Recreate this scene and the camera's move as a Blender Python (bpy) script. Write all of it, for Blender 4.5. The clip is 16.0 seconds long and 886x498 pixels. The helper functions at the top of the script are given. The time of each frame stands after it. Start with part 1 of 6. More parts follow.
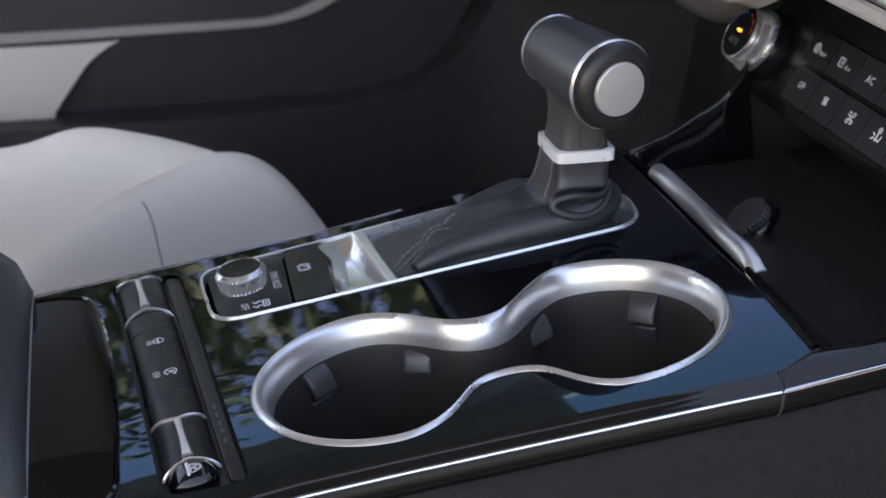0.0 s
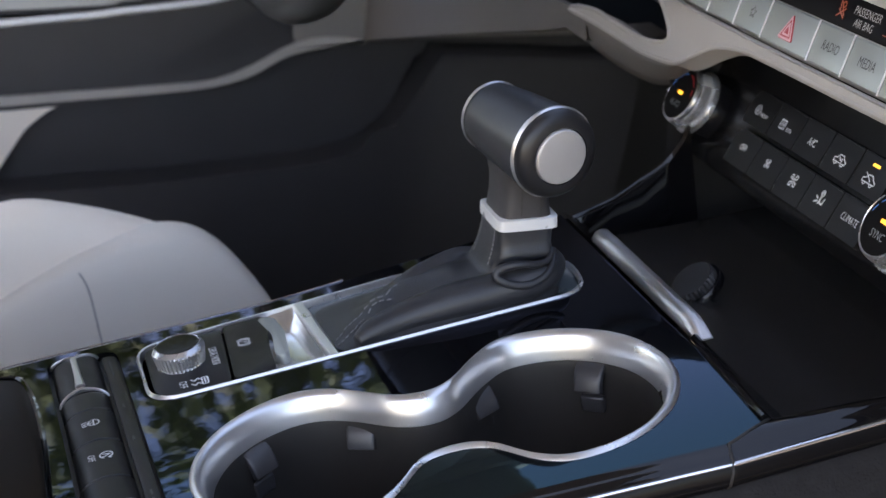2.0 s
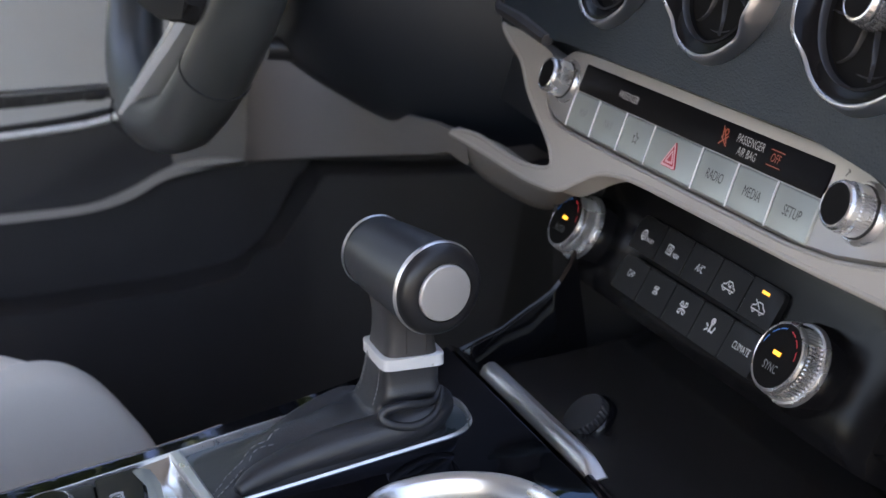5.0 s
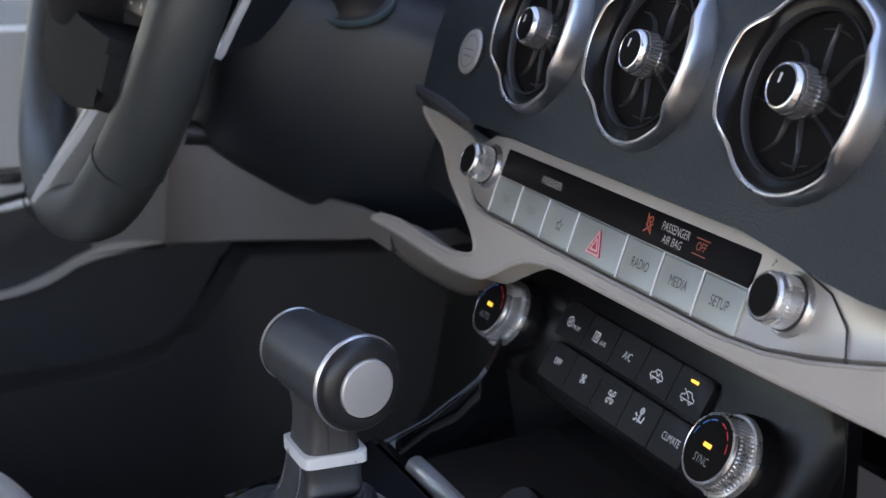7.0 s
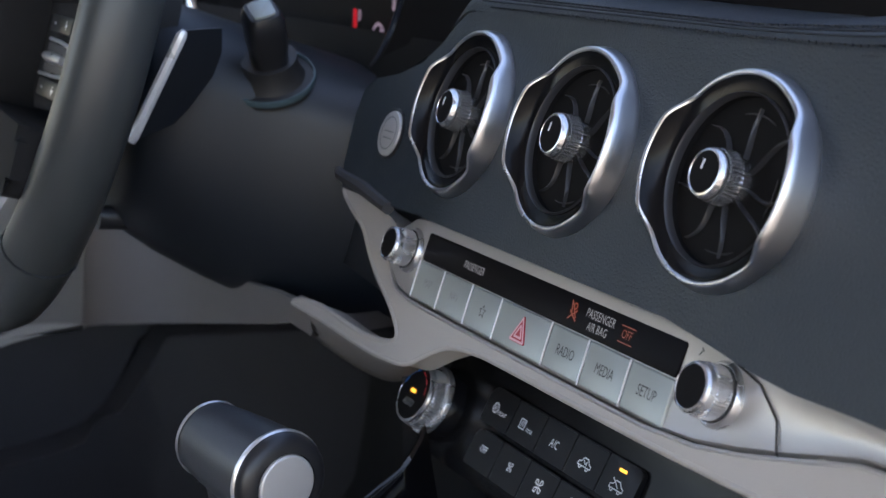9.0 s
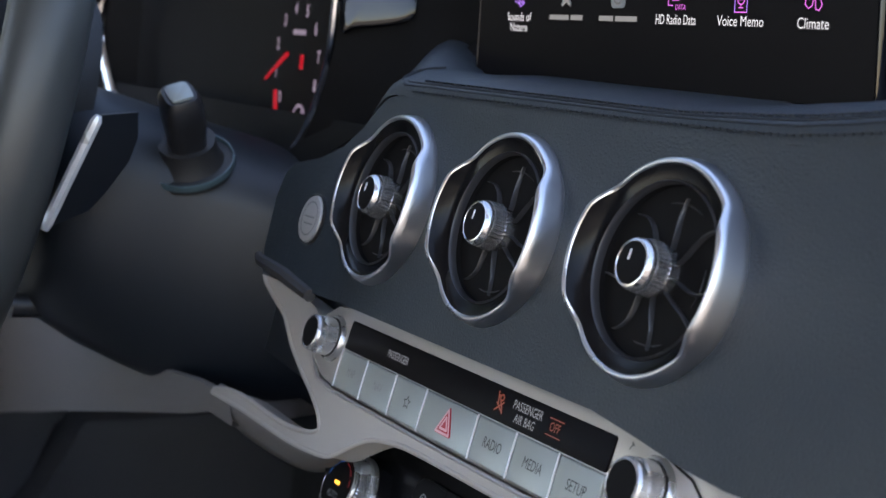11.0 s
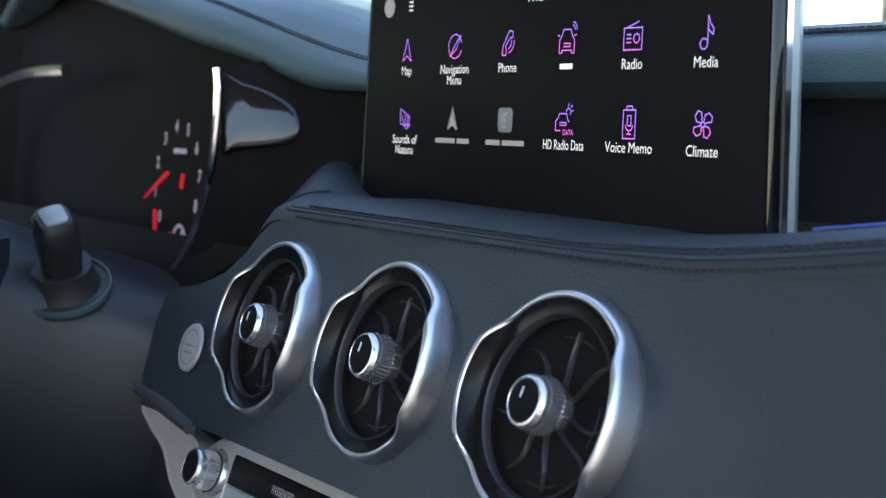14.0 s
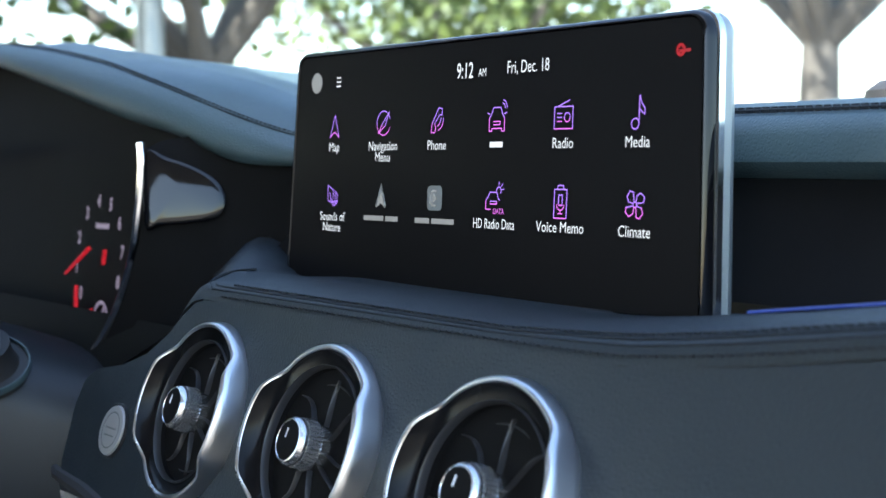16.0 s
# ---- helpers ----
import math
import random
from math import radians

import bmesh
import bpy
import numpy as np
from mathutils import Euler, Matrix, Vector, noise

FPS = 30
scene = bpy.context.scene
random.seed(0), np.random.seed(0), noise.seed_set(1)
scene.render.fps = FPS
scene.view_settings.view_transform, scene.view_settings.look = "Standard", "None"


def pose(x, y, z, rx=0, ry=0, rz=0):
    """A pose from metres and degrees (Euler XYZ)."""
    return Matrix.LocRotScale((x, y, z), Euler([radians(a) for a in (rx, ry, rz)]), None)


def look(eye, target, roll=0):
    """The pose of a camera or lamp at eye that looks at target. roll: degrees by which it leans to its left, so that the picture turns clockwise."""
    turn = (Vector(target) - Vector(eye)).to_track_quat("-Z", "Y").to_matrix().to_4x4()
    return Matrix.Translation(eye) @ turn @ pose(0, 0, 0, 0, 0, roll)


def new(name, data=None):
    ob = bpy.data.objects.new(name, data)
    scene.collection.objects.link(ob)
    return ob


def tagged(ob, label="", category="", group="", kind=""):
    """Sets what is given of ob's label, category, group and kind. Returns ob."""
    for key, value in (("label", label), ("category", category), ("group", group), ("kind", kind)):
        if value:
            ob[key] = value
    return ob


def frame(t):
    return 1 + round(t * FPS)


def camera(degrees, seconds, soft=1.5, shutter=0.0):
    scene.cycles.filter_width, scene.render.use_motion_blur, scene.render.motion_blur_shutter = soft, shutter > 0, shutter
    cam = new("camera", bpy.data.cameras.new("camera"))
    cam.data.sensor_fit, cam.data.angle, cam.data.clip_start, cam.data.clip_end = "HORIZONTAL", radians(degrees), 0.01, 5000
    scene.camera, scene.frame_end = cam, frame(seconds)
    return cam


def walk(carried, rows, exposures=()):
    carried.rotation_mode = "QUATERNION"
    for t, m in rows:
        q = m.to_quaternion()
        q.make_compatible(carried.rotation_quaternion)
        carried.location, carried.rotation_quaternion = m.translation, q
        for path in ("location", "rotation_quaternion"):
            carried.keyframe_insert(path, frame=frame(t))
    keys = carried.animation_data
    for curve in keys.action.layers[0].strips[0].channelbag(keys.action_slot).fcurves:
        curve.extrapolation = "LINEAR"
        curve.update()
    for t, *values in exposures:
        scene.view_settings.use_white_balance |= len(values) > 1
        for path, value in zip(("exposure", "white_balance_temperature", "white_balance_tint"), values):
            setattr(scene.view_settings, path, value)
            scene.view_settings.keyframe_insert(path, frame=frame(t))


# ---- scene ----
cam = camera(32.458, 16.0)
PATH = [
    (0, pose(0.57385, -0.40110, 0.31326, 66.8068, -0.5865, 76.8274)),
    (0.5, pose(0.57308, -0.40142, 0.31096, 67.1224, -0.4654, 76.6155)),
    (1, pose(0.57005, -0.39900, 0.31304, 67.5890, -0.4337, 76.0920)),
    (1.5, pose(0.56612, -0.39698, 0.31527, 68.1601, -0.3827, 75.3914)),
    (2, pose(0.56160, -0.39524, 0.31662, 68.7706, -0.3241, 74.6273)),
    (2.5, pose(0.55762, -0.39360, 0.31801, 69.4000, -0.2754, 73.8816)),
    (3, pose(0.55359, -0.39188, 0.31918, 70.0330, -0.2223, 73.1320)),
    (3.5, pose(0.54949, -0.39003, 0.32029, 70.6758, -0.1740, 72.3858)),
    (4, pose(0.54557, -0.38820, 0.32120, 71.3173, -0.1465, 71.6586)),
    (6.5, pose(0.52608, -0.37703, 0.32644, 74.5650, 0.0384, 68.1078)),
    (7, pose(0.52244, -0.37493, 0.32777, 75.1859, 0.0822, 67.4017)),
    (7.5, pose(0.51922, -0.37298, 0.32936, 75.7951, 0.1357, 66.6801)),
    (8, pose(0.51579, -0.37093, 0.33040, 76.4247, 0.1862, 65.9488)),
    (8.5, pose(0.51234, -0.36873, 0.33139, 77.0634, 0.2271, 65.2175)),
    (9, pose(0.50889, -0.36662, 0.33245, 77.6894, 0.2584, 64.5042)),
    (11.5, pose(0.49391, -0.35847, 0.33848, 80.9646, 0.3066, 60.8687)),
    (12, pose(0.49135, -0.35712, 0.33971, 81.6142, 0.3062, 60.1442)),
    (12.5, pose(0.48875, -0.35586, 0.34087, 82.2616, 0.3031, 59.3998)),
    (13, pose(0.48590, -0.35409, 0.34224, 82.8931, 0.3035, 58.6820)),
    (13.5, pose(0.48315, -0.35227, 0.34387, 83.5103, 0.3093, 57.9794)),
    (14, pose(0.48062, -0.35068, 0.34516, 84.1310, 0.3126, 57.2736)),
    (14.5, pose(0.47794, -0.34894, 0.34645, 84.7719, 0.3172, 56.5701)),
    (15, pose(0.47533, -0.34770, 0.34745, 85.4395, 0.2862, 55.8244)),
    (15.5, pose(0.47294, -0.34653, 0.34877, 86.0647, 0.2402, 55.0821)),
    (16, pose(0.47103, -0.34558, 0.34974, 86.5878, 0.2643, 54.4978)),
]
walk(cam, PATH, [(0, 2.5, 8200, 18), (5, 2.40, 7700, 18), (9, 2.26, 7150, 16), (12, 2.36, 6880, 13.5), (16, 2.46, 6350, 5)])
cam.data.dof.use_dof = True
cam.data.dof.focus_distance = 0.57
cam.data.dof.aperture_fstop = 18.0

# ---- daylight ----
SUN_EL, SUN_AZ = 50.0, 165.0  # degrees; azimuth clockwise from the car's nose
world = bpy.data.worlds.new("daylight")
world.use_nodes = True
scene.world = world
wn = world.node_tree
sky = wn.nodes.new("ShaderNodeTexSky")
sky.sky_type, sky.sun_disc = "NISHITA", False
sky.sun_elevation, sky.sun_rotation = radians(SUN_EL), radians(SUN_AZ)
wn.links.new(sky.outputs["Color"], wn.nodes["Background"].inputs["Color"])
wn.nodes["Background"].inputs["Strength"].default_value = 0.15
sun = new("sun", bpy.data.lights.new("sun", "SUN"))
sun.data.energy, sun.data.angle, sun.data.color = 4.2, radians(0.5), (1.0, 0.95, 0.88)
_a, _e = radians(SUN_AZ), radians(SUN_EL)
sun.matrix_world = look((math.sin(_a) * math.cos(_e) * 20, math.cos(_a) * math.cos(_e) * 20, math.sin(_e) * 20), (0, 0, 0))


# ---- materials ----
def material(name, color, rough=0.5, metal=0.0, spec=0.5, coat=0.0, grain=0.0, grain_size=0.0006, stain=0.0, stain_size=0.05,
             bump=0.0, cells=False, rough_var=0.0, streak=None):
    """A surface with fine relief (grain), broad mottling (stain) and uneven gloss."""
    m = bpy.data.materials.new(name)
    m.use_nodes = True
    nt = m.node_tree
    b = nt.nodes["Principled BSDF"]
    b.inputs["Base Color"].default_value = (*color, 1)
    b.inputs["Roughness"].default_value = rough
    b.inputs["Metallic"].default_value = metal
    b.inputs["Specular IOR Level"].default_value = spec
    b.inputs["Coat Weight"].default_value = coat
    b.inputs["Coat Roughness"].default_value = 0.03
    tc = nt.nodes.new("ShaderNodeTexCoord")
    if stain or rough_var:
        n = nt.nodes.new("ShaderNodeTexNoise")
        n.inputs["Scale"].default_value = 1 / stain_size
        n.inputs["Detail"].default_value = 6
        nt.links.new(tc.outputs["Object"], n.inputs["Vector"])
        if stain:
            mix = nt.nodes.new("ShaderNodeMix")
            mix.data_type = "RGBA"
            mix.inputs["A"].default_value = (*[c * (1 - stain) for c in color], 1)
            mix.inputs["B"].default_value = (*[min(1, c * (1 + stain)) for c in color], 1)
            nt.links.new(n.outputs["Fac"], mix.inputs["Factor"])
            nt.links.new(mix.outputs["Result"], b.inputs["Base Color"])
        if rough_var:
            mr = nt.nodes.new("ShaderNodeMapRange")
            mr.inputs["From Min"].default_value, mr.inputs["From Max"].default_value = 0.3, 0.7
            mr.inputs["To Min"].default_value, mr.inputs["To Max"].default_value = max(0, rough - rough_var), rough + rough_var
            nt.links.new(n.outputs["Fac"], mr.inputs["Value"])
            nt.links.new(mr.outputs["Result"], b.inputs["Roughness"])
    if bump:
        if cells:
            g = nt.nodes.new("ShaderNodeTexVoronoi")
            g.feature = "DISTANCE_TO_EDGE"
            out = g.outputs["Distance"]
        else:
            g = nt.nodes.new("ShaderNodeTexNoise")
            g.inputs["Detail"].default_value = 3
            out = g.outputs["Fac"]
        g.inputs["Scale"].default_value = 1 / grain_size
        src = tc.outputs["Object"]
        if streak:
            mp = nt.nodes.new("ShaderNodeMapping")
            mp.inputs["Scale"].default_value = streak
            nt.links.new(src, mp.inputs["Vector"])
            src = mp.outputs["Vector"]
        nt.links.new(src, g.inputs["Vector"])
        bp = nt.nodes.new("ShaderNodeBump")
        bp.inputs["Strength"].default_value = bump
        bp.inputs["Distance"].default_value = grain_size * 0.35
        nt.links.new(out, bp.inputs["Height"])
        nt.links.new(bp.outputs["Normal"], b.inputs["Normal"])
    return m


def glowing(name, color, strength, base=(0.02, 0.02, 0.02)):
    m = bpy.data.materials.new(name)
    m.use_nodes = True
    b = m.node_tree.nodes["Principled BSDF"]
    b.inputs["Base Color"].default_value = (*base, 1)
    b.inputs["Emission Color"].default_value = (*color, 1)
    b.inputs["Emission Strength"].default_value = strength
    return m


piano = material("piano_black", (0.004, 0.004, 0.005), rough=0.035, spec=0.36, coat=0.0, bump=0.006, grain_size=0.02, rough_var=0.02, stain_size=0.03)
patch_gloss = material("smoked_gloss", (0.004, 0.004, 0.005), rough=0.05, spec=0.42, bump=0.004, grain_size=0.02)
# the console's top panel: gloss black with a shallow crown towards its passenger edge, bumped in to swing reflections
# up to the sky
crowned = material("crowned_piano_black", (0.004, 0.004, 0.005), rough=0.014, spec=0.5, bump=0.006, grain_size=0.02, rough_var=0.010, stain_size=0.03)
_nt = crowned.node_tree
_p = _nt.nodes["Principled BSDF"]
# thin film puts the blue of a sky reflection into the gloss
_p.inputs["Thin Film Thickness"].default_value, _p.inputs["Thin Film IOR"].default_value = 405.0, 1.40
_tc, _sx = _nt.nodes.new("ShaderNodeTexCoord"), _nt.nodes.new("ShaderNodeSeparateXYZ")
_nt.links.new(_tc.outputs["Object"], _sx.inputs["Vector"])
_h = _sx.outputs["X"]
for _op, _v in (("SUBTRACT", 0.045), ("MAXIMUM", 0.0), ("POWER", 2.0), ("MULTIPLY", -0.75)):
    _m = _nt.nodes.new("ShaderNodeMath")
    _m.operation = _op
    _nt.links.new(_h, _m.inputs[0])
    _m.inputs[1].default_value = _v
    _h = _m.outputs[0]
_b2 = _nt.nodes.new("ShaderNodeBump")
_b2.inputs["Strength"].default_value, _b2.inputs["Distance"].default_value = 1.0, 1.0
_nt.links.new(_h, _b2.inputs["Height"])
_bs = _nt.nodes["Principled BSDF"]
_nt.links.new(_bs.inputs["Normal"].links[0].from_socket, _b2.inputs["Normal"])
_nt.links.new(_b2.outputs["Normal"], _bs.inputs["Normal"])
soft_black = material("soft_touch_black", (0.036, 0.0345, 0.037), rough=0.5, bump=0.25, grain_size=0.0005, stain=0.15, stain_size=0.04)
key_black = material("key_black", (0.0095, 0.0095, 0.0105), rough=0.36, spec=0.24, bump=0.12, grain_size=0.0004, rough_var=0.06, stain_size=0.02)
deep_black = material("deep_black", (0.019, 0.0183, 0.019), rough=0.55, bump=0.1, grain_size=0.001, stain=0.2, stain_size=0.05)
cup_black = material("cup_lining", (0.022, 0.020, 0.019), rough=0.42, bump=0.2, grain_size=0.0006, rough_var=0.08, stain_size=0.02)
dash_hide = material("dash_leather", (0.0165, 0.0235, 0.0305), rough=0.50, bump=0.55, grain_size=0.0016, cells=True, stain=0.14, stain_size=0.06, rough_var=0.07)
# dash leather with the windscreen's light on hood and pad put into its colour
dash_hide_lit = material("dash_leather_lit", (0.058, 0.092, 0.104), rough=0.44, bump=0.5, grain_size=0.0016, cells=True, stain=0.12, stain_size=0.06, rough_var=0.06)
armrest_hide = material("armrest_leather", (0.040, 0.048, 0.052), rough=0.45, bump=0.4, grain_size=0.0014, cells=True, stain=0.12, stain_size=0.05, rough_var=0.06)
boot_hide = material("boot_leather", (0.020, 0.022, 0.027), rough=0.40, bump=0.25, grain_size=0.0012, cells=True, stain=0.2, stain_size=0.03, rough_var=0.06)
panel_black = material("panel_black", (0.006, 0.006, 0.007), rough=0.22, spec=0.14, bump=0.05, grain_size=0.001, rough_var=0.04, stain_size=0.03)
column_black = material("column_black", (0.0115, 0.0145, 0.0195), rough=0.5, spec=0.45, bump=0.15, grain_size=0.0006, stain=0.15, stain_size=0.05)
rubber = material("grey_rubber", (0.030, 0.030, 0.033), rough=0.34, bump=0.1, grain_size=0.0006, rough_var=0.05, stain_size=0.01)
dial_silver = material("dial_silver_paint", (0.52, 0.52, 0.53), rough=0.27, metal=0.8, bump=0.04, grain_size=0.0004, rough_var=0.04, stain_size=0.01)
rim_metal = material("rim_metal", (0.60, 0.605, 0.62), rough=0.28, metal=1.0, rough_var=0.012, stain_size=0.03)
tray_black = material("tray_black", (0.018, 0.0175, 0.018), rough=0.22, spec=0.5, bump=0.1, grain_size=0.0008)
hub_metal = material("hub_metal", (0.60, 0.60, 0.61), rough=0.2, metal=0.9, bump=0.04, grain_size=0.0004, rough_var=0.03, stain_size=0.01)
bin_lining = material("bin_lining", (0.085, 0.079, 0.075), rough=0.6, bump=0.3, grain_size=0.001, stain=0.2, stain_size=0.03)
# beige plastic darkened: the shade under the column is in its colour
beige_shaded = material("beige_plastic_shaded", (0.125, 0.114, 0.106), rough=0.6, bump=0.3, grain_size=0.001, stain=0.08, stain_size=0.08)
# half-dark beige, with the trim's shade and the door end's light as colour
beige_half_shade = material("beige_half_shade", (0.165, 0.152, 0.143), rough=0.6, bump=0.3, grain_size=0.001, stain=0.08, stain_size=0.08)
plate_slate = material("slate_plate_plastic", (0.030, 0.045, 0.054), rough=0.30, bump=0.1, grain_size=0.0006, rough_var=0.05, stain_size=0.02)
horn_black = material("horn_pad_black", (0.014, 0.014, 0.015), rough=0.85, spec=0.12, bump=0.3, grain_size=0.001, stain=0.15, stain_size=0.04)
spoke_silver = material("spoke_silver_paint", (0.76, 0.77, 0.78), rough=0.20, metal=0.6, rough_var=0.06, stain_size=0.02)
wheel_hide = material("wheel_leather", (0.040, 0.044, 0.045), rough=0.38, bump=0.18, grain_size=0.0011, cells=True, stain=0.15, stain_size=0.05)
end_black = material("satin_black_plastic", (0.016, 0.016, 0.018), rough=0.36, spec=0.4, bump=0.08, grain_size=0.0004, rough_var=0.05, stain_size=0.01)
satin_button = material("satin_button_metal", (0.47, 0.46, 0.455), rough=0.40, metal=0.45, bump=0.12, grain_size=0.0005, rough_var=0.05, stain_size=0.004)
recess_metal = material("recess_metal", (0.68, 0.69, 0.70), rough=0.24, metal=0.9, rough_var=0.03, stain_size=0.012)
satin = material("satin_metal", (0.64, 0.64, 0.65), rough=0.30, metal=0.85, rough_var=0.04, stain_size=0.015)
bright = material("bright_metal", (0.78, 0.78, 0.80), rough=0.13, metal=1.0, rough_var=0.04, stain_size=0.02)
bright_strip = material("bright_strip_paint", (0.80, 0.81, 0.82), rough=0.3, metal=0.35, rough_var=0.04, stain_size=0.02)
brushed = material("brushed_metal", (0.62, 0.62, 0.63), rough=0.34, metal=1.0, bump=0.25, grain_size=0.0009, streak=(1, 12, 12), rough_var=0.05, stain_size=0.02)
button_silver = material("silver_button_paint", (0.30, 0.325, 0.312), rough=0.38, metal=0.3, bump=0.06, grain_size=0.0003, stain=0.06, stain_size=0.02)
trim_silver = material("champagne_trim_paint", (0.45, 0.43, 0.41), rough=0.36, metal=0.55, bump=0.05, grain_size=0.0004, stain=0.05, stain_size=0.04, rough_var=0.05)
beige = material("beige_trim", (0.375, 0.348, 0.318), rough=0.55, bump=0.3, grain_size=0.0009, cells=True, stain=0.08, stain_size=0.08)
seat_hide = material("pale_seat_leather", (0.79, 0.71, 0.625), rough=0.5, bump=0.3, grain_size=0.0014, cells=True, stain=0.06, stain_size=0.10, rough_var=0.06)
seat_side_hide = material("grey_seat_vinyl", (0.64, 0.60, 0.545), rough=0.55, bump=0.3, grain_size=0.0014, cells=True, stain=0.08, stain_size=0.10)
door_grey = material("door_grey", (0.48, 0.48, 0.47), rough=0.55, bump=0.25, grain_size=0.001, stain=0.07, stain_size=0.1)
carpet = material("carpet", (0.060, 0.057, 0.060), rough=0.95, spec=0.2, bump=1.0, grain_size=0.0018, stain=0.4, stain_size=0.006)
console_felt = material("console_felt", (0.015, 0.015, 0.0165), rough=0.9, spec=0.2, bump=0.9, grain_size=0.0014, stain=0.35, stain_size=0.005)
headliner = material("headliner", (0.50, 0.485, 0.475), rough=0.9, bump=0.3, grain_size=0.002, stain=0.06, stain_size=0.1)
glass_black = material("display_glass", (0.0082, 0.0075, 0.0085), rough=0.36, spec=0.03, rough_var=0.03, stain_size=0.05)
ink_white = material("white_print", (0.75, 0.76, 0.78), rough=0.5)
ink_grey = material("dark_grey_print", (0.042, 0.045, 0.045), rough=0.5)
ink_dim = material("dim_grey_print", (0.22, 0.23, 0.23), rough=0.5)
ink_faint = material("faint_grey_print", (0.045, 0.05, 0.05), rough=0.5)
ink_red = material("red_print", (0.45, 0.012, 0.03), rough=0.4)
ink_pink = material("pink_print", (0.75, 0.42, 0.45), rough=0.4)
thread = material("grey_thread", (0.20, 0.20, 0.21), rough=0.8)
thread_dark = material("slate_thread", (0.014, 0.017, 0.021), rough=0.8)
glow_dial = glowing("lit_dial_print", (0.62, 0.48, 0.72), 0.07)
glow_white = glowing("lit_white", (0.85, 0.88, 0.95), 0.22)
glow_grey = glowing("lit_grey", (0.55, 0.56, 0.58), 0.10)
glow_violet = glowing("lit_violet", (0.42, 0.20, 0.95), 0.26)
glow_magenta = glowing("lit_magenta", (0.80, 0.16, 0.85), 0.24)
glow_amber = glowing("lit_amber", (1.0, 0.45, 0.05), 0.55)
glow_orange = glowing("lit_orange", (0.9, 0.16, 0.05), 0.045)
glow_red = glowing("lit_red", (1.0, 0.008, 0.03), 0.09)
glow_blue = glowing("lit_blue", (0.06, 0.14, 0.9), 0.07)
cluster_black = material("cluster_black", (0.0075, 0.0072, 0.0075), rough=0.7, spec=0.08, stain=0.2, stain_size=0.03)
glow_display = glowing("lit_display_text", (0.75, 0.82, 0.95), 0.06)
ring_blue = glowing("blue_mark", (0.06, 0.25, 0.75), 0.06, (0.03, 0.12, 0.35))
ring_red = glowing("red_mark", (0.7, 0.05, 0.06), 0.05, (0.35, 0.02, 0.03))


# ---- building blocks ----
def link_mesh(name, bm, mat, smooth=40):
    bmesh.ops.recalc_face_normals(bm, faces=bm.faces)
    me = bpy.data.meshes.new(name)
    bm.to_mesh(me)
    bm.free()
    me.shade_smooth()
    me.set_sharp_from_angle(angle=radians(smooth))
    me.materials.append(mat)
    return new(name, me)


def part(name, bm, mat, parent, label="", m=None, smooth=40):
    """Links a bmesh as one mesh under a thing or a part; m is its pose in the parent's frame."""
    ob = link_mesh(name, bm, mat, smooth)
    ob.parent = parent
    if m is not None:
        ob.matrix_local = m
    return tagged(ob, label)


def thing(name, label, category, m=None, group="", kind=""):
    ob = new(name)
    ob.empty_display_size = 0.01
    if m is not None:
        ob.matrix_world = m
    return tagged(ob, label, category, group, kind)


def single(name, bm, mat, label, category="", m=None, kind="", smooth=40):
    ob = link_mesh(name, bm, mat, smooth)
    if m is not None:
        ob.matrix_world = m
    return tagged(ob, label, category, "", kind)


def facing(y, z, k, x=0.0):
    """A frame on a dash face that leans back by k metres a metre: x to the right, y up the face, z out of it."""
    n = math.sqrt(1 + k * k)
    return Matrix(((1, 0, 0, x), (0, k / n, -1 / n, y), (0, 1 / n, k / n, z), (0, 0, 0, 1)))


def at(x, y, z=0.0, rz=0.0):
    return Matrix.Translation((x, y, z)) @ Matrix.Rotation(radians(rz), 4, "Z")


def sheet(rows, close_u=False, close_v=False, cap=False, cap_last=False):
    """A surface through rows of points; close_u joins each row's ends, close_v the first and last rows."""
    bm = bmesh.new()
    vs = [[bm.verts.new(p) for p in r] for r in rows]
    n, w = len(vs), len(vs[0])
    for i in range(n if close_v else n - 1):
        for j in range(w if close_u else w - 1):
            a, b, c, d = vs[i][j], vs[i][(j + 1) % w], vs[(i + 1) % n][(j + 1) % w], vs[(i + 1) % n][j]
            try:
                bm.faces.new((a, b, c, d))
            except ValueError:
                pass
    if cap:
        bm.faces.new(vs[0])
    if cap or cap_last:
        bm.faces.new(vs[-1])
    return bm


def block(sx, sy, sz, bevel=0.0, m=None, seg=3):
    """A box of that size on the plane z = 0, its edges rounded."""
    bm = bmesh.new()
    bmesh.ops.create_cube(bm, size=1)
    for v in bm.verts:
        v.co = Vector((v.co.x * sx, v.co.y * sy, (v.co.z + 0.5) * sz))
    if bevel:
        bmesh.ops.bevel(bm, geom=list(bm.edges), offset=bevel, segments=seg, profile=0.5, affect="EDGES")
    if m is not None:
        bmesh.ops.transform(bm, matrix=m, verts=bm.verts)
    return bm


def prism(pts, z0, z1, bevel=0.0, seg=2):
    """An outline raised from z0 to z1, its upper rim rounded."""
    bm = bmesh.new()
    lo = [bm.verts.new((x, y, z0)) for x, y in pts]
    hi = [bm.verts.new((x, y, z1)) for x, y in pts]
    n = len(pts)
    top = bm.faces.new(hi)
    bm.faces.new(lo)
    for i in range(n):
        bm.faces.new((lo[i], lo[(i + 1) % n], hi[(i + 1) % n], hi[i]))
    if bevel:
        bmesh.ops.bevel(bm, geom=list(top.edges), offset=bevel, segments=seg, profile=0.5, affect="EDGES")
    return bm


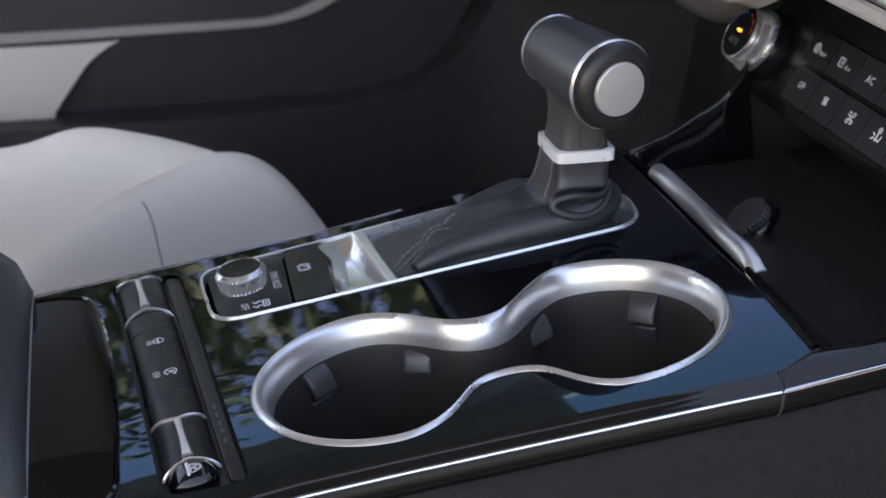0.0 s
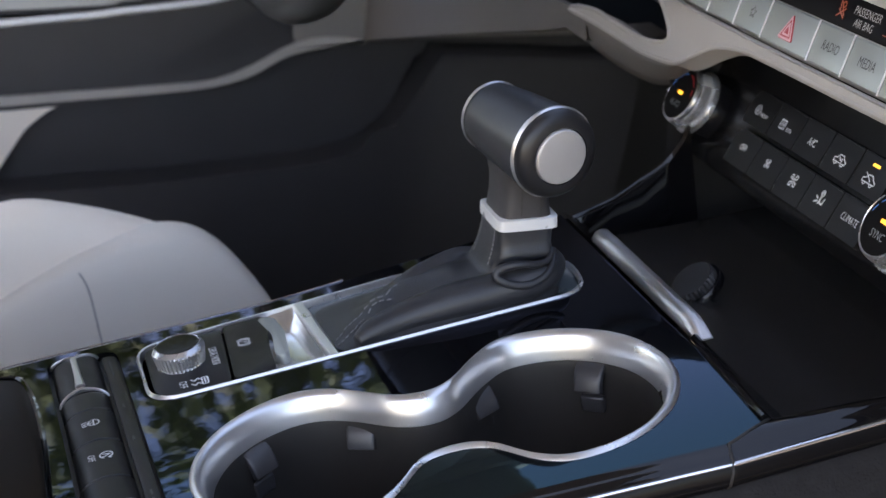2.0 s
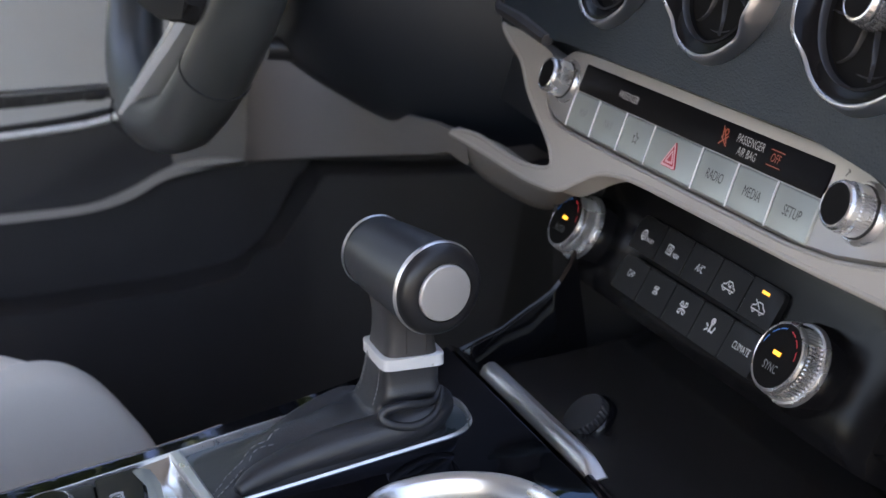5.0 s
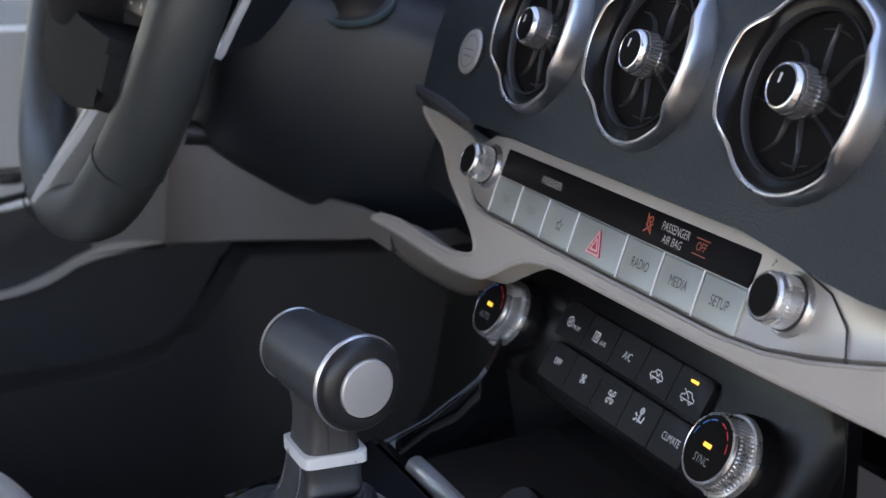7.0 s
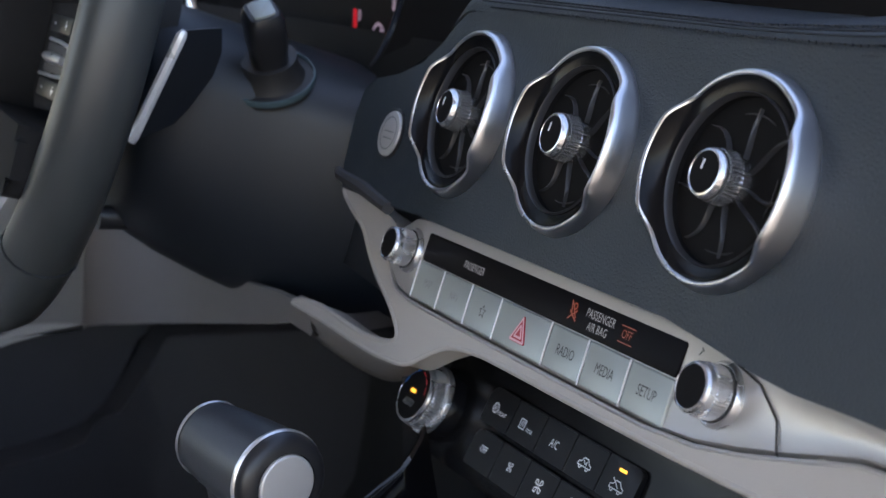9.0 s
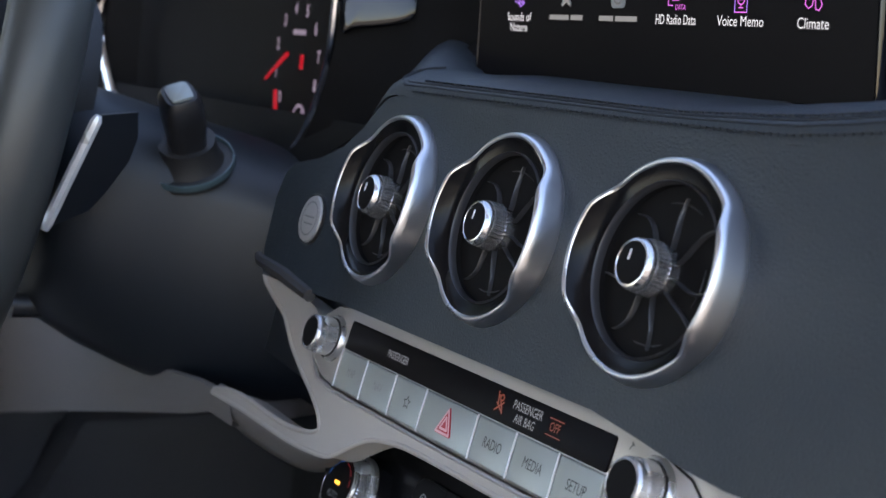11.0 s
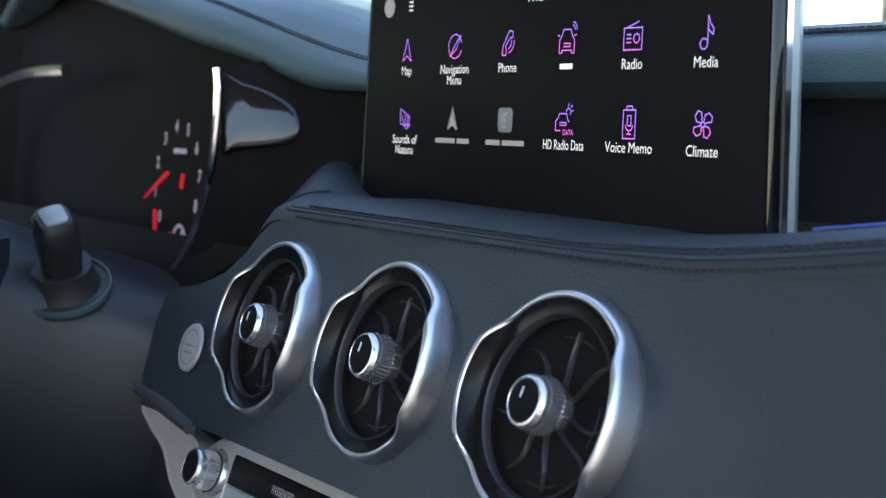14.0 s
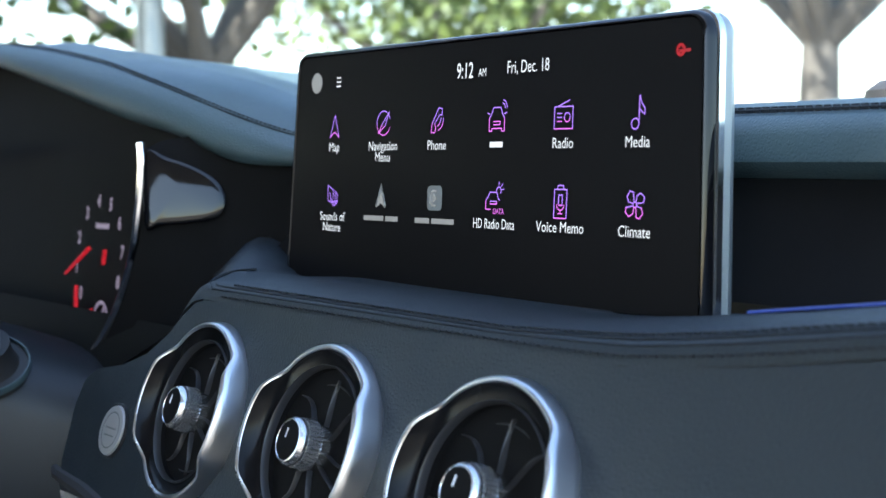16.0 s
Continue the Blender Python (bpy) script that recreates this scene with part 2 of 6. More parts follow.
def plate(outer, holes=(), z=0.0, skirt=0.0):
    """A flat sheet with holes, its outer rim and holes turned down by skirt."""
    bm = bmesh.new()
    edges = []
    loops = []
    for pts in (outer, *holes):
        vs = [bm.verts.new((x, y, z)) for x, y in pts]
        loops.append(vs)
        edges += [bm.edges.new((vs[i], vs[(i + 1) % len(vs)])) for i in range(len(vs))]
    bmesh.ops.triangle_fill(bm, edges=edges, use_beauty=True, use_dissolve=False, normal=(0, 0, 1))
    if skirt:
        for vs in loops:
            low = [bm.verts.new((v.co.x, v.co.y, z - skirt)) for v in vs]
            for i in range(len(vs)):
                j = (i + 1) % len(vs)
                bm.faces.new((vs[i], vs[j], low[j], low[i]))
    return bm


def lathe(profile, seg=48, ribs=None, caps=True):
    """A turned shape about z from (radius, height) pairs. ribs: (first, last, count, depth) flutes those rings."""
    rows = []
    for i, (r, h) in enumerate(profile):
        row = []
        for j in range(seg):
            a = 2 * math.pi * j / seg
            rr = r
            if ribs and ribs[0] <= i <= ribs[1]:
                rr = r - ribs[3] * max(0.0, min(1.0, 0.5 + 0.9 * math.cos(ribs[2] * a)))
            row.append((rr * math.cos(a), rr * math.sin(a), h))
        rows.append(row)
    return sheet(rows, close_u=True, cap=caps)


def tube(pts, r, seg=8, closed=False, flat=1.0):
    """A round bar along a line; r may be one radius or one for each point."""
    pts = [Vector(p) for p in pts]
    n = len(pts)
    rs = r if isinstance(r, (list, tuple)) else [r] * n
    rows, ref = [], None
    for i, p in enumerate(pts):
        a = pts[i - 1] if (i or closed) else p
        b = pts[(i + 1) % n] if (i < n - 1 or closed) else p
        t = (b - a).normalized()
        if ref is None:
            ref = Vector((0, 0, 1)) if abs(t.z) < 0.9 else Vector((1, 0, 0))
        s = (ref - t * ref.dot(t)).normalized()
        ref = s
        q = t.cross(s)
        rows.append([p + rs[i] * (math.cos(2 * math.pi * j / seg) * s * flat + math.sin(2 * math.pi * j / seg) * q) for j in range(seg)])
    return sheet(rows, close_u=True, close_v=closed, cap=not closed)


def spline(pts, n=8, closed=False):
    """A smooth line through the points (Catmull-Rom), n steps to each span."""
    pts = [Vector(p) for p in pts]
    out, m = [], len(pts)
    for i in range(m if closed else m - 1):
        p0 = pts[(i - 1) % m] if (closed or i) else pts[0]
        p1, p2 = pts[i], pts[(i + 1) % m]
        p3 = pts[(i + 2) % m] if (closed or i + 2 < m) else pts[-1]
        for s in range(n):
            t = s / n
            out.append(0.5 * (2 * p1 + (p2 - p0) * t + (2 * p0 - 5 * p1 + 4 * p2 - p3) * t * t + (3 * p1 - p0 - 3 * p2 + p3) * t ** 3))
    if not closed:
        out.append(pts[-1])
    return out


def rounded(pts, r, n=5):
    """An outline with its corners rounded; r is one radius or one for each corner."""
    out, m = [], len(pts)
    rs = r if isinstance(r, (list, tuple)) else [r] * m
    for i in range(m):
        p, a, b = Vector(pts[i]), Vector(pts[i - 1]), Vector(pts[(i + 1) % m])
        u, w = (a - p).normalized(), (b - p).normalized()
        d = min(rs[i] * 1.2, (a - p).length * 0.48, (b - p).length * 0.48)
        p0, p2 = p + u * d, p + w * d
        for s in range(n + 1):
            t = s / n
            out.append(tuple(p0 * (1 - t) ** 2 + p * 2 * t * (1 - t) + p2 * t * t))
    return out


def arc(cx, cy, r, a0=0.0, a1=360.0, n=24, ry=None):
    ry = r if ry is None else ry
    return [(cx + r * math.cos(radians(a0 + (a1 - a0) * i / n)), cy + ry * math.sin(radians(a0 + (a1 - a0) * i / n))) for i in range(n + 1)]


def strokes(lines, width):
    """Flat pen strokes in the plane z = 0, a hair thick, to print a symbol."""
    bm = bmesh.new()
    for pts in lines:
        pts = [Vector((p[0], p[1], 0)) for p in pts]
        for p, q in zip(pts, pts[1:]):
            d = q - p
            if d.length < 1e-9:
                continue
            d.normalize()
            s = Vector((-d.y, d.x, 0)) * width / 2
            e = d * width * 0.3
            bm.faces.new([bm.verts.new(v) for v in (p - s - e, q - s + e, q + s + e, p + s - e)])
    return bm


def lettering(text, size, mat, parent, m, name="lettering", sx=0.82, label="", bold=0.0):
    """Printed words in the built-in font, centred at m."""
    cu = bpy.data.curves.new(name, "FONT")
    cu.body, cu.size, cu.align_x, cu.align_y, cu.offset = text, size, "CENTER", "CENTER", bold
    cu.resolution_u = 3
    tmp = new(name, cu)
    dg = bpy.context.evaluated_depsgraph_get()
    me = bpy.data.meshes.new_from_object(tmp.evaluated_get(dg))
    bpy.data.objects.remove(tmp)
    for v in me.vertices:
        v.co.x *= sx
    me.materials.clear()
    me.materials.append(mat)
    ob = new(name, me)
    ob.parent = parent
    ob.matrix_local = m
    return tagged(ob, label)


# ---- the cabin round the camera ----
def band(name, top, bottom, x0, x1, mat, parent, label="", bevel=0.004):
    """A strip of a door's inner face between two (y, z) lines, from x0 (outer) to x1 (inner)."""
    def even(line):
        out = [line[0]]
        for (a, b), (c, d) in zip(line, line[1:]):
            n = max(1, round((c - a) / 0.08))
            out += [(a + (c - a) * i / n, b + (d - b) * i / n) for i in range(1, n + 1)]
        return out
    t = spline([(y, z, 0) for y, z in even(top)], 4)
    b = spline([(y, z, 0) for y, z in even(bottom)], 4)
    pts = [(p.x, p.y) for p in t] + [(p.x, p.y) for p in reversed(b)]
    bm = prism(pts, 0, x1 - x0, bevel)
    bmesh.ops.transform(bm, matrix=Matrix(((0, 0, 1, x0), (1, 0, 0, 0), (0, 1, 0, 0), (0, 0, 0, 1))), verts=bm.verts)
    return part(name, bm, mat, parent, label)


single("floor", block(1.5, 2.6, 0.03, 0.004, at(0, -0.55, -0.45)), carpet, "black carpeted car floor", "floor", kind="structure")
# unseen roof: edges set to block sun and side light, tone raised for fill
single("ceiling", block(1.36, 1.5, 0.03, 0.01, at(-0.04, -0.91, 0.74)), headliner, "pale fabric headliner under the roof", "ceiling", kind="structure")
single("wall_rear", block(1.5, 0.04, 1.2, 0.01, at(0, -1.62, -0.45)), soft_black, "dark rear end of the cabin", "wall", kind="structure")
single("wall_front", block(1.5, 0.03, 0.80, 0.01, at(0, 0.46, -0.44)), deep_black, "dark bulkhead behind the footwells", "wall", kind="structure")
single("pillar_front", tube([(-0.76, 0.12, 0.16), (-0.74, 0.06, 0.36), (-0.68, -0.12, 0.58), (-0.61, -0.28, 0.75)], [0.05, 0.045, 0.04, 0.04], 10), headliner,
       "pale padded windscreen pillar", "pillar", kind="structure")
single("pillar_middle", tube([(-0.72, -0.62, 0.16), (-0.68, -0.66, 0.5), (-0.60, -0.68, 0.75)], [0.08, 0.06, 0.05], 10), headliner, "pale padded door pillar", "pillar", kind="structure")
single("roof_rail", tube([(-0.60, -1.6, 0.745), (-0.60, -0.8, 0.755), (-0.59, -0.1, 0.755)], 0.035, 8), headliner, "pale padded roof rail", "trim", kind="structure")

# unseen wall added to shape the flank's reflections and bounce warm light
single("wall_right", block(0.05, 2.1, 0.30, 0.02, at(0.755, -0.6, -0.45)), beige, "unseen low beige wall shaping passenger side reflections", "wall", kind="structure")
door = thing("door_1", "driver's door with black, grey and beige inner panels", "door", kind="structure")
part("door_shell", block(0.04, 1.9, 0.55, 0.01, at(-0.775, -0.55, -0.42)), deep_black, door)
band("upper_panel", [(-1.2, 0.20), (-0.5, 0.19), (0.3, 0.18)], [(-1.2, 0.074), (-0.5, 0.074), (-0.2, 0.078), (0.3, 0.082)], -0.77, -0.725, door_grey, door, "light grey upper door panel")
# unseen black panel added so the console mirrors dark here instead of trees
band("reflection_blind", [(-0.17, 0.175), (-0.14, 0.30), (-0.09, 0.42), (-0.02, 0.44), (0.05, 0.36)], [(-0.17, 0.165), (-0.10, 0.165), (0.0, 0.165), (0.06, 0.165), (0.13, 0.17)], -0.79, -0.755, soft_black, door, "unseen black panel darkening the console's reflection")
band("slot", [(-0.362, 0.0700), (-0.352, 0.0725), (-0.335, 0.0731), (-0.295, 0.0730), (-0.239, 0.0742), (-0.06, 0.078)], [(-0.362, 0.0668), (-0.352, 0.0640), (-0.335, 0.0629), (-0.295, 0.0626), (-0.235, 0.0654), (-0.06, 0.069)], -0.77, -0.7215, deep_black, door, "black slot in the door panel", 0.0005)
for y in (-0.332, -0.300, -0.268, -0.236):
    part("slot_louvre", block(0.004, 0.016, 0.0075, 0.001, at(-0.7213, y, 0.0645)), end_black, door)
band("middle_panel", [(-1.2, 0.0735), (-0.3, 0.0738), (0.3, 0.080)], [(-1.2, 0.044), (-0.36, 0.044), (-0.2, 0.056), (0.3, 0.062)], -0.77, -0.7225, door_grey, door, "light grey door panel")
part("strip_gap", tube(spline([(-0.7215, -1.2, 0.0430), (-0.7215, -0.366, 0.0432), (-0.7215, -0.321, 0.0460), (-0.7215, -0.275, 0.0492), (-0.7215, -0.247, 0.0522), (-0.7215, -0.20, 0.060)], 4), 0.0022, 8), deep_black, door)
part("bright_strip", tube(spline([(-0.7135, -1.2, 0.0340), (-0.7135, -0.55, 0.0345), (-0.7135, -0.3656, 0.0387), (-0.7135, -0.3207, 0.0414), (-0.7135, -0.275, 0.0441), (-0.7135, -0.247, 0.0466), (-0.7135, -0.2262, 0.0505), (-0.7135, -0.19, 0.059)], 5), 0.0031, 10), bright_strip, door, "bright metal strip")
band("forward_panel", [(-0.176, 0.058), (-0.1, 0.075), (0.12, 0.080)], [(-0.176, 0.0), (-0.147, 0.0011), (-0.11, 0.0028), (-0.0709, 0.0033), (0.12, -0.002)], -0.77, -0.7155, beige_half_shade, door, "grey forward end of the door panel, light put into its colour", 0.002)
band("armrest", [(-1.2, 0.032), (-0.55, 0.033), (-0.36, 0.0365), (-0.30, 0.040), (-0.247, 0.0445), (-0.215, 0.0500), (-0.168, 0.060)], [(-1.2, -0.040), (-0.42, -0.038), (-0.30, -0.034), (-0.265, -0.030), (-0.2465, -0.0235), (-0.2118, -0.013), (-0.1868, -0.002), (-0.168, 0.006)],
     -0.77, -0.716, soft_black, door, "black door armrest", 0.012)
band("beige_strip", [(-1.2, -0.0262), (-0.4583, -0.0253), (-0.3661, -0.0243), (-0.29, -0.0236), (-0.2465, -0.0215), (-0.2118, -0.0106), (-0.1868, 0.0016), (-0.1619, 0.0093), (-0.135, 0.0092), (-0.112, 0.0040)],
     [(-1.2, -0.0345), (-0.4583, -0.0335), (-0.3525, -0.0315), (-0.29, -0.0302), (-0.2467, -0.0278), (-0.2121, -0.0195), (-0.182, -0.0050), (-0.147, 0.0011), (-0.112, 0.0030)], -0.77, -0.712, beige, door, "curving beige trim strip", 0.0025)
band("beige_panel", [(-1.2, -0.028), (-0.5, -0.028), (-0.36, -0.028)], [(-1.2, -0.104), (-0.5, -0.104), (-0.4420, -0.1045), (-0.4378, -0.0992), (-0.4300, -0.0880), (-0.4217, -0.0765), (-0.4095, -0.0598), (-0.4030, -0.0530), (-0.3943, -0.0464), (-0.3850, -0.0405), (-0.3743, -0.0357), (-0.36, -0.0330)], -0.77, -0.7175, seat_hide, door, "pale lower door panel", 0.0015)
band("pocket", [(-0.46, -0.036), (-0.30, -0.034), (-0.22, -0.026), (-0.165, -0.003), (-0.06, 0.0), (0.14, -0.008)],
     [(-0.46, -0.108), (-0.30, -0.106), (-0.17, -0.100), (-0.11, -0.085), (-0.08, -0.05), (-0.055, -0.01), (0.14, -0.02)], -0.77, -0.735, soft_black, door, "black map pocket wall", 0.003)
band("pocket_lip", [(-1.2, -0.104), (-0.44, -0.103), (-0.30, -0.103), (-0.17, -0.097), (-0.11, -0.083), (-0.078, -0.048), (-0.05, -0.005)],
     [(-1.2, -0.30), (-0.44, -0.30), (-0.30, -0.30), (-0.17, -0.30), (0.0, -0.28), (0.10, -0.2), (0.14, -0.02)], -0.77, -0.69, soft_black, door, "black bulging map pocket", 0.010)

# outside: ground, sky-lit trees and a lamp post
ground_mat = material("sunlit_paving", (0.16, 0.142, 0.12), rough=0.85, stain=0.25, stain_size=1.5, bump=0.4, grain_size=0.02)
bm = bmesh.new()
bmesh.ops.create_grid(bm, x_segments=2, y_segments=2, size=400)
single("ground", bm, ground_mat, "warm grey sunlit paving round the car", "ground", at(0, 0, -0.72), kind="structure")
bark = material("grey_bark", (0.10, 0.093, 0.083), rough=0.9, bump=1.0, grain_size=0.03, stain=0.35, stain_size=0.2)
leaf = bpy.data.materials.new("green_leaves")
leaf.use_nodes = True
nt = leaf.node_tree
b = nt.nodes["Principled BSDF"]
gi, cr = nt.nodes.new("ShaderNodeNewGeometry"), nt.nodes.new("ShaderNodeValToRGB")
cr.color_ramp.elements[0].color, cr.color_ramp.elements[1].color = (0.022, 0.048, 0.010, 1), (0.105, 0.15, 0.032, 1)
nt.links.new(gi.outputs["Random Per Island"], cr.inputs["Fac"])
nt.links.new(cr.outputs["Color"], b.inputs["Base Color"])
b.inputs["Roughness"].default_value = 0.6
b.inputs["Transmission Weight"].default_value = 0.0


def tree(x, y, height, spread, seed, lean=0.0, leaves=1500, low=0.45, limbs=6, trunk_r=0.14):
    """A tapered trunk that forks into limbs, with a ragged crown of leaf clumps."""
    rnd = random.Random(seed)
    t = thing("tree", "street tree with a forked grey trunk and green crown", "tree", at(x, y, -0.72), group="street trees")
    fork = height * low
    trunk = spline([(0, 0, 0), (lean * 0.3, 0.05, fork * 0.5), (lean, 0, fork)], 5)
    n = len(trunk)
    part("trunk", tube(trunk, [trunk_r * (1.25 - 0.45 * i / n) for i in range(n)], 10), bark, t)
    tips = []
    for i in range(limbs):
        a = 2 * math.pi * (i + rnd.random() * 0.6) / limbs
        r = spread * rnd.uniform(0.45, 0.8)
        e = Vector((lean + r * math.cos(a), r * math.sin(a), fork + (height - fork) * rnd.uniform(0.35, 0.8)))
        mid = Vector((lean, 0, fork)).lerp(e, 0.5) + Vector((0, 0, -0.12 * r))
        line = spline([(lean, 0, fork - 0.1), mid, e], 4)
        part("limb", tube(line, [trunk_r * 0.55 * (1.1 - 0.85 * j / len(line)) for j in range(len(line))], 7), bark, t)
        tips += [mid, e]
    verts, faces = [], []
    for i in range(leaves * 2):
        c = rnd.choice(tips)
        p = c + (Vector([max(-lo, min(1.8, rnd.gauss(0, k))) for k, lo in ((1, 1.8), (1, 1.8), (0.7, 0.8))]) + Vector((0, 0, 0.4))) * spread * 0.24
        u = Vector((rnd.gauss(0, 1), rnd.gauss(0, 1), rnd.gauss(0, 1))).normalized()
        w = u.orthogonal().normalized() * rnd.uniform(0.030, 0.065)
        u = u * rnd.uniform(0.055, 0.115)
        k = len(verts)
        verts += [p - u, p + w, p + u, p - w]
        faces.append((k, k + 1, k + 2, k + 3))
    me = bpy.data.meshes.new("crown")
    me.from_pydata(verts, [], faces)
    me.materials.append(leaf)
    crown = new("crown", me)
    crown.parent = t
    tagged(crown, "ragged green crown", kind="stuff")
    return t
TREES = ((-6.1, 7.2, 6.4, 2.8, 3, 0.1, 1100, 0.29), (-8.5, 4.0, 5.6, 3.2, 5, 0.35, 1500, 0.30), (-14.5, 10.8, 6.6, 3.4, 8, -0.5, 2600, 0.30), (-17.0, 13.5, 5.6, 3.6, 12, 0.3, 2600, 0.20),
         (-9.0, -0.5, 5.6, 3.4, 21, 0.3, 7000, 0.30), (-9.5, -5.0, 5.4, 3.2, 22, -0.3, 5600, 0.30))


# ---- centre console ----
CM = Matrix.Translation((0, -0.3, 0.046)) @ Matrix.Rotation(math.atan(0.1576), 4, "X")
def cv(y):
    """Where a place along the car lies along the sloping console."""
    return (y + 0.3) / 0.9878


CUP_X, CUP_R, CUP_F, CUP_B = 0.0755, 0.0483, cv(-0.2203), cv(-0.3048)


def even_loop(pts, n):
    """A closed outline in n even steps, its small corners smoothed."""
    line = [Vector((x, y)) for x, y in pts]
    lens = [(line[(i + 1) % len(line)] - p).length for i, p in enumerate(line)]
    total, out, i, gone = sum(lens), [], 0, 0.0
    for k in range(n):
        want = total * k / n
        while gone + lens[i] < want:
            gone += lens[i]
            i += 1
        out.append(line[i].lerp(line[(i + 1) % len(line)], (want - gone) / max(lens[i], 1e-9)))
    for _ in range(4):
        out = [(out[k - 1] + 2 * p + out[(k + 1) % n]) / 4 for k, p in enumerate(out)]
    return [tuple(p) for p in out]


def cup_outline(d=0.0):
    """The figure-eight rim of the two cup holders, drawn in by d."""
    r = CUP_R - d
    pts = arc(CUP_X, CUP_F, r + 0.0015, -10, 186, 40)
    pts += [(x + d, v) for x, v in ((0.0302, 0.0705), (0.0345, 0.0650), (0.0400, 0.0594), (0.0470, 0.0533), (0.0520, 0.0468), (0.0536, 0.0392), (0.0512, 0.0302), (0.0462, 0.0232), (0.0390, 0.0164), (0.0328, 0.0090), (0.0287, 0.0020))]
    pts += arc(CUP_X, CUP_B, r + 0.001, 182, 362, 36)
    pts += [(x - d, v) for x, v in ((0.1205, 0.0066), (0.1160, 0.0125), (0.1100, 0.0178), (0.1030, 0.0228), (0.0988, 0.0275), (0.0978, 0.0350), (0.0982, 0.0430), (0.1005, 0.0492), (0.1060, 0.0545), (0.1135, 0.0590), (0.1195, 0.0645))]
    return even_loop(pts, 180)


def plate_outline(d=0.0):
    """The rim of the gear plate, drawn in by d."""
    c = [(0.0015 - d, cv(-0.176) - d), (-0.030, cv(-0.171) - d), (-0.052 + d, cv(-0.186) - d), (-0.0615 + d, cv(-0.235)), (-0.0565 + d, cv(-0.29)), (-0.0515 + d, cv(-0.364) + d), (0.0035 - d, cv(-0.362) + d)]
    return rounded(c, [0.011, 0.02, 0.016, 0.03, 0.05, 0.010, 0.012], 6)


console = thing("centre_console", "gloss black centre console with satin metal trim", "console", CM)
edge_l = [(-0.066, cv(-0.60)), (-0.0645, cv(-0.376)), (-0.0655, cv(-0.30)), (-0.0735, cv(-0.235)), (-0.084, cv(-0.158))]
front = [(-0.045, cv(-0.158)), (0.068, cv(-0.158)), (0.1325, 0.1448), (0.1345, 0.1425), (0.1372, 0.1362), (0.1400, 0.1300), (0.1411, 0.1246)]
STRIP = at(0.035, cv(-0.372), 0, math.degrees(math.atan(0.062))) @ at(-0.035, -cv(-0.372))
strip_flat = rounded([(-0.062, cv(-0.3958)), (-0.056, cv(-0.3660)), (0.127, cv(-0.3660)), (0.122, cv(-0.3958))], 0.006, 4)
strip_hole = [tuple((STRIP @ Vector((x, y, 0))).xy) for x, y in strip_flat]
bin_hole = [(p.x, p.y) for p in spline([(-0.056, cv(-0.60), 0), (-0.060, cv(-0.46), 0), (-0.055, cv(-0.42), 0), (-0.036, cv(-0.409), 0), (0.02, cv(-0.404), 0), (0.09, cv(-0.4045), 0),
            (0.118, cv(-0.409), 0), (0.130, cv(-0.43), 0), (0.133, cv(-0.47), 0), (0.133, cv(-0.60), 0)], 5)]
# flank: rolled gloss edge, bright line, gloss drop and dark lower wall
def rail(y):
    """Where the top panel's passenger edge lies."""
    return float(np.interp(cv(y), [-0.32, -0.16, -0.10, -0.045, -0.014, 0.0256, 0.0857, 0.1162, 0.125], [0.139, 0.138, 0.1345, 0.1309, 0.1321, 0.1343, 0.1381, 0.1402, 0.1411]))


ys = [-0.62, -0.46, -0.40, -0.345, -0.31, -0.275, -0.245, -0.2155, -0.195, -0.1773]
outer = edge_l + front + [(rail(y), cv(y)) for y in reversed(ys[:-1])] + [(-0.066, cv(-0.62))]
part("top_panel", plate(outer, [cup_outline(), plate_outline(), strip_hole, rounded(bin_hole, 0.001, 1)], 0.0, 0.004), crowned, console, "mirror-gloss black top panel")

part("rolled_edge", sheet([[(rail(y) + dx, cv(y), w) for dx, w in ((0, 0), (0.0012, -0.0003), (0.0022, -0.0010), (0.0029, -0.0020), (0.0036, -0.0026), (0.0048, -0.0030), (0.0059, -0.0034), (0.0064, -0.0042))] for y in ys]), piano, console)
part("bright_line", sheet([[(rail(y) + dx, cv(y), w) for dx, w in ((0.0062, -0.0041), (0.0067, -0.0042), (0.0069, -0.0046), (0.0068, -0.0050))] for y in ys]), bright, console, "bright metal line along the edge")
part("gloss_flank", sheet([[(rail(y) + dx, cv(y), w) for dx, w in ((0.0068, -0.0052), (0.0078, -0.0072), (0.0081, -0.0098), (0.0076, -0.0122), (0.0056, -0.0142))] for y in ys]), panel_black, console)
part("lower_wall", sheet([[(rail(y) + dx, cv(y), w) for dx, w in ((0.0058, -0.0138), (0.0090, -0.0160), (0.016, -0.04), (0.024, -0.14), (0.03, -0.42))] for y in ys + [-0.1, 0.1]]), console_felt, console, "dark textured console side")
part("far_wall", sheet([[(x + dx, y, w) for dx, w in ((0, 0), (-0.003, -0.002), (-0.004, -0.01), (-0.012, -0.12), (-0.02, -0.42))] for x, y in edge_l]), soft_black, console)
part("far_line", tube([(p.x - 0.0012, p.y, 0.0002) for p in spline([(a, b_, 0) for a, b_ in edge_l], 6) if p.y < cv(-0.262)], 0.0004, 6), bright, console, "thin bright edge line")

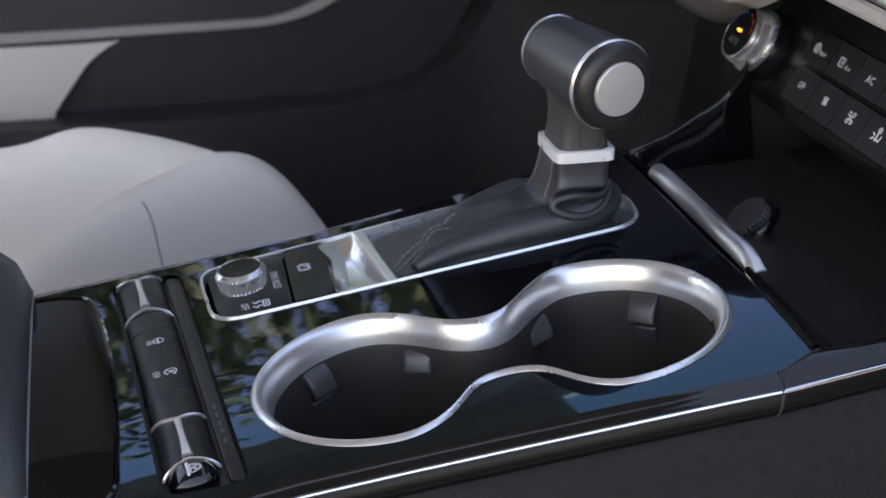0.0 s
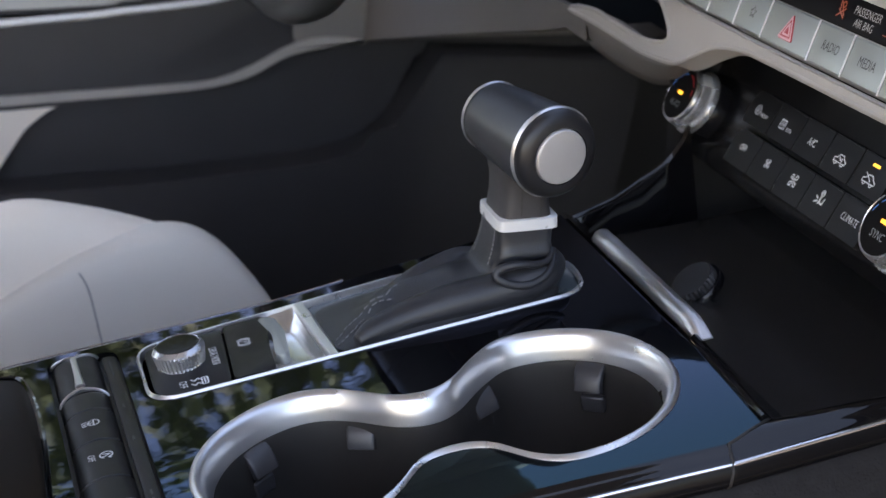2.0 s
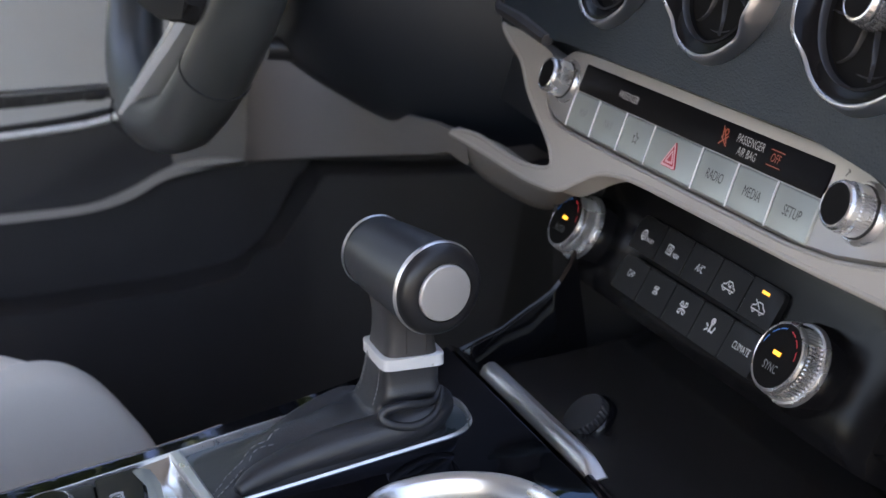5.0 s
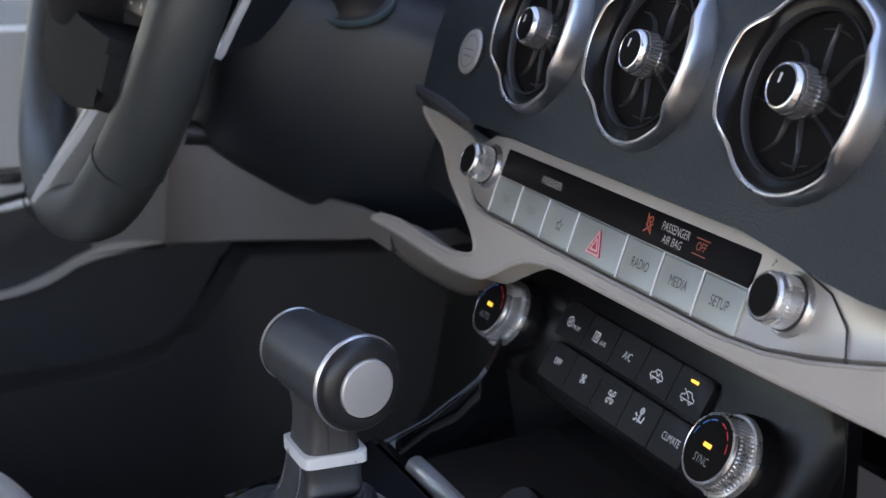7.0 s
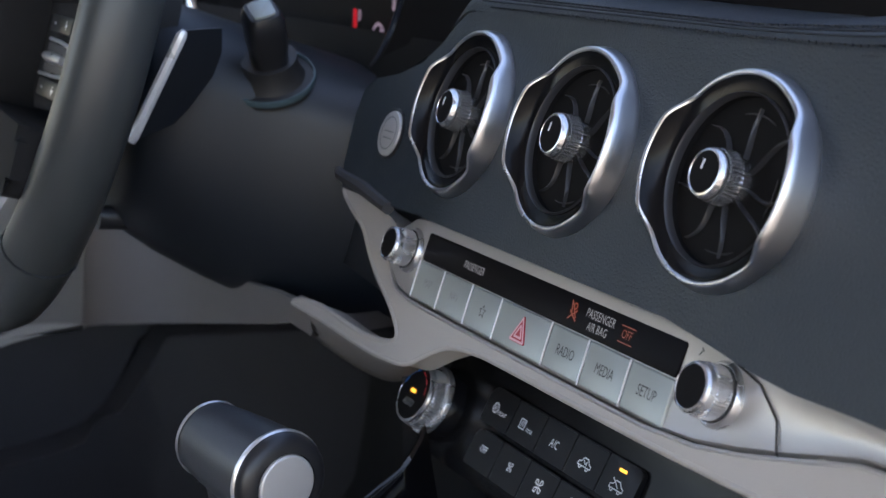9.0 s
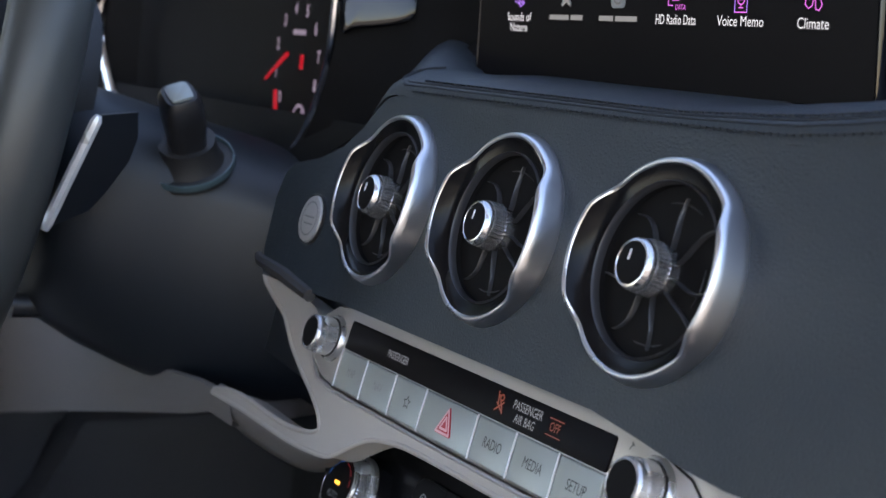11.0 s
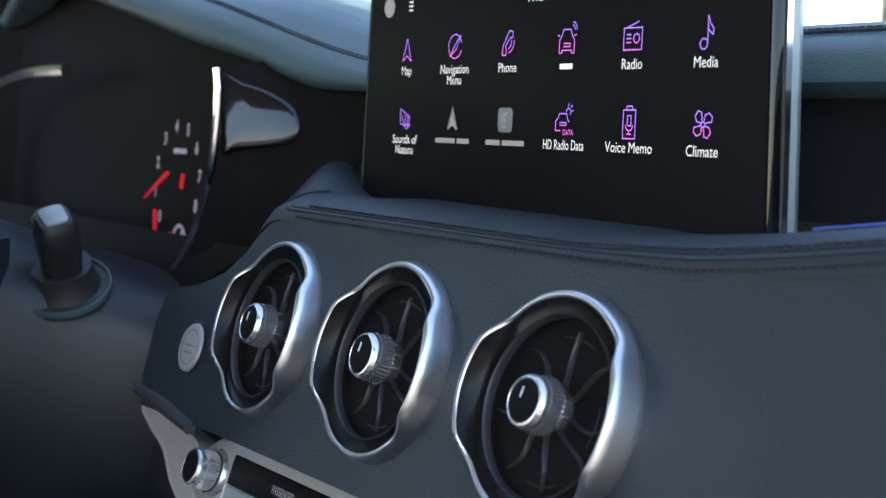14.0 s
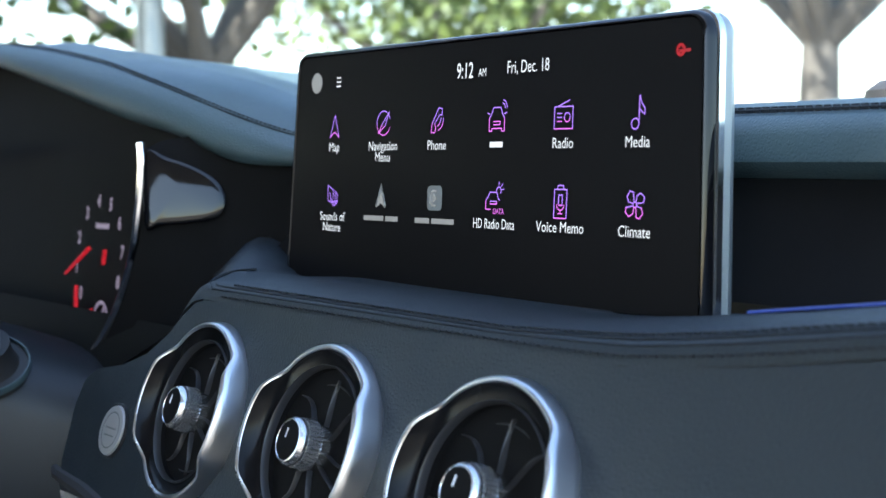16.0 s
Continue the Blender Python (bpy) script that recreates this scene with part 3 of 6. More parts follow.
# forward wing of the flank, beside the tray; its rear end is cut on a slant
def wing_row(k, v1=cv(0.02)):
    """Points from the slanted seam to the front; k: (how far out, height, where the seam crosses)."""
    dx, w, v0 = k
    out = []
    for i in range(9):
        v = v0 + (v1 - v0) * (i / 8)
        out.append((0.1340 + dx + 0.13 * max(0, v - 0.144) * max(0.0, 1 - dx / 0.0125), v, w))
    return out


WING = [(0.0005, -0.030, 0.1450), (0.0, -0.0004, 0.1450), (0.0006, 0.0006, 0.1440), (0.0030, 0.0007, 0.1380), (0.0060, 0.0004, 0.1308), (0.0073, -0.0002, 0.1262), (0.0084, -0.0011, 0.1256), (0.0096, -0.0021, 0.1252), (0.0112, -0.0028, 0.1248), (0.0126, -0.0034, 0.1246), (0.0130, -0.0041, 0.1245)]
WING_LINE = [(0.0128, -0.0040, 0.1245), (0.0134, -0.0042, 0.1244), (0.0137, -0.0047, 0.1243), (0.0136, -0.0053, 0.1242)]
WING_SIDE = [(0.0135, -0.0052, 0.1242), (0.0145, -0.0072, 0.1236), (0.0148, -0.0098, 0.1228), (0.0143, -0.0122, 0.1222), (0.0123, -0.0142, 0.1218)]
part("wing_top", sheet([wing_row(k) for k in WING]), piano, console, "gloss black side wing")
part("wing_line", sheet([wing_row(k) for k in WING_LINE]), bright, console, "bright metal line along the wing")
part("wing_flank", sheet([wing_row(k) for k in WING_SIDE]), panel_black, console)
part("wing_seam", tube([(wing_row(k)[0][0], k[2] - 0.0008, k[1] + 0.0001) for k in WING[1:] + WING_SIDE[1:]], 0.0006, 6), deep_black, console)

# bin behind the switches
part("storage_bin", sheet([[(x, y, 0.0005) for x, y in bin_hole], [(x * 0.985 + 0.0005, y - 0.001, -0.004) for x, y in bin_hole], [(x * 0.93 + 0.0025, y - 0.004, -0.075) for x, y in bin_hole],
                           [(0.038 + (x - 0.038) * 0.4, y - 0.06, -0.078) for x, y in bin_hole]]), bin_lining, console, "dark open storage bin")
part("bin_ledge", tube([(-0.0600, -0.150, -0.035), (-0.0575, -0.136, -0.035), (-0.0545, -0.126, -0.035)], 0.0010, 6), bin_lining, console)
part("bin_rim", tube([(x, y, 0.0006) for x, y in bin_hole], 0.0012, 6), piano, console)

# cup holders
o0, o1, o2, o3 = cup_outline(-0.0012), cup_outline(0.0), cup_outline(0.0012), cup_outline(0.0035)
part("cup_ring", sheet([[(*p, 0.0002) for p in o0], [(*p, 0.0015) for p in o1], [(*p, 0.0017) for p in o2], [(*p, -0.0005) for p in o3], [(*p, -0.0065) for p in cup_outline(0.0050)], [(*p, -0.0105) for p in cup_outline(0.0058)]], True),
     satin, console, "wide satin metal cup holder rim", smooth=60)
part("cup_well", sheet([[(*p, -0.0100) for p in cup_outline(0.0062)], [(*p, -0.0125) for p in cup_outline(0.0068)], [(*p, -0.040) for p in cup_outline(0.0085)], [(*p, -0.066) for p in cup_outline(0.0095)]], True, cap_last=True), cup_black, console, "dark moulded cup wells")


def gripper(cx, cyy, a, parent, back=0.0):
    """A sprung tongue that curves down into a cup well at angle a, with its foot below."""
    skin = ((-0.001, -0.0092), (0.0028, -0.0096), (0.0058, -0.0116), (0.0080, -0.0150), (0.0092, -0.0190))
    under = ((0.0078, -0.0200), (0.0066, -0.0164), (0.0046, -0.0134), (0.0020, -0.0116), (-0.001, -0.0112))
    rows = []
    for x, k in ((-0.0060, 0.86), (-0.0056, 0.97), (-0.0045, 1.0), (0.0045, 1.0), (0.0056, 0.97), (0.0060, 0.86)):
        rows.append([(x, y * k, -0.0145 + (z + 0.0145) * (0.90 + 0.1 * k)) for y, z in skin + under])
    out = Matrix.Translation((cx + (CUP_R - 0.0058 + back) * math.cos(radians(a)), cyy + (CUP_R - 0.0058 + back) * math.sin(radians(a)), -0.0010)) @ Matrix.Rotation(radians(a + 90), 4, "Z")
    g = part("gripper", sheet(rows, True, cap=True), rubber, parent, "black sprung cup gripper", smooth=50)
    g.matrix_local = out
    leg = part("gripper_leg", block(0.0104, 0.0046, 0.0075, 0.0012), rubber, parent)
    leg.matrix_local = out @ Matrix.Translation((0, 0.0030, -0.0305))


for a, back in ((-153, 0.0), (137, 0.002)):
    gripper(CUP_X, CUP_F, a, console, back)
for a, back in ((-147, 0.003), (150, 0.0)):
    gripper(CUP_X, CUP_B, a, console, back)

# gear plate
plate_o, plate_i = plate_outline(-0.0003), plate_outline(0.0014)
part("gear_plate_rim", sheet([[(*p, 0.0) for p in plate_o], [(*p, 0.0010) for p in plate_outline(0.0003)], [(*p, 0.0009) for p in plate_outline(0.0010)], [(*p, -0.003) for p in plate_i]], True), satin, console, "satin metal rim of the gear plate")
part("gear_plate_floor", plate([p for p in plate_outline(0.0013) if p[1] > cv(-0.287)] + [(-0.0540, cv(-0.2885)), (0.0005, cv(-0.2885))], (), -0.0022, 0.0), plate_slate, console)
sw = [(-0.0488, cv(-0.3605)), (0.0005, cv(-0.359)), (0.0015, cv(-0.3285)), (-0.0500, cv(-0.3265))]
part("switch_panel", prism(rounded(sw, [0.006, 0.008, 0.002, 0.002], 5), -0.003, 0.0004, 0.0008), key_black, console, "black drive mode switch panel")
pk = [(-0.0502, cv(-0.3255)), (0.0013, cv(-0.3272)), (0.0012, cv(-0.3095)), (-0.0135, cv(-0.3100)), (-0.0512, cv(-0.3065))]
part("parking_switch", prism(rounded(pk, [0.001, 0.001, 0.004, 0.01, 0.002], 4), -0.003, 0.0012, 0.001), key_black, console, "black parking brake switch")
part("parking_switch_tip", prism(rounded([(-0.0492, -0.0106), (-0.030, -0.0068), (-0.0106, -0.0087), (-0.0072, -0.0062), (-0.0087, -0.0030), (-0.030, -0.0012), (-0.0472, -0.0035)], 0.0018, 4), -0.003, 0.0016, 0.0010), button_silver, console, "silver grip of the parking brake switch")
pocket = [[(x, y + 0.09 * (x + 0.03), w * k) for x, k in ((-0.0565, 0.02), (-0.0545, 0.10), (-0.0520, 0.55), (-0.0480, 0.92), (-0.036, 1.0), (-0.020, 1.0), (-0.008, 0.92), (-0.002, 0.5), (0.0015, 0.05))] for y, w in ((-0.012, -0.004), (-0.006, -0.0066), (-0.001, -0.0074), (0.0025, -0.0072), (0.0052, -0.0062), (0.0074, -0.0042), (0.0088, -0.0016), (0.0100, -0.0002), (0.0120, -0.0002))]
part("finger_recess", sheet(pocket), recess_metal, console, "bright metal finger recess", smooth=80)
part("cross_bar", sheet([[(x, y + dy, w) for dy, w in ((-0.0030, -0.0012), (-0.0028, 0.0002), (-0.0018, 0.0011), (0.0014, 0.0012), (0.0024, 0.0004), (0.0026, -0.002))] for x, y in ((-0.0555, 0.0092), (-0.052, 0.0096), (-0.03, 0.0115), (0.000, 0.0142), (0.0022, 0.0144))]), satin, console, "satin metal cross bar")
kn = part("drive_mode_knob", lathe([(0.0102, 0.0), (0.0104, 0.0008), (0.0113, 0.0064), (0.0110, 0.0070), (0.0106, 0.0074), (0.0097, 0.0086), (0.0094, 0.0088), (0.0092, 0.0086)], 304, (1, 2, 38, 0.0007)), dial_silver, console, "fluted satin silver drive mode knob", at(-0.0268, -0.0466, 0.0005), smooth=22)
part("knob_cap", lathe([(0.0092, 0.0), (0.0090, 0.0002), (0.0084, 0.0003), (0.0001, 0.0004)], 48), panel_black, kn, "black knob cap", at(0, 0, 0.0085))
lettering("DRIVE MODE", 0.0047, ink_white, console, at(-0.0250, cv(-0.3325), 0.00065, 0), sx=0.62)
lettering("OFF", 0.0047, ink_white, console, at(-0.0055, cv(-0.3478), 0.00065, 0), sx=0.72)
part("skid_symbol", strokes([rounded([(-0.003, 0.0006), (0.003, 0.0006), (0.003, 0.003), (-0.003, 0.003)], 0.0006, 2) + [(-0.003, 0.0006)], [(-0.002, 0.0), (-0.0032, -0.0012), (-0.0012, -0.0024), (-0.0030, -0.0038)], [(0.002, 0.0), (0.0008, -0.0012), (0.0028, -0.0024), (0.0010, -0.0038)],
                         [(-0.002, 0.0018), (0.002, 0.0018)]], 0.0007), ink_white, console, "", at(-0.0050, cv(-0.3405), 0.00065, 0))
part("parking_symbol", strokes([arc(0, 0, 0.0024), arc(0, 0, 0.0034, 125, 235, 10), arc(0, 0, 0.0034, -55, 55, 10)], 0.0006), ink_white, console, "", at(-0.0295, cv(-0.3190), 0.0014, 0))
lettering("P", 0.0040, ink_white, console, at(-0.0295, cv(-0.3190), 0.0014, 0))

# strip of climate switches for the front seats
part("switch_tray", plate(strip_hole, (), -0.004, 0.0), deep_black, console)
SY = cv(-0.3842)


def rocker(x0, x1, name="rocker"):
    """A barrel-shaped toggle with a bright Y-shaped spine."""
    rows = []
    for i in range(9):
        t = i / 8
        x = x0 + (x1 - x0) * t
        rows.append([(x, SY + 0.0102 * math.cos(radians(a)), -0.0035 + (0.0058 + 0.0008 * math.sin(math.pi * t)) * math.sin(radians(a))) for a in range(0, 181, 15)])
    b0 = part(name, sheet(rows, cap=True), key_black, console, "black barrel toggle", STRIP)
    h = lambda a: -0.0035 + 0.0090 * math.sin(radians(a))
    spine = [(x0 + (x1 - x0) * t, SY, -0.0030 + 0.0056 + 0.0008 * math.sin(math.pi * t)) for t in (0.10, 0.3, 0.6, 0.88)]
    part("spine", tube(spine, [0.0014, 0.0013, 0.0015, 0.0022], 8, flat=0.6), satin, b0, "satin metal spine")
    for xe, s in ((x0 + (x1 - x0) * 0.06, 1), (x0 + (x1 - x0) * 0.92, -1)):
        part("bow", tube([(xe - s * (x1 - x0) * 0.10 * abs(math.cos(radians(a))), SY + 0.0103 * math.cos(radians(a)), -0.0033 + 0.0060 * math.sin(radians(a))) for a in range(10, 171, 16)], 0.0007, 6), satin, b0)
    return b0


rocker(-0.0560, -0.0195)
rocker(0.0745, 0.1090)
part("toggle_end", lathe([(0.0090, 0), (0.0088, 0.008), (0.0080, 0.0102), (0.005, 0.0115), (0.0001, 0.012)], 32), piano, console, "", STRIP @ Matrix.Translation((0.1085, SY, -0.0035)) @ Matrix.Diagonal((1, 1, 0.7, 1)) @ Matrix.Rotation(radians(90), 4, "Y"))
for x0, x1 in ((-0.0192, -0.0034), (-0.0030, 0.0238), (0.0242, 0.0540), (0.0544, 0.0742)):
    key = part("switch_key", sheet([[(x, SY + 0.0102 * math.cos(radians(a)), -0.0035 + 0.0056 * math.sin(radians(a)) - dz) for a in range(0, 181, 15)] for x, dz in ((x0, 0.0007), (x0 + 0.0005, 0), (x1 - 0.0005, 0), (x1, 0.0007))], cap=True), key_black, console, "soft black curved switch", STRIP)
part("heated_wheel_symbol", strokes([arc(0, 0.0012, 0.0022), [(-0.002, 0.0012), (0.002, 0.0012)], [(0, 0.001), (0, -0.0008)], [(-0.0016, -0.0016), (-0.0012, -0.0034)], [(0, -0.0016), (0.0004, -0.0034)], [(0.0014, -0.0016), (0.0018, -0.0034)]], 0.0006), ink_white, console, "", STRIP @ at(0.0095, SY, 0.0023, 0))
part("idle_stop_symbol", strokes([arc(0, 0, 0.0024, 30, 330, 18), [(-0.0011, -0.0013), (0, 0.0015), (0.0011, -0.0013)], [(0.0016, 0.0016), (0.0022, 0.0008), (0.003, 0.0016)]], 0.0006), ink_white, console, "", STRIP @ at(0.0380, SY + 0.0026, 0.0022, 0))
lettering("OFF", 0.0040, ink_white, console, STRIP @ at(0.0380, SY - 0.0032, 0.0022, 0), sx=0.72)
part("seat_fan_symbol", strokes([arc(-0.0014, 0.0005, 0.0012), arc(0.0014, 0.0005, 0.0012), [(-0.004, -0.0012), (0.004, -0.0012)], arc(0, 0.001, 0.0022, 0, 180, 8)], 0.0011), ink_white, console, "", STRIP @ Matrix.Translation((0.1145, SY, 0.0034)))
bar = part("lamp_bar", prism(rounded([(-0.0545, cv(-0.3728)), (-0.0520, cv(-0.3668)), (0.1245, cv(-0.3668)), (0.1225, cv(-0.3728))], 0.002, 3), -0.004, -0.0006, 0.0008), key_black, console, "black bar with dim indicator lamps", STRIP)
for x in (-0.046, -0.0405, -0.035, -0.003, 0.026, 0.070, 0.076, 0.083, 0.089, 0.096):
    part("indicator", block(0.0036, 0.0009, 0.0002, 0.0), ink_faint, bar, "", at(x, cv(-0.3700), -0.0006))

# tray ahead of the cups, with its raised metal lip
lip = []
for x, s in ((-0.046, 0.35), (-0.0435, 0.9), (-0.03, 1.0), (0.02, 1.0), (0.050, 1.0), (0.058, 0.95), (0.064, 0.65), (0.0685, 0.12)):
    lip.append([(x, cv(-0.156), 0.0), (x, cv(-0.1562), 0.0035 * s), (x, cv(-0.1548), 0.0058 * s), (x, cv(-0.1520), 0.0068 * s), (x, cv(-0.1494), 0.0058 * s), (x, cv(-0.1488), 0.0)])
part("tray_lip", sheet(lip, cap=True), brushed, console, "brushed metal lip of the tray")
part("tray_ridge", tube([(0.066, cv(-0.1555), 0.0008), (0.10, cv(-0.1572), 0.0006), (0.133, cv(-0.159), 0.0004)], 0.0018, 8), piano, console)
tray = [[(x, cv(y), w) for x in (-0.084, -0.03, 0.03, 0.09, 0.136 + 0.04 * (y + 0.16))] for y, w in ((-0.157, 0.001), (-0.150, -0.004), (-0.143, -0.0165), (-0.10, -0.020), (-0.05, -0.022), (0.02, -0.018), (0.05, 0.03))]
part("tray_floor", sheet(tray), tray_black, console, "gloss black storage tray")
socket = part("tray_socket", lathe([(0.0150, -0.002), (0.0150, 0.0010), (0.0140, 0.0022), (0.0128, 0.0022), (0.0122, 0.0008)], 40, caps=False), piano, console, "round black power socket", Matrix.Translation((-0.008, cv(-0.123), -0.0165)) @ Matrix.Rotation(radians(30), 4, "X") @ Matrix.Scale(0.88, 4))
part("socket_lid", lathe([(0.0122, 0.0), (0.0122, 0.0052), (0.0112, 0.0062), (0.0001, 0.0064)], 224, (0, 1, 28, 0.0008)), rubber, socket, "ribbed black socket lid")
# left cheek that climbs from the console to the dash
cheek = [(-0.160, -0.006), (-0.1562, -0.0045), (-0.142, -0.0026), (-0.1285, -0.0005), (-0.1135, 0.005), (-0.1008, 0.0096), (-0.0945, 0.0145), (-0.0890, 0.0199), (-0.0850, 0.0260)]
part("cheek", sheet([[(-0.086 - 0.10 * max(0, y + 0.15) * 1.2, cv(y), -0.08), (-0.086 - 0.10 * max(0, y + 0.15) * 1.2, cv(y), w - 0.002), (-0.0875 - 0.12 * max(0, y + 0.15), cv(y), w), (-0.091 - 0.12 * max(0, y + 0.15), cv(y), w - 0.002), (-0.094 - 0.12 * max(0, y + 0.15), cv(y), -0.08)] for y, w in cheek]), piano, console, "gloss black cheek beside the tray")

# padded armrest lid behind the bin
arm = []
for i in range(13):
    t = i / 12
    x = -0.058 + 0.19 * t
    e = 1 - (2 * t - 1) ** 6
    arm.append([(x, y, z) for y, z in ((-0.62, 0.0 + 0.01), (-0.62, 0.03 + 0.042 * e), (-0.56, 0.035 + 0.046 * e), (-0.48, 0.036 + 0.044 * e), (-0.452, 0.032 + 0.042 * e), (-0.439, 0.026 + 0.036 * e), (-0.4345, 0.018 + 0.03 * e), (-0.4355, 0.012 + 0.022 * e), (-0.442, 0.008 + 0.01 * e), (-0.46, 0.005), (-0.62, 0.004))])
armrest = single("armrest_lid", sheet(arm, cap=True), armrest_hide, "padded charcoal leather armrest lid over the bin", "armrest")
part("seam", tube([(x, -0.4352, 0.036 + 0.001 * math.sin(x * 40)) for x in [-0.05 + 0.0178 * i for i in range(11)]], 0.0008, 5), thread, armrest, "grey stitched seam")


# ---- gear selector ----
def ring_rect(cx, cy, cz, hx, hy, p=4.0, n=32, tilt=0.0):
    """A rounded-rectangle loop round (cx, cy)."""
    out = []
    for i in range(n):
        a = 2 * math.pi * i / n
        c, s = math.cos(a), math.sin(a)
        out.append((cx + hx * math.copysign(abs(c) ** (2 / p), c), cy + hy * math.copysign(abs(s) ** (2 / p), s), cz + tilt * s * hy))
    return out


gear = thing("gear_selector", "T-handle gear selector with leather boot on the gear plate", "gear lever", Matrix.Translation((-0.027, -0.199, 0.062)))


def ease(v, a, b):
    """0 at a, 1 at b, smooth between."""
    t = max(0.0, min(1.0, (v - a) / (b - a)))
    return t * t * (3 - 2 * t)


def boot_at(a, s):
    """A point on the gear boot: a, degrees round it from the passenger side; s from 0 under the collar to 1 at the plate."""
    ca, sa = math.cos(radians(a)), math.sin(radians(a))

    def rect(hx, hy, p):
        return hx * math.copysign(abs(ca) ** (2 / p), ca), hy * math.copysign(abs(sa) ** (2 / p), sa)

    x0, y0 = rect(0.0147, 0.0127, 6)
    x1, y1 = rect(0.0262, 0.0560 if sa < 0 else 0.0455, 6)
    d = (a + 180) % 360 - 180
    if s < 0.42:
        t = s / 0.42
        g, z = 0.05 * t * t, 0.0305 - 0.0205 * t
    else:
        t = (s - 0.42) / 0.58
        g, z = 0.05 + 0.95 * t, 0.0100 * max(0.0, 1 - t) ** 2.2
    front = math.exp(-((d - 14) / 45) ** 2)
    r = 1 + front * (0.10 * math.exp(-((s - 0.27) / 0.06) ** 2) - 0.16 * math.exp(-((s - 0.37) / 0.04) ** 2))
    r += 0.03 * math.exp(-((s - 0.22) / 0.09) ** 2) * math.sin(radians(3 * a + 60)) + 0.10 * math.exp(-((s - 0.42) / 0.12) ** 2) * math.exp(-((d + 120) / 50) ** 2)
    x, y = (x0 + (x1 - x0) * g) * r, (y0 + (y1 - y0) * g) * r - 0.031 * g
    free = ease(g, 0.05, 0.22) * (1 - ease(s, 0.90, 1.0))
    # a flatter fold on the driver's side, and the ridge that carries the seam
    z += free * 0.0060 * ease(y, -0.070, -0.040) * ease(y, 0.010, -0.006) * math.exp(-((x + 0.0165 + 0.18 * (y + 0.03)) / 0.0050) ** 2)
    z += free * 0.0040 * ease(y, -0.088, -0.060) * ease(y, -0.010, -0.030) * math.exp(-((x + 0.0050 + 0.55 * min(0.0, y + 0.055)) / 0.0042) ** 2)
    return Vector((x, y, z + 0.1576 * y * g ** 0.5 - 0.0012 * g))


FOLD = ((0.0225, -0.0760, -0.0115, 0.0028), (0.0190, -0.0680, -0.0090, 0.0056), (0.0165, -0.0540, -0.0056, 0.0072), (0.0158, -0.0370, -0.0020, 0.0080), (0.0162, -0.0200, 0.0012, 0.0084), (0.0172, -0.0060, 0.0042, 0.0082),
        (0.0168, 0.0050, 0.0070, 0.0072), (0.0135, 0.0125, 0.0096, 0.0056), (0.0075, 0.0150, 0.0112, 0.0040), (0.0020, 0.0140, 0.0110, 0.0025))
boot = part("boot", sheet([[boot_at(360 * j / 144, i / 64) for j in range(144)] for i in range(65)], True), boot_hide, gear, "creased black leather boot", smooth=180)


fold_line = spline([f[:3] for f in FOLD], 6)
fold_r = [p.x * (1 + 0.03 * math.sin(0.37 * i + 1)) for i, p in enumerate(spline([(f[3], 0, 0) for f in FOLD], 6))]
part("fold", tube(fold_line, fold_r, 24), boot_hide, boot, "rolled fold of the boot's leather", smooth=180)
CURL = ((0.0140, 0.0125, 0.0185), (0.0200, 0.0100, 0.0142), (0.0235, 0.0055, 0.0100), (0.0252, -0.0020, 0.0076), (0.0250, -0.0100, 0.0084), (0.0232, -0.0158, 0.0112), (0.0222, -0.0148, 0.0142), (0.0225, -0.0100, 0.0157), (0.0225, -0.0040, 0.0160), (0.0215, 0.0030, 0.0150), (0.0190, 0.0085, 0.0158), (0.0145, 0.0118, 0.0188))
track = spline(CURL, 6)
part("fold_lip", tube(track, [0.0004 + 0.0015 * math.sin(math.pi * (0.05 + 0.90 * i / (len(track) - 1))) ** 0.5 for i in range(len(track))], 12), boot_hide, boot, "curled lip of the fold", smooth=180)


def boot_stitches(a, s0, s1, n):
    """A row of stitches down the boot at angle a."""
    for i in range(n):
        t0, t1 = s0 + (s1 - s0) * i / n, s0 + (s1 - s0) * (i + 0.62) / n
        c = [boot_at(a, t) + Vector((0.0002, -0.0003, 0.0003)) for t in (t0, t1)]
        part("stitch", tube(c, 0.00024, 5), thread, boot)


boot_stitches(-74, 0.02, 0.38, 9)
boot_stitches(-100, 0.02, 0.38, 9)
grid = [boot_at(3 * j, 0.44 + 0.014 * i) for i in range(41) for j in range(120)]


def on_boot(x, y):
    """The boot's skin at that place of the plan."""
    return min(grid, key=lambda p: (p.x - x) ** 2 + (p.y - y) ** 2)


for line in (((0.0165, -0.0850), (0.0072, -0.0765), (-0.0016, -0.0650), (-0.0064, -0.0512)), ((0.0190, -0.0835), (0.0110, -0.0745), (0.0026, -0.0650), (-0.0022, -0.0520))):
    track = spline([(x, y, 0) for x, y in line], 8)
    for p, q in zip(track[::2], track[1::2]):
        ends_ = [Vector((v.x, v.y, on_boot(v.x, v.y).z + 0.0005)) for v in (p, p.lerp(q, 1.25))]
        part("stitch", tube(ends_, 0.00024, 5), thread, boot)
part("collar", sheet([ring_rect(0, 0.0006, 0.0281, 0.0152, 0.0133, 8), ring_rect(0, 0.0006, 0.0284, 0.0157, 0.0138, 8), ring_rect(0, 0.0006, 0.0331, 0.0157, 0.0138, 8), ring_rect(0, 0.0006, 0.0335, 0.0151, 0.0133, 8)], True, cap=True), bright_strip, gear, "satin metal collar")
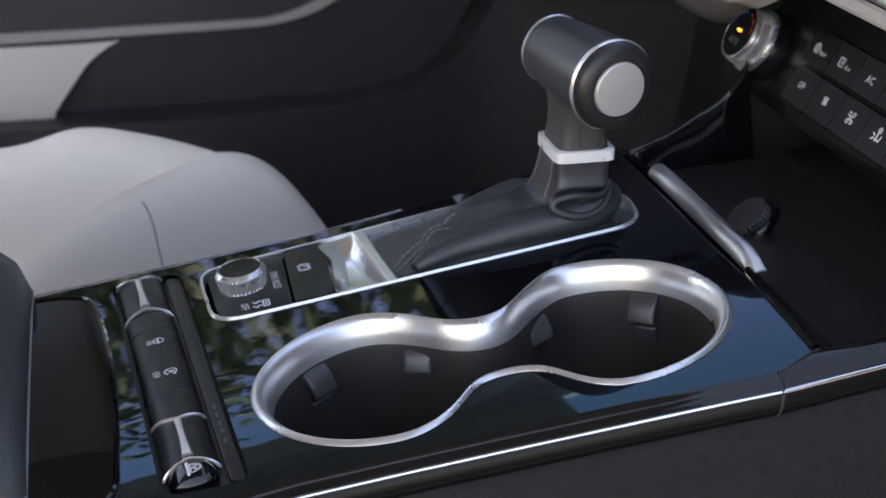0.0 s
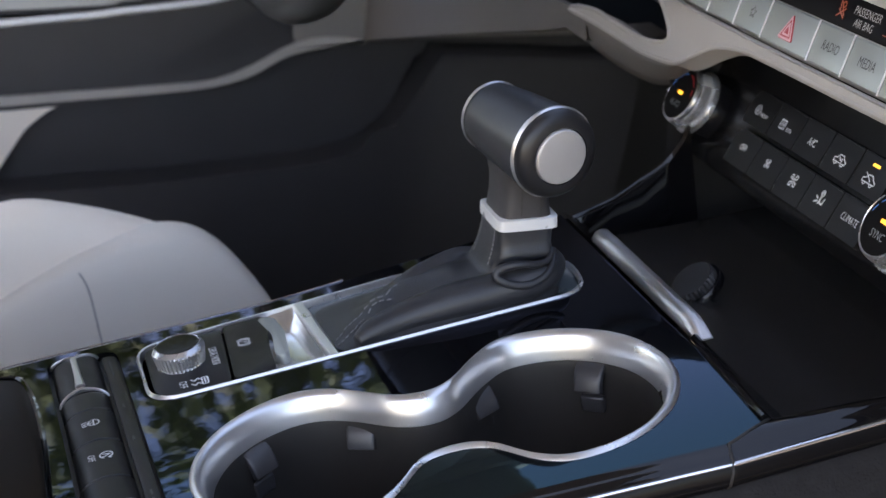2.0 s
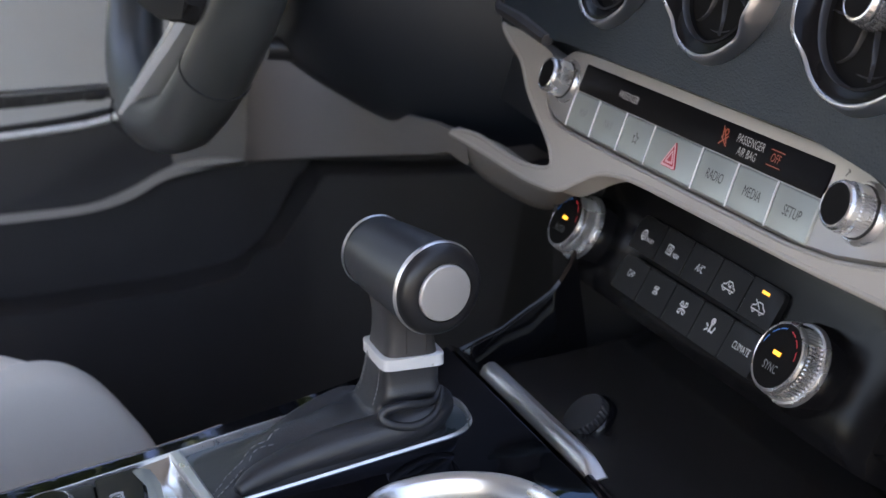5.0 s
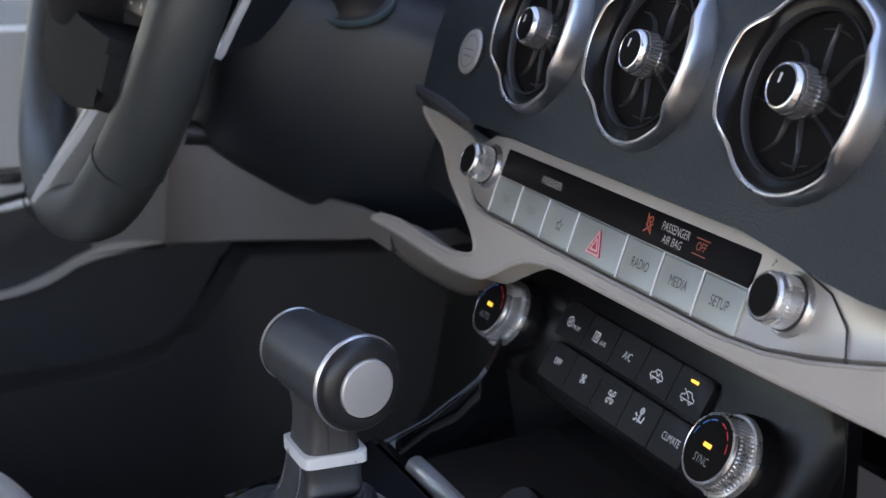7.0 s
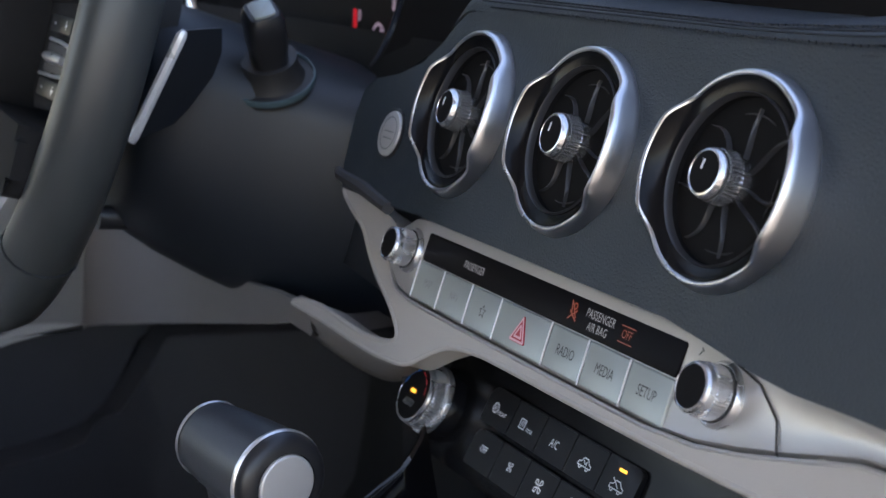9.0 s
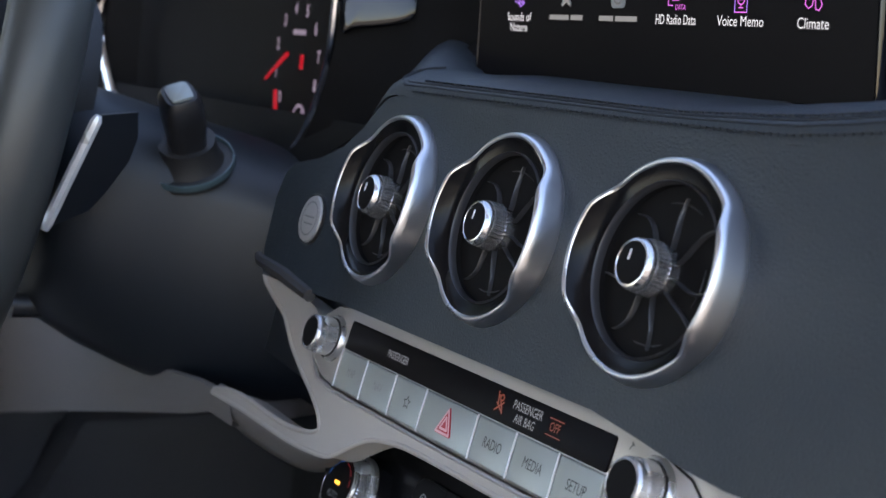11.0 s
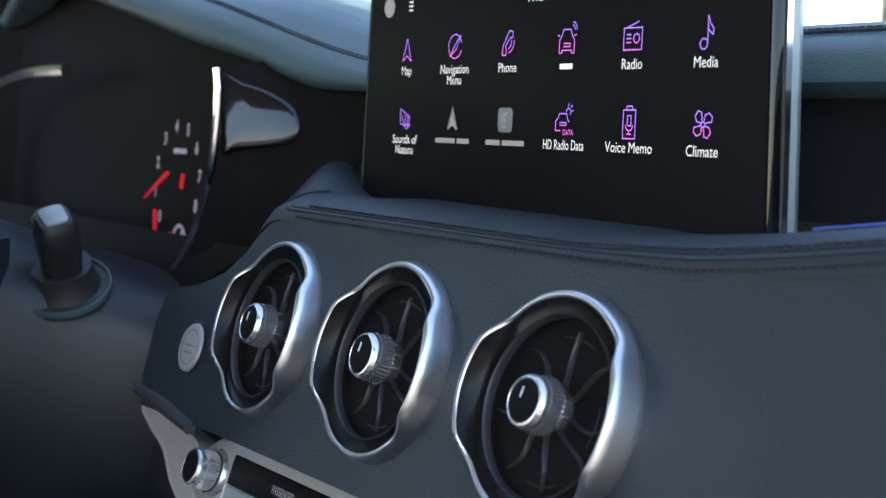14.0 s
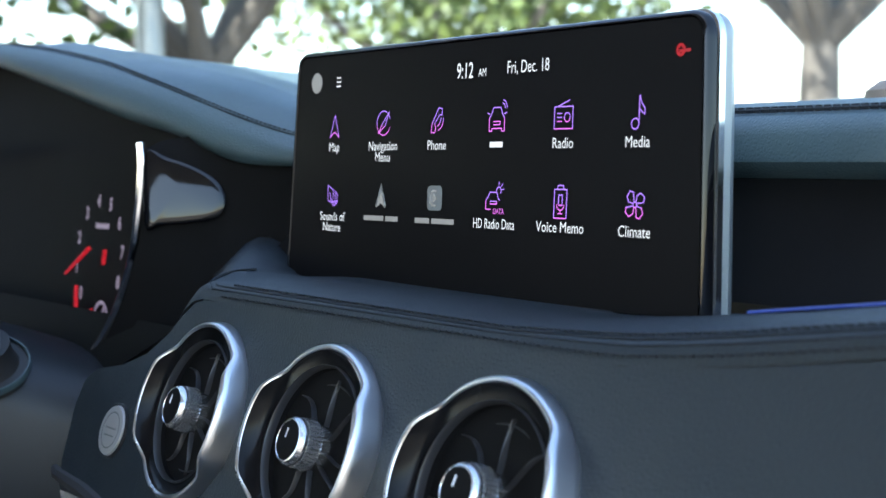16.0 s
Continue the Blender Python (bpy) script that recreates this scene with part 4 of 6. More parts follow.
part("neck", sheet([ring_rect(0, 0.0005, 0.0330, 0.0146, 0.0118, 5), ring_rect(0, 0.0005, 0.040, 0.0142, 0.0108, 4.5), ring_rect(0, 0.0008, 0.048, 0.0145, 0.0112, 4), ring_rect(0, 0.001, 0.055, 0.0165, 0.0128, 3.4), ring_rect(0, 0.001, 0.064, 0.0185, 0.0140, 3)], True, cap=True), soft_black, gear, "soft black neck")
for dy in (-0.0025, 0.0060):
    part("neck_groove", tube([(0.01435, dy, 0.0345), (0.01435, dy, 0.0475)], 0.0003, 5), deep_black, gear)
# handle: axis from the far end to the near end
hm = Matrix.Translation((-0.026, -0.1978, 0.1290)) @ Matrix.Rotation(radians(12.6), 4, "Z") @ Matrix.Rotation(radians(93.0), 4, "Y")
hl = gear.matrix_world.inverted() @ hm
handle = part("handle", lathe([(0.0001, -0.0286), (0.0118, -0.0283), (0.0136, -0.0272), (0.0149, -0.0250), (0.0157, -0.020), (0.0168, -0.010), (0.0178, 0.002), (0.0185, 0.013), (0.0188, 0.0215), (0.0189, 0.0240)], 56), boot_hide, gear, "soft black barrel handle", hl)
part("far_ring", lathe([(0.0148, -0.0264), (0.0153, -0.0260), (0.0158, -0.0246), (0.0154, -0.0239)], 56, caps=False), satin, handle, "bright ring")
part("near_ring", lathe([(0.0188, 0.0232), (0.0196, 0.0236), (0.0197, 0.0248), (0.0191, 0.0256)], 56, caps=False), satin, handle, "bright ring")
part("end_cap", lathe([(0.0191, 0.0252), (0.0191, 0.0264), (0.0184, 0.0286), (0.0166, 0.0303), (0.0138, 0.0312), (0.0124, 0.0313), (0.0120, 0.0300)], 56, caps=False), end_black, handle, "dark end cap")
part("release_button", lathe([(0.0119, 0.0290), (0.0118, 0.0314), (0.0113, 0.0320), (0.0108, 0.0321), (0.0001, 0.0322)], 48), satin_button, handle, "round satin silver release button")
part("handle_seam", tube([Vector((0.0118 - 0.0012 * i, -0.0122 - 0.0006 * i, -0.014 + 0.0030 * i)) for i in range(6)], 0.0003, 5), deep_black, handle)


# ---- dashboard ----
dash = thing("dashboard", "charcoal leather dashboard with beige and champagne trim", "dashboard")
VN = math.sqrt(1 + 0.354 ** 2)
VM = facing(-0.0788, 0.25, 0.354)
def vz(z):
    """How far up the vent face a height lies."""
    return (z - 0.25) * VN


VENTS = (-0.0702, 0.0208, 0.1184)
face = [(-0.176, vz(0.203)), (-0.108, vz(0.2040)), (-0.095, vz(0.2044)), (0.105, vz(0.2044)), (0.130, vz(0.2020)), (0.155, vz(0.1992)), (0.175, vz(0.1982)), (0.20, vz(0.1990)), (0.30, vz(0.1995)), (0.70, vz(0.1995)),
        (0.70, vz(0.3215)), (0.30, vz(0.3095)), (0.245, vz(0.3025)), (0.20, vz(0.296)), (0.16, vz(0.2922)), (-0.092, vz(0.292)), (-0.1000, vz(0.2905)), (-0.1080, vz(0.2845)), (-0.1155, vz(0.2765)), (-0.1300, vz(0.2670)), (-0.150, vz(0.2602)), (-0.176, vz(0.2555)), (-0.184, vz(0.2500)), (-0.1865, vz(0.238)), (-0.183, vz(0.215))]
holes = [[p for p in arc(x, 0.0006, 0.0340, 0, 360, 56)[:-1]] for x in VENTS]
holes.append(arc(-0.1385, vz(0.2335), 0.0112, 0, 360, 32)[:-1])
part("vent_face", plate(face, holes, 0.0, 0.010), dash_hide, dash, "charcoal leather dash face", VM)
# rolled upper edge that runs back to the foot of the screen and climbs towards the passenger side
LIFT_X = [-0.10, 0.10, 0.14, 0.16, 0.18, 0.20, 0.222, 0.245, 0.30, 0.40, 0.70]
seam_lift = lambda x: float(np.interp(x, LIFT_X, [0, 0, 0, 0.0004, 0.0022, 0.0045, 0.0075, 0.0110, 0.018, 0.026, 0.030]))
crest_lift = lambda x: float(np.interp(x, LIFT_X, [0.0012, -0.0010, 0.0022, 0.0040, 0.0062, 0.0088, 0.0118, 0.0142, 0.020, 0.027, 0.031]))
PAD = ((-0.0639, 0.2920), (-0.0626, 0.2958), (-0.0600, 0.2970), (-0.0560, 0.2980), (-0.050, 0.2990), (-0.040, 0.2997), (-0.030, 0.2997), (-0.018, 0.2990), (0.03, 0.2975))


def pad_row(x):
    out = []
    for i, (y, z) in enumerate(PAD):
        f = min(1.0, i / 5)
        out.append(Vector((x, y + 0.354 * seam_lift(x) * (1 - f), z + seam_lift(x) * (1 - f) + crest_lift(x) * f)))
    return out


# the pad's end, which climbs past the screen towards the hood
PAD_ENDS = (((-0.100, -0.0639, 0.2915), (-0.101, -0.0595, 0.2973), (-0.102, -0.049, 0.2998), (-0.104, -0.028, 0.3010), (-0.108, 0.000, 0.2970)),
            ((-0.1120, -0.0660, 0.2835), (-0.1150, -0.0570, 0.2925), (-0.1130, -0.0460, 0.2995), (-0.1130, -0.0300, 0.3025), (-0.118, -0.004, 0.2980)),
            ((-0.1210, -0.0620, 0.2780), (-0.1295, -0.0480, 0.2890), (-0.1290, -0.0350, 0.3018), (-0.1260, -0.0220, 0.3055), (-0.126, -0.002, 0.2990)),
            ((-0.1450, -0.0500, 0.2760), (-0.1550, -0.0340, 0.2870), (-0.1500, -0.0220, 0.3038), (-0.1420, -0.0120, 0.3080), (-0.138, 0.004, 0.3005)),
            ((-0.1700, -0.0340, 0.2750), (-0.1805, -0.0180, 0.2880), (-0.1740, -0.0040, 0.3072), (-0.1640, 0.0040, 0.3100), (-0.153, 0.014, 0.3030)),
            ((-0.1950, -0.0150, 0.2800), (-0.2060, 0.0000, 0.2950), (-0.1980, 0.0160, 0.3112), (-0.1880, 0.0220, 0.3130), (-0.176, 0.030, 0.3070)),
            ((-0.2200, 0.0050, 0.2850), (-0.2300, 0.0200, 0.3000), (-0.2220, 0.0360, 0.3150), (-0.2120, 0.0400, 0.3160), (-0.200, 0.046, 0.3110)))
stations = [pad_row(x) for x in (0.70, 0.40, 0.30, 0.245, 0.222, 0.20, 0.18, 0.16, 0.14, 0.10, 0.06, 0.02, -0.03, -0.075)] + [spline(r, 2) for r in PAD_ENDS]
along = [spline([r[j] for r in stations], 4) for j in range(9)]
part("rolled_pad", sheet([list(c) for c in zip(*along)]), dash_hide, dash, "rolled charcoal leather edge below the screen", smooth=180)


def pad_line(y, back=0.0004, x0=-0.094):
    """A line along the rolled edge at that depth, from the passenger side to its corner."""
    out = []
    for x in [0.70, 0.45] + [0.30 - 0.01 * i for i in range(int((0.30 - x0) / 0.01) + 1)]:
        r = pad_row(x)
        j = max(i for i in range(8) if PAD[i][0] <= y)
        f = (y - PAD[j][0]) / (PAD[j + 1][0] - PAD[j][0])
        out.append(r[j].lerp(r[j + 1], f) + Vector((0, -0.2, 1)) * back)
    return out


CORNER = [Vector((-0.1040, -0.0555, 0.2982)), Vector((-0.1110, -0.0490, 0.2996)), Vector((-0.1125, -0.0400, 0.3016)), Vector((-0.1095, -0.0320, 0.3022))]
for yy in (-0.0616, -0.0592):
    part("seam", tube(pad_line(yy, 0.0002) + spline([c + Vector((0, (yy + 0.0616) * 0.6, 0.0002)) for c in CORNER], 3), 0.00045, 5), thread_dark, dash, "seam in the leather")
st = bmesh.new()
for yy in (-0.06325, -0.0570):
    line = pad_line(yy, 0.0005, -0.085)
    for p, q in zip(line[2:], line[3:]):
        for f in (0.0, 0.33, 0.67):
            m = Matrix.Translation(p.lerp(q, f + 0.11))
            bmesh.ops.create_cube(st, size=1, matrix=m @ Matrix.Diagonal((0.0024, 0.0008, 0.0007, 1)))
tagged(part("stitching", st, thread_dark, dash, "rows of slate stitches"), kind="stuff")
part("strip_glow", tube([(0.1565, -0.010, 0.3036), (0.178, -0.010, 0.3064), (0.207, -0.010, 0.3100), (0.245, -0.010, 0.3146), (0.30, -0.010, 0.3212), (0.70, -0.010, 0.333)], 0.00045, 6), glow_blue, dash, "glowing blue line of the light strip and its reflection")
# no lamp here: this glow stands in for a blue reflection on the pad
part("strip_glow", tube([(-0.060, -0.0235, 0.2999), (-0.02, -0.0235, 0.2993), (0.045, -0.0235, 0.2986)], 0.00028, 6), glow_blue, dash, "glowing blue line of the light strip and its reflection")
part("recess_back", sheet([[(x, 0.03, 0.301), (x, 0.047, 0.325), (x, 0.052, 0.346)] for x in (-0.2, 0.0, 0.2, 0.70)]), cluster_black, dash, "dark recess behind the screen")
pad = []
for x in (-0.20, -0.05, 0.08, 0.3, 0.70):
    pad.append([(x, 0.065, 0.340), (x, 0.050, 0.3425), (x, 0.0445, 0.348), (x, 0.0450, 0.357), (x, 0.0500, 0.3635), (x, 0.060, 0.3675), (x, 0.085, 0.3700), (x, 0.20, 0.374), (x, 0.42, 0.385), (x, 0.60, 0.40)])
part("upper_pad", sheet(pad), dash_hide_lit, dash, "charcoal leather upper dash pad")
st = bmesh.new()
for yy, zz in ((0.0520, 0.3652), (0.0565, 0.3668)):
    for i in range(190):
        bmesh.ops.create_cube(st, size=1, matrix=Matrix.Translation((-0.05 + 0.0039 * i, yy, zz)) @ Matrix.Diagonal((0.0028, 0.0008, 0.0007, 1)))
tagged(part("stitching", st, thread_dark, dash, "double row of slate stitches"), kind="stuff")
part("seam", tube([(x, 0.0542, 0.3658) for x in (-0.05, 0.2, 0.7)], 0.0007, 5), thread_dark, dash)
part("dash_top", sheet([[(x, y, z) for x in (-0.70, -0.4, 0.0, 0.4, 0.7)] for y, z in ((0.08, 0.366), (0.2, 0.372), (0.4, 0.382), (0.62, 0.395), (0.64, 0.36))]), soft_black, dash, "dark dash top under the windscreen")
part("sensor_dome", lathe([(0.028, 0), (0.027, 0.006), (0.020, 0.011), (0.0001, 0.0125)], 32), deep_black, dash, "round black sensor dome", Matrix.Translation((-0.018, 0.30, 0.377)))


# air vents
def vent_loop(r, low, high):
    """One loop of a vent rim: a circle at height low whose two sides rise to height high."""
    out = []
    for i in range(120):
        a = 3 * i
        d = min(abs((a + 180) % 360 - 180), abs(a % 360 - 180))
        s = max(0.0, min(1.0, (45 - d) / 21))
        s = s * s * (3 - 2 * s)
        dome = 0.13 * math.cos(radians(min(90, d * 2.6)))
        dip = -0.04 * math.exp(-((d - 47) / 7.0) ** 2)
        rr = r * (1 + 0.022 * s * (high > low))
        out.append((rr * math.cos(radians(a)), rr * math.sin(radians(a)), low + (high - low) * (s + dome + dip)))
    return out


HUB = 0.0122


def air_vent(x, wide):
    v = thing("air_vent", "round turbine air vent with a satin metal rim", "air vent", VM @ at(x, 0.0) @ Matrix.Diagonal((wide, 1, 1, 1)), group="centre air vents")
    part("rim", sheet([vent_loop(0.0370, -0.0030, -0.0030), vent_loop(0.0370, 0.0004, 0.0005), vent_loop(0.0367, 0.0016, 0.0022), vent_loop(0.0364, 0.0031, 0.0047), vent_loop(0.0360, 0.0043, 0.0071), vent_loop(0.0356, 0.0052, 0.0090),
                       vent_loop(0.0349, 0.0057, 0.0101), vent_loop(0.0342, 0.0057, 0.0103), vent_loop(0.0337, 0.0050, 0.0095)], True),
         rim_metal, v, "satin metal rim with raised sides", smooth=80)
    part("duct", sheet([vent_loop(0.0336, 0.0051, 0.0095), vent_loop(0.0330, 0.0046, 0.0078), vent_loop(0.0318, 0.0041, 0.0056), vent_loop(0.0304, 0.0037, 0.0041), vent_loop(0.0289, 0.0033, 0.0033)], True), panel_black, v, "dark duct wall", smooth=80)
    part("throat_ring", lathe([(0.0288, 0.0028), (0.0288, 0.0038), (0.0285, 0.0042), (0.0281, 0.0037), (0.0280, 0.0010)], 72, caps=False), rubber, v)
    part("throat", lathe([(0.0282, 0.0022), (0.0279, -0.0010), (0.0001, -0.0012)], 56, caps=False), cluster_black, v)
    for a0, r1, bend in ((82, 0.0245, 5), (36, 0.0276, 9), (-3, 0.0262, -8), (-40, 0.0280, 6), (-83, 0.0250, 4), (-127, 0.0262, 12), (-172, 0.0270, 8), (137, 0.0250, -8)):
        rows = []
        for j in range(9):
            t = j / 8
            r, a = 0.0080 + (r1 - 0.0080) * t, radians(a0 - 8 + bend * math.sin(math.pi * t) + 10 * t)
            c, s = math.cos(a), math.sin(a)
            w = 0.00016 + 0.00018 * math.sin(math.pi * t) * (1 - 0.4 * t)
            rows.append([(r * c - 2 * w * s, r * s + 2 * w * c, -0.0012), (r * c - w * s, r * s + w * c, 0.0004), (r * c, r * s, 0.0010 - 0.0012 * t * t), (r * c + w * s, r * s - w * c, 0.0002), (r * c + 2 * w * s, r * s - 2 * w * c, -0.0012)])
        part("blade", sheet(rows), rubber, v, smooth=60)
    for a0, a1, r in ((12, -26, 0.0195), (104, 62, 0.0225), (-66, -100, 0.0235)):
        part("air_guide", tube([(*p, -0.0008) for p in arc(0, 0, r, a0, a1, 10)], [0.00012, 0.0002, 0.00026, 0.0003, 0.0003, 0.0003, 0.0003, 0.0003, 0.00026, 0.0002, 0.00012], 6), rubber, v)
    hub = part("hub", lathe([(0.0076, -0.001), (0.0078, 0.0030), (0.0088, 0.0034), (0.0094, 0.0038), (0.0087, 0.0086), (0.0084, 0.0088), (0.0084, 0.0090), (0.0086, 0.0093), (0.0086, 0.0100), (0.0083, 0.0110), (0.0076, HUB - 0.0001), (0.0071, HUB), (0.0069, HUB - 0.0003)], 324, (3, 4, 36, 0.0009)), hub_metal, v, "fluted satin metal centre knob", smooth=22)
    part("cap", lathe([(0.0070, HUB - 0.0006), (0.0068, HUB - 0.0002), (0.0056, HUB + 0.0001), (0.0001, HUB + 0.0003)], 40), cluster_black, hub, "black cap")
    part("mark", block(0.0007, 0.0034, 0.0002), ink_white, hub, "white mark", at(-0.0011, 0.0024, HUB + 0.0002, -6))
    return v


for x, wide in zip(VENTS, (0.93, 1.0, 1.045)):
    air_vent(x, wide)

starter = thing("start_button", "round brushed metal engine start button on the dash face", "button", VM @ at(-0.1385, vz(0.2335)))
part("bezel", lathe([(0.0122, 0.0), (0.0121, 0.0010), (0.0116, 0.0014), (0.0110, 0.0010), (0.0108, -0.004)], 48, caps=False), end_black, starter, "dark ring")
part("button", lathe([(0.0109, -0.004), (0.0109, 0.0012), (0.0106, 0.0019), (0.0100, 0.0021), (0.0001, 0.0018)], 48), satin_button, starter, "satin metal button")
part("print", strokes([[(-0.005, 0.0008), (0.005, 0.0008)], [(-0.0045, -0.0024), (0.0045, -0.0024)], arc(0, 0, 0.0078)], 0.0007), ink_dim, starter, "", at(0, 0, 0.0021))

# ---- trim round the audio controls ----
SM = facing(-0.095, 0.175, 0.40)
SN = math.sqrt(1.16)
def sv(z):
    return (z - 0.175) * SN


audio = thing("audio_panel", "champagne silver audio control strip with a slim display", "control panel", SM)
house = []
for x, top, bot, bulge in ((-0.120, 0.187, 0.181, 0.001), (-0.116, 0.194, 0.1745, 0.003), (-0.105, 0.1995, 0.1690, 0.004), (-0.092, 0.2008, 0.1672, 0.004), (0.0, 0.2008, 0.1668, 0.004), (0.105, 0.2008, 0.1672, 0.004),
                           (0.128, 0.1995, 0.1690, 0.004), (0.150, 0.1968, 0.1730, 0.004), (0.170, 0.1958, 0.1775, 0.004), (0.20, 0.1965, 0.1850, 0.004), (0.30, 0.1985, 0.1915, 0.004), (0.70, 0.1985, 0.193, 0.004)):
    a, b_ = sv(top), sv(bot)
    house.append([(x, a + 0.0006, -0.010), (x, a, -0.0005), (x, a - 0.0012, bulge * 0.45), (x, a - 0.0030, bulge * 0.25), (x, (a + b_) / 2, 0.0), (x, b_ + 0.0030, 0.0), (x, b_ + 0.0010, 0.0006), (x, b_, -0.0008), (x, b_ - 0.0004, -0.010)])
part("housing", sheet(house), trim_silver, audio, "champagne silver housing")
low = []
for x, z in ((-0.1195, 0.1810), (-0.1155, 0.1745), (-0.105, 0.1686), (-0.09, 0.1668), (-0.05, 0.1664), (0.0, 0.1663), (0.10, 0.1666), (0.128, 0.1685), (0.150, 0.1722), (0.172, 0.1773), (0.20, 0.1842), (0.30, 0.1908), (0.70, 0.192)):
    low.append((x, sv(z) - 0.0008, 0.0004))
part("lower_line", tube(low, 0.0010, 8), trim_silver, audio, "champagne lower line")
part("trim_seam", tube([(0.1245, sv(0.1985), 0.0030), (0.1500, sv(0.1925), 0.0012), (0.1615, sv(0.1850), 0.0006), (0.1660, sv(0.1770), 0.0008), (0.1705, sv(0.1740), 0.0002)], 0.0004, 5), deep_black, audio)
part("display", prism(rounded([(-0.0895, sv(0.1838)), (0.1090, sv(0.1838)), (0.1100, sv(0.1956)), (-0.0895, sv(0.1956))], 0.0012, 3), -0.002, 0.0011, 0.0004), glass_black, audio, "slim black display")
lettering("PASSENGER", 0.0046, glow_display, audio, at(-0.0415, sv(0.1893), 0.0013), sx=0.76)
lettering("PASSENGER", 0.0048, glow_display, audio, at(0.0578, sv(0.1914), 0.0013), sx=0.78)
lettering("AIR BAG", 0.0046, glow_display, audio, at(0.0578, sv(0.1872), 0.0013), sx=0.78)
lettering("OFF", 0.0046, glow_orange, audio, at(0.0762, sv(0.1897), 0.0013), sx=0.8)
for z_ in (0.1924, 0.1870):
    part("display_line", strokes([[(0.0717, sv(z_)), (0.0807, sv(z_))]], 0.0004), glow_orange, audio, "", at(0, 0, 0.0013))
part("warning_lamp", strokes([arc(0.0365, sv(0.1918), 0.0011), [(0.034, sv(0.1898)), (0.039, sv(0.187))], [(0.0335, sv(0.187)), (0.0385, sv(0.1905))], [(0.0345, sv(0.1925)), (0.0385, sv(0.1880))],
                              [(0.0335, sv(0.1935)), (0.0350, sv(0.1895))]], 0.0007), glow_orange, audio, "orange airbag warning lamp", at(0.0035, 0, 0.0013))
edges = (-0.0880, -0.0628, -0.0361, -0.0100, 0.0302, 0.0572, 0.0847, 0.1112)
for i, (a, b_) in enumerate(zip(edges, edges[1:])):
    lean = 0.0006
    o = [(a + 0.00045, sv(0.1680)), (b_ - 0.00045, sv(0.1680)), (b_ - 0.00045 - lean, sv(0.1833)), (a + 0.00045 - lean, sv(0.1833))]
    bt = part("button", prism(rounded(o, 0.0008, 3), -0.002, 0.0014 if i != 3 else 0.0018, 0.0007, 3), button_silver, audio, "silver hazard button" if i == 3 else "silver button")
    c = (a + b_) / 2
    if i == 3:
        tri = [(c - 0.0062, sv(0.1712)), (c + 0.0062, sv(0.1712)), (c, sv(0.1816))]
        part("triangle", prism(rounded(tri, 0.0012, 4), 0.0017, 0.0022, 0.0002), ink_red, bt, "red warning triangle")
        g = [(c + (x - c) * s, sv(0.1747) + (y - sv(0.1747)) * s) for s in (0.82,) for x, y in tri]
        part("outline", strokes([g + g[:1], [(c + (x - c) * 0.42, sv(0.1747) + (y - sv(0.1747)) * 0.42) for x, y in tri + tri[:1]]], 0.0009), ink_pink, bt, "", at(0, 0, 0.00235))
    elif i > 3:
        lettering(("RADIO", "MEDIA", "SETUP")[i - 4], 0.0056, ink_grey, bt, at(c, sv(0.1757), 0.00155), sx=0.74)
    elif i == 2:
        part("star", strokes([[(c + (0.0026 if j % 2 == 0 else 0.0012) * math.sin(radians(36 * j)), sv(0.1757) + (0.0026 if j % 2 == 0 else 0.0012) * math.cos(radians(36 * j))) for j in range(11)]], 0.0004), ink_grey, bt, "", at(0, 0, 0.00155))
    else:
        lettering(("MAP", "NAV")[i], 0.0052, ink_dim, bt, at(c, sv(0.1757), 0.00155), sx=0.74)
for x in edges[:-1]:
    part("bright_divider", tube([(x - 0.0009, sv(0.1835), 0.0016), (x - 0.0002, sv(0.1765), 0.0018), (x, sv(0.1678), 0.0014)], 0.00042, 6), bright_strip, audio, "bright divider")


def dial(parent, x, v, r, h, seat_r, cap_mat, name="knob", fl=44):
    """A fluted metal knob on a turned seat."""
    part("knob_seat", lathe([(seat_r * 1.12, -0.0010), (seat_r * 1.10, 0.0012), (seat_r, 0.0026), (seat_r * 0.92, 0.0024)], 56), dial_silver, parent, "satin silver knob seat", at(x, v))
    k = part(name, lathe([(r * 0.98, 0.0015), (r * 0.98, 0.003), (r, 0.0034), (r, h * 0.66), (r * 0.93, h * 0.70), (r * 0.95, h * 0.78), (r * 0.95, h * 0.90), (r * 0.88, h * 0.98), (r * 0.80, h), (r * 0.78, h * 0.985)], 352, (2, 3, fl, 0.0006)), dial_silver, parent, "fluted satin metal knob", at(x, v), smooth=22)
    part("gap_ring", lathe([(r * 1.06, 0.0022), (r * 1.05, 0.0031), (r * 0.97, 0.0032), (r * 0.95, 0.0020)], 48, caps=False), deep_black, k)
    part("cap", lathe([(r * 0.80, h * 0.97), (r * 0.79, h * 0.99), (r * 0.6, h), (0.0001, h * 1.005)], 40), cap_mat, k, "black knob cap")
    return k


dial(audio, -0.1025, sv(0.1855), 0.0084, 0.0130, 0.0094, cluster_black)
dial(audio, 0.1330, sv(0.1850), 0.0090, 0.0130, 0.0100, cluster_black)
part("tick", strokes([[(0.1188, sv(0.1935)), (0.1200, sv(0.1955))], [(0.1192, sv(0.1958)), (0.1206, sv(0.1950))]], 0.0005), ink_grey, audio, "", at(0, 0, 0.0024))

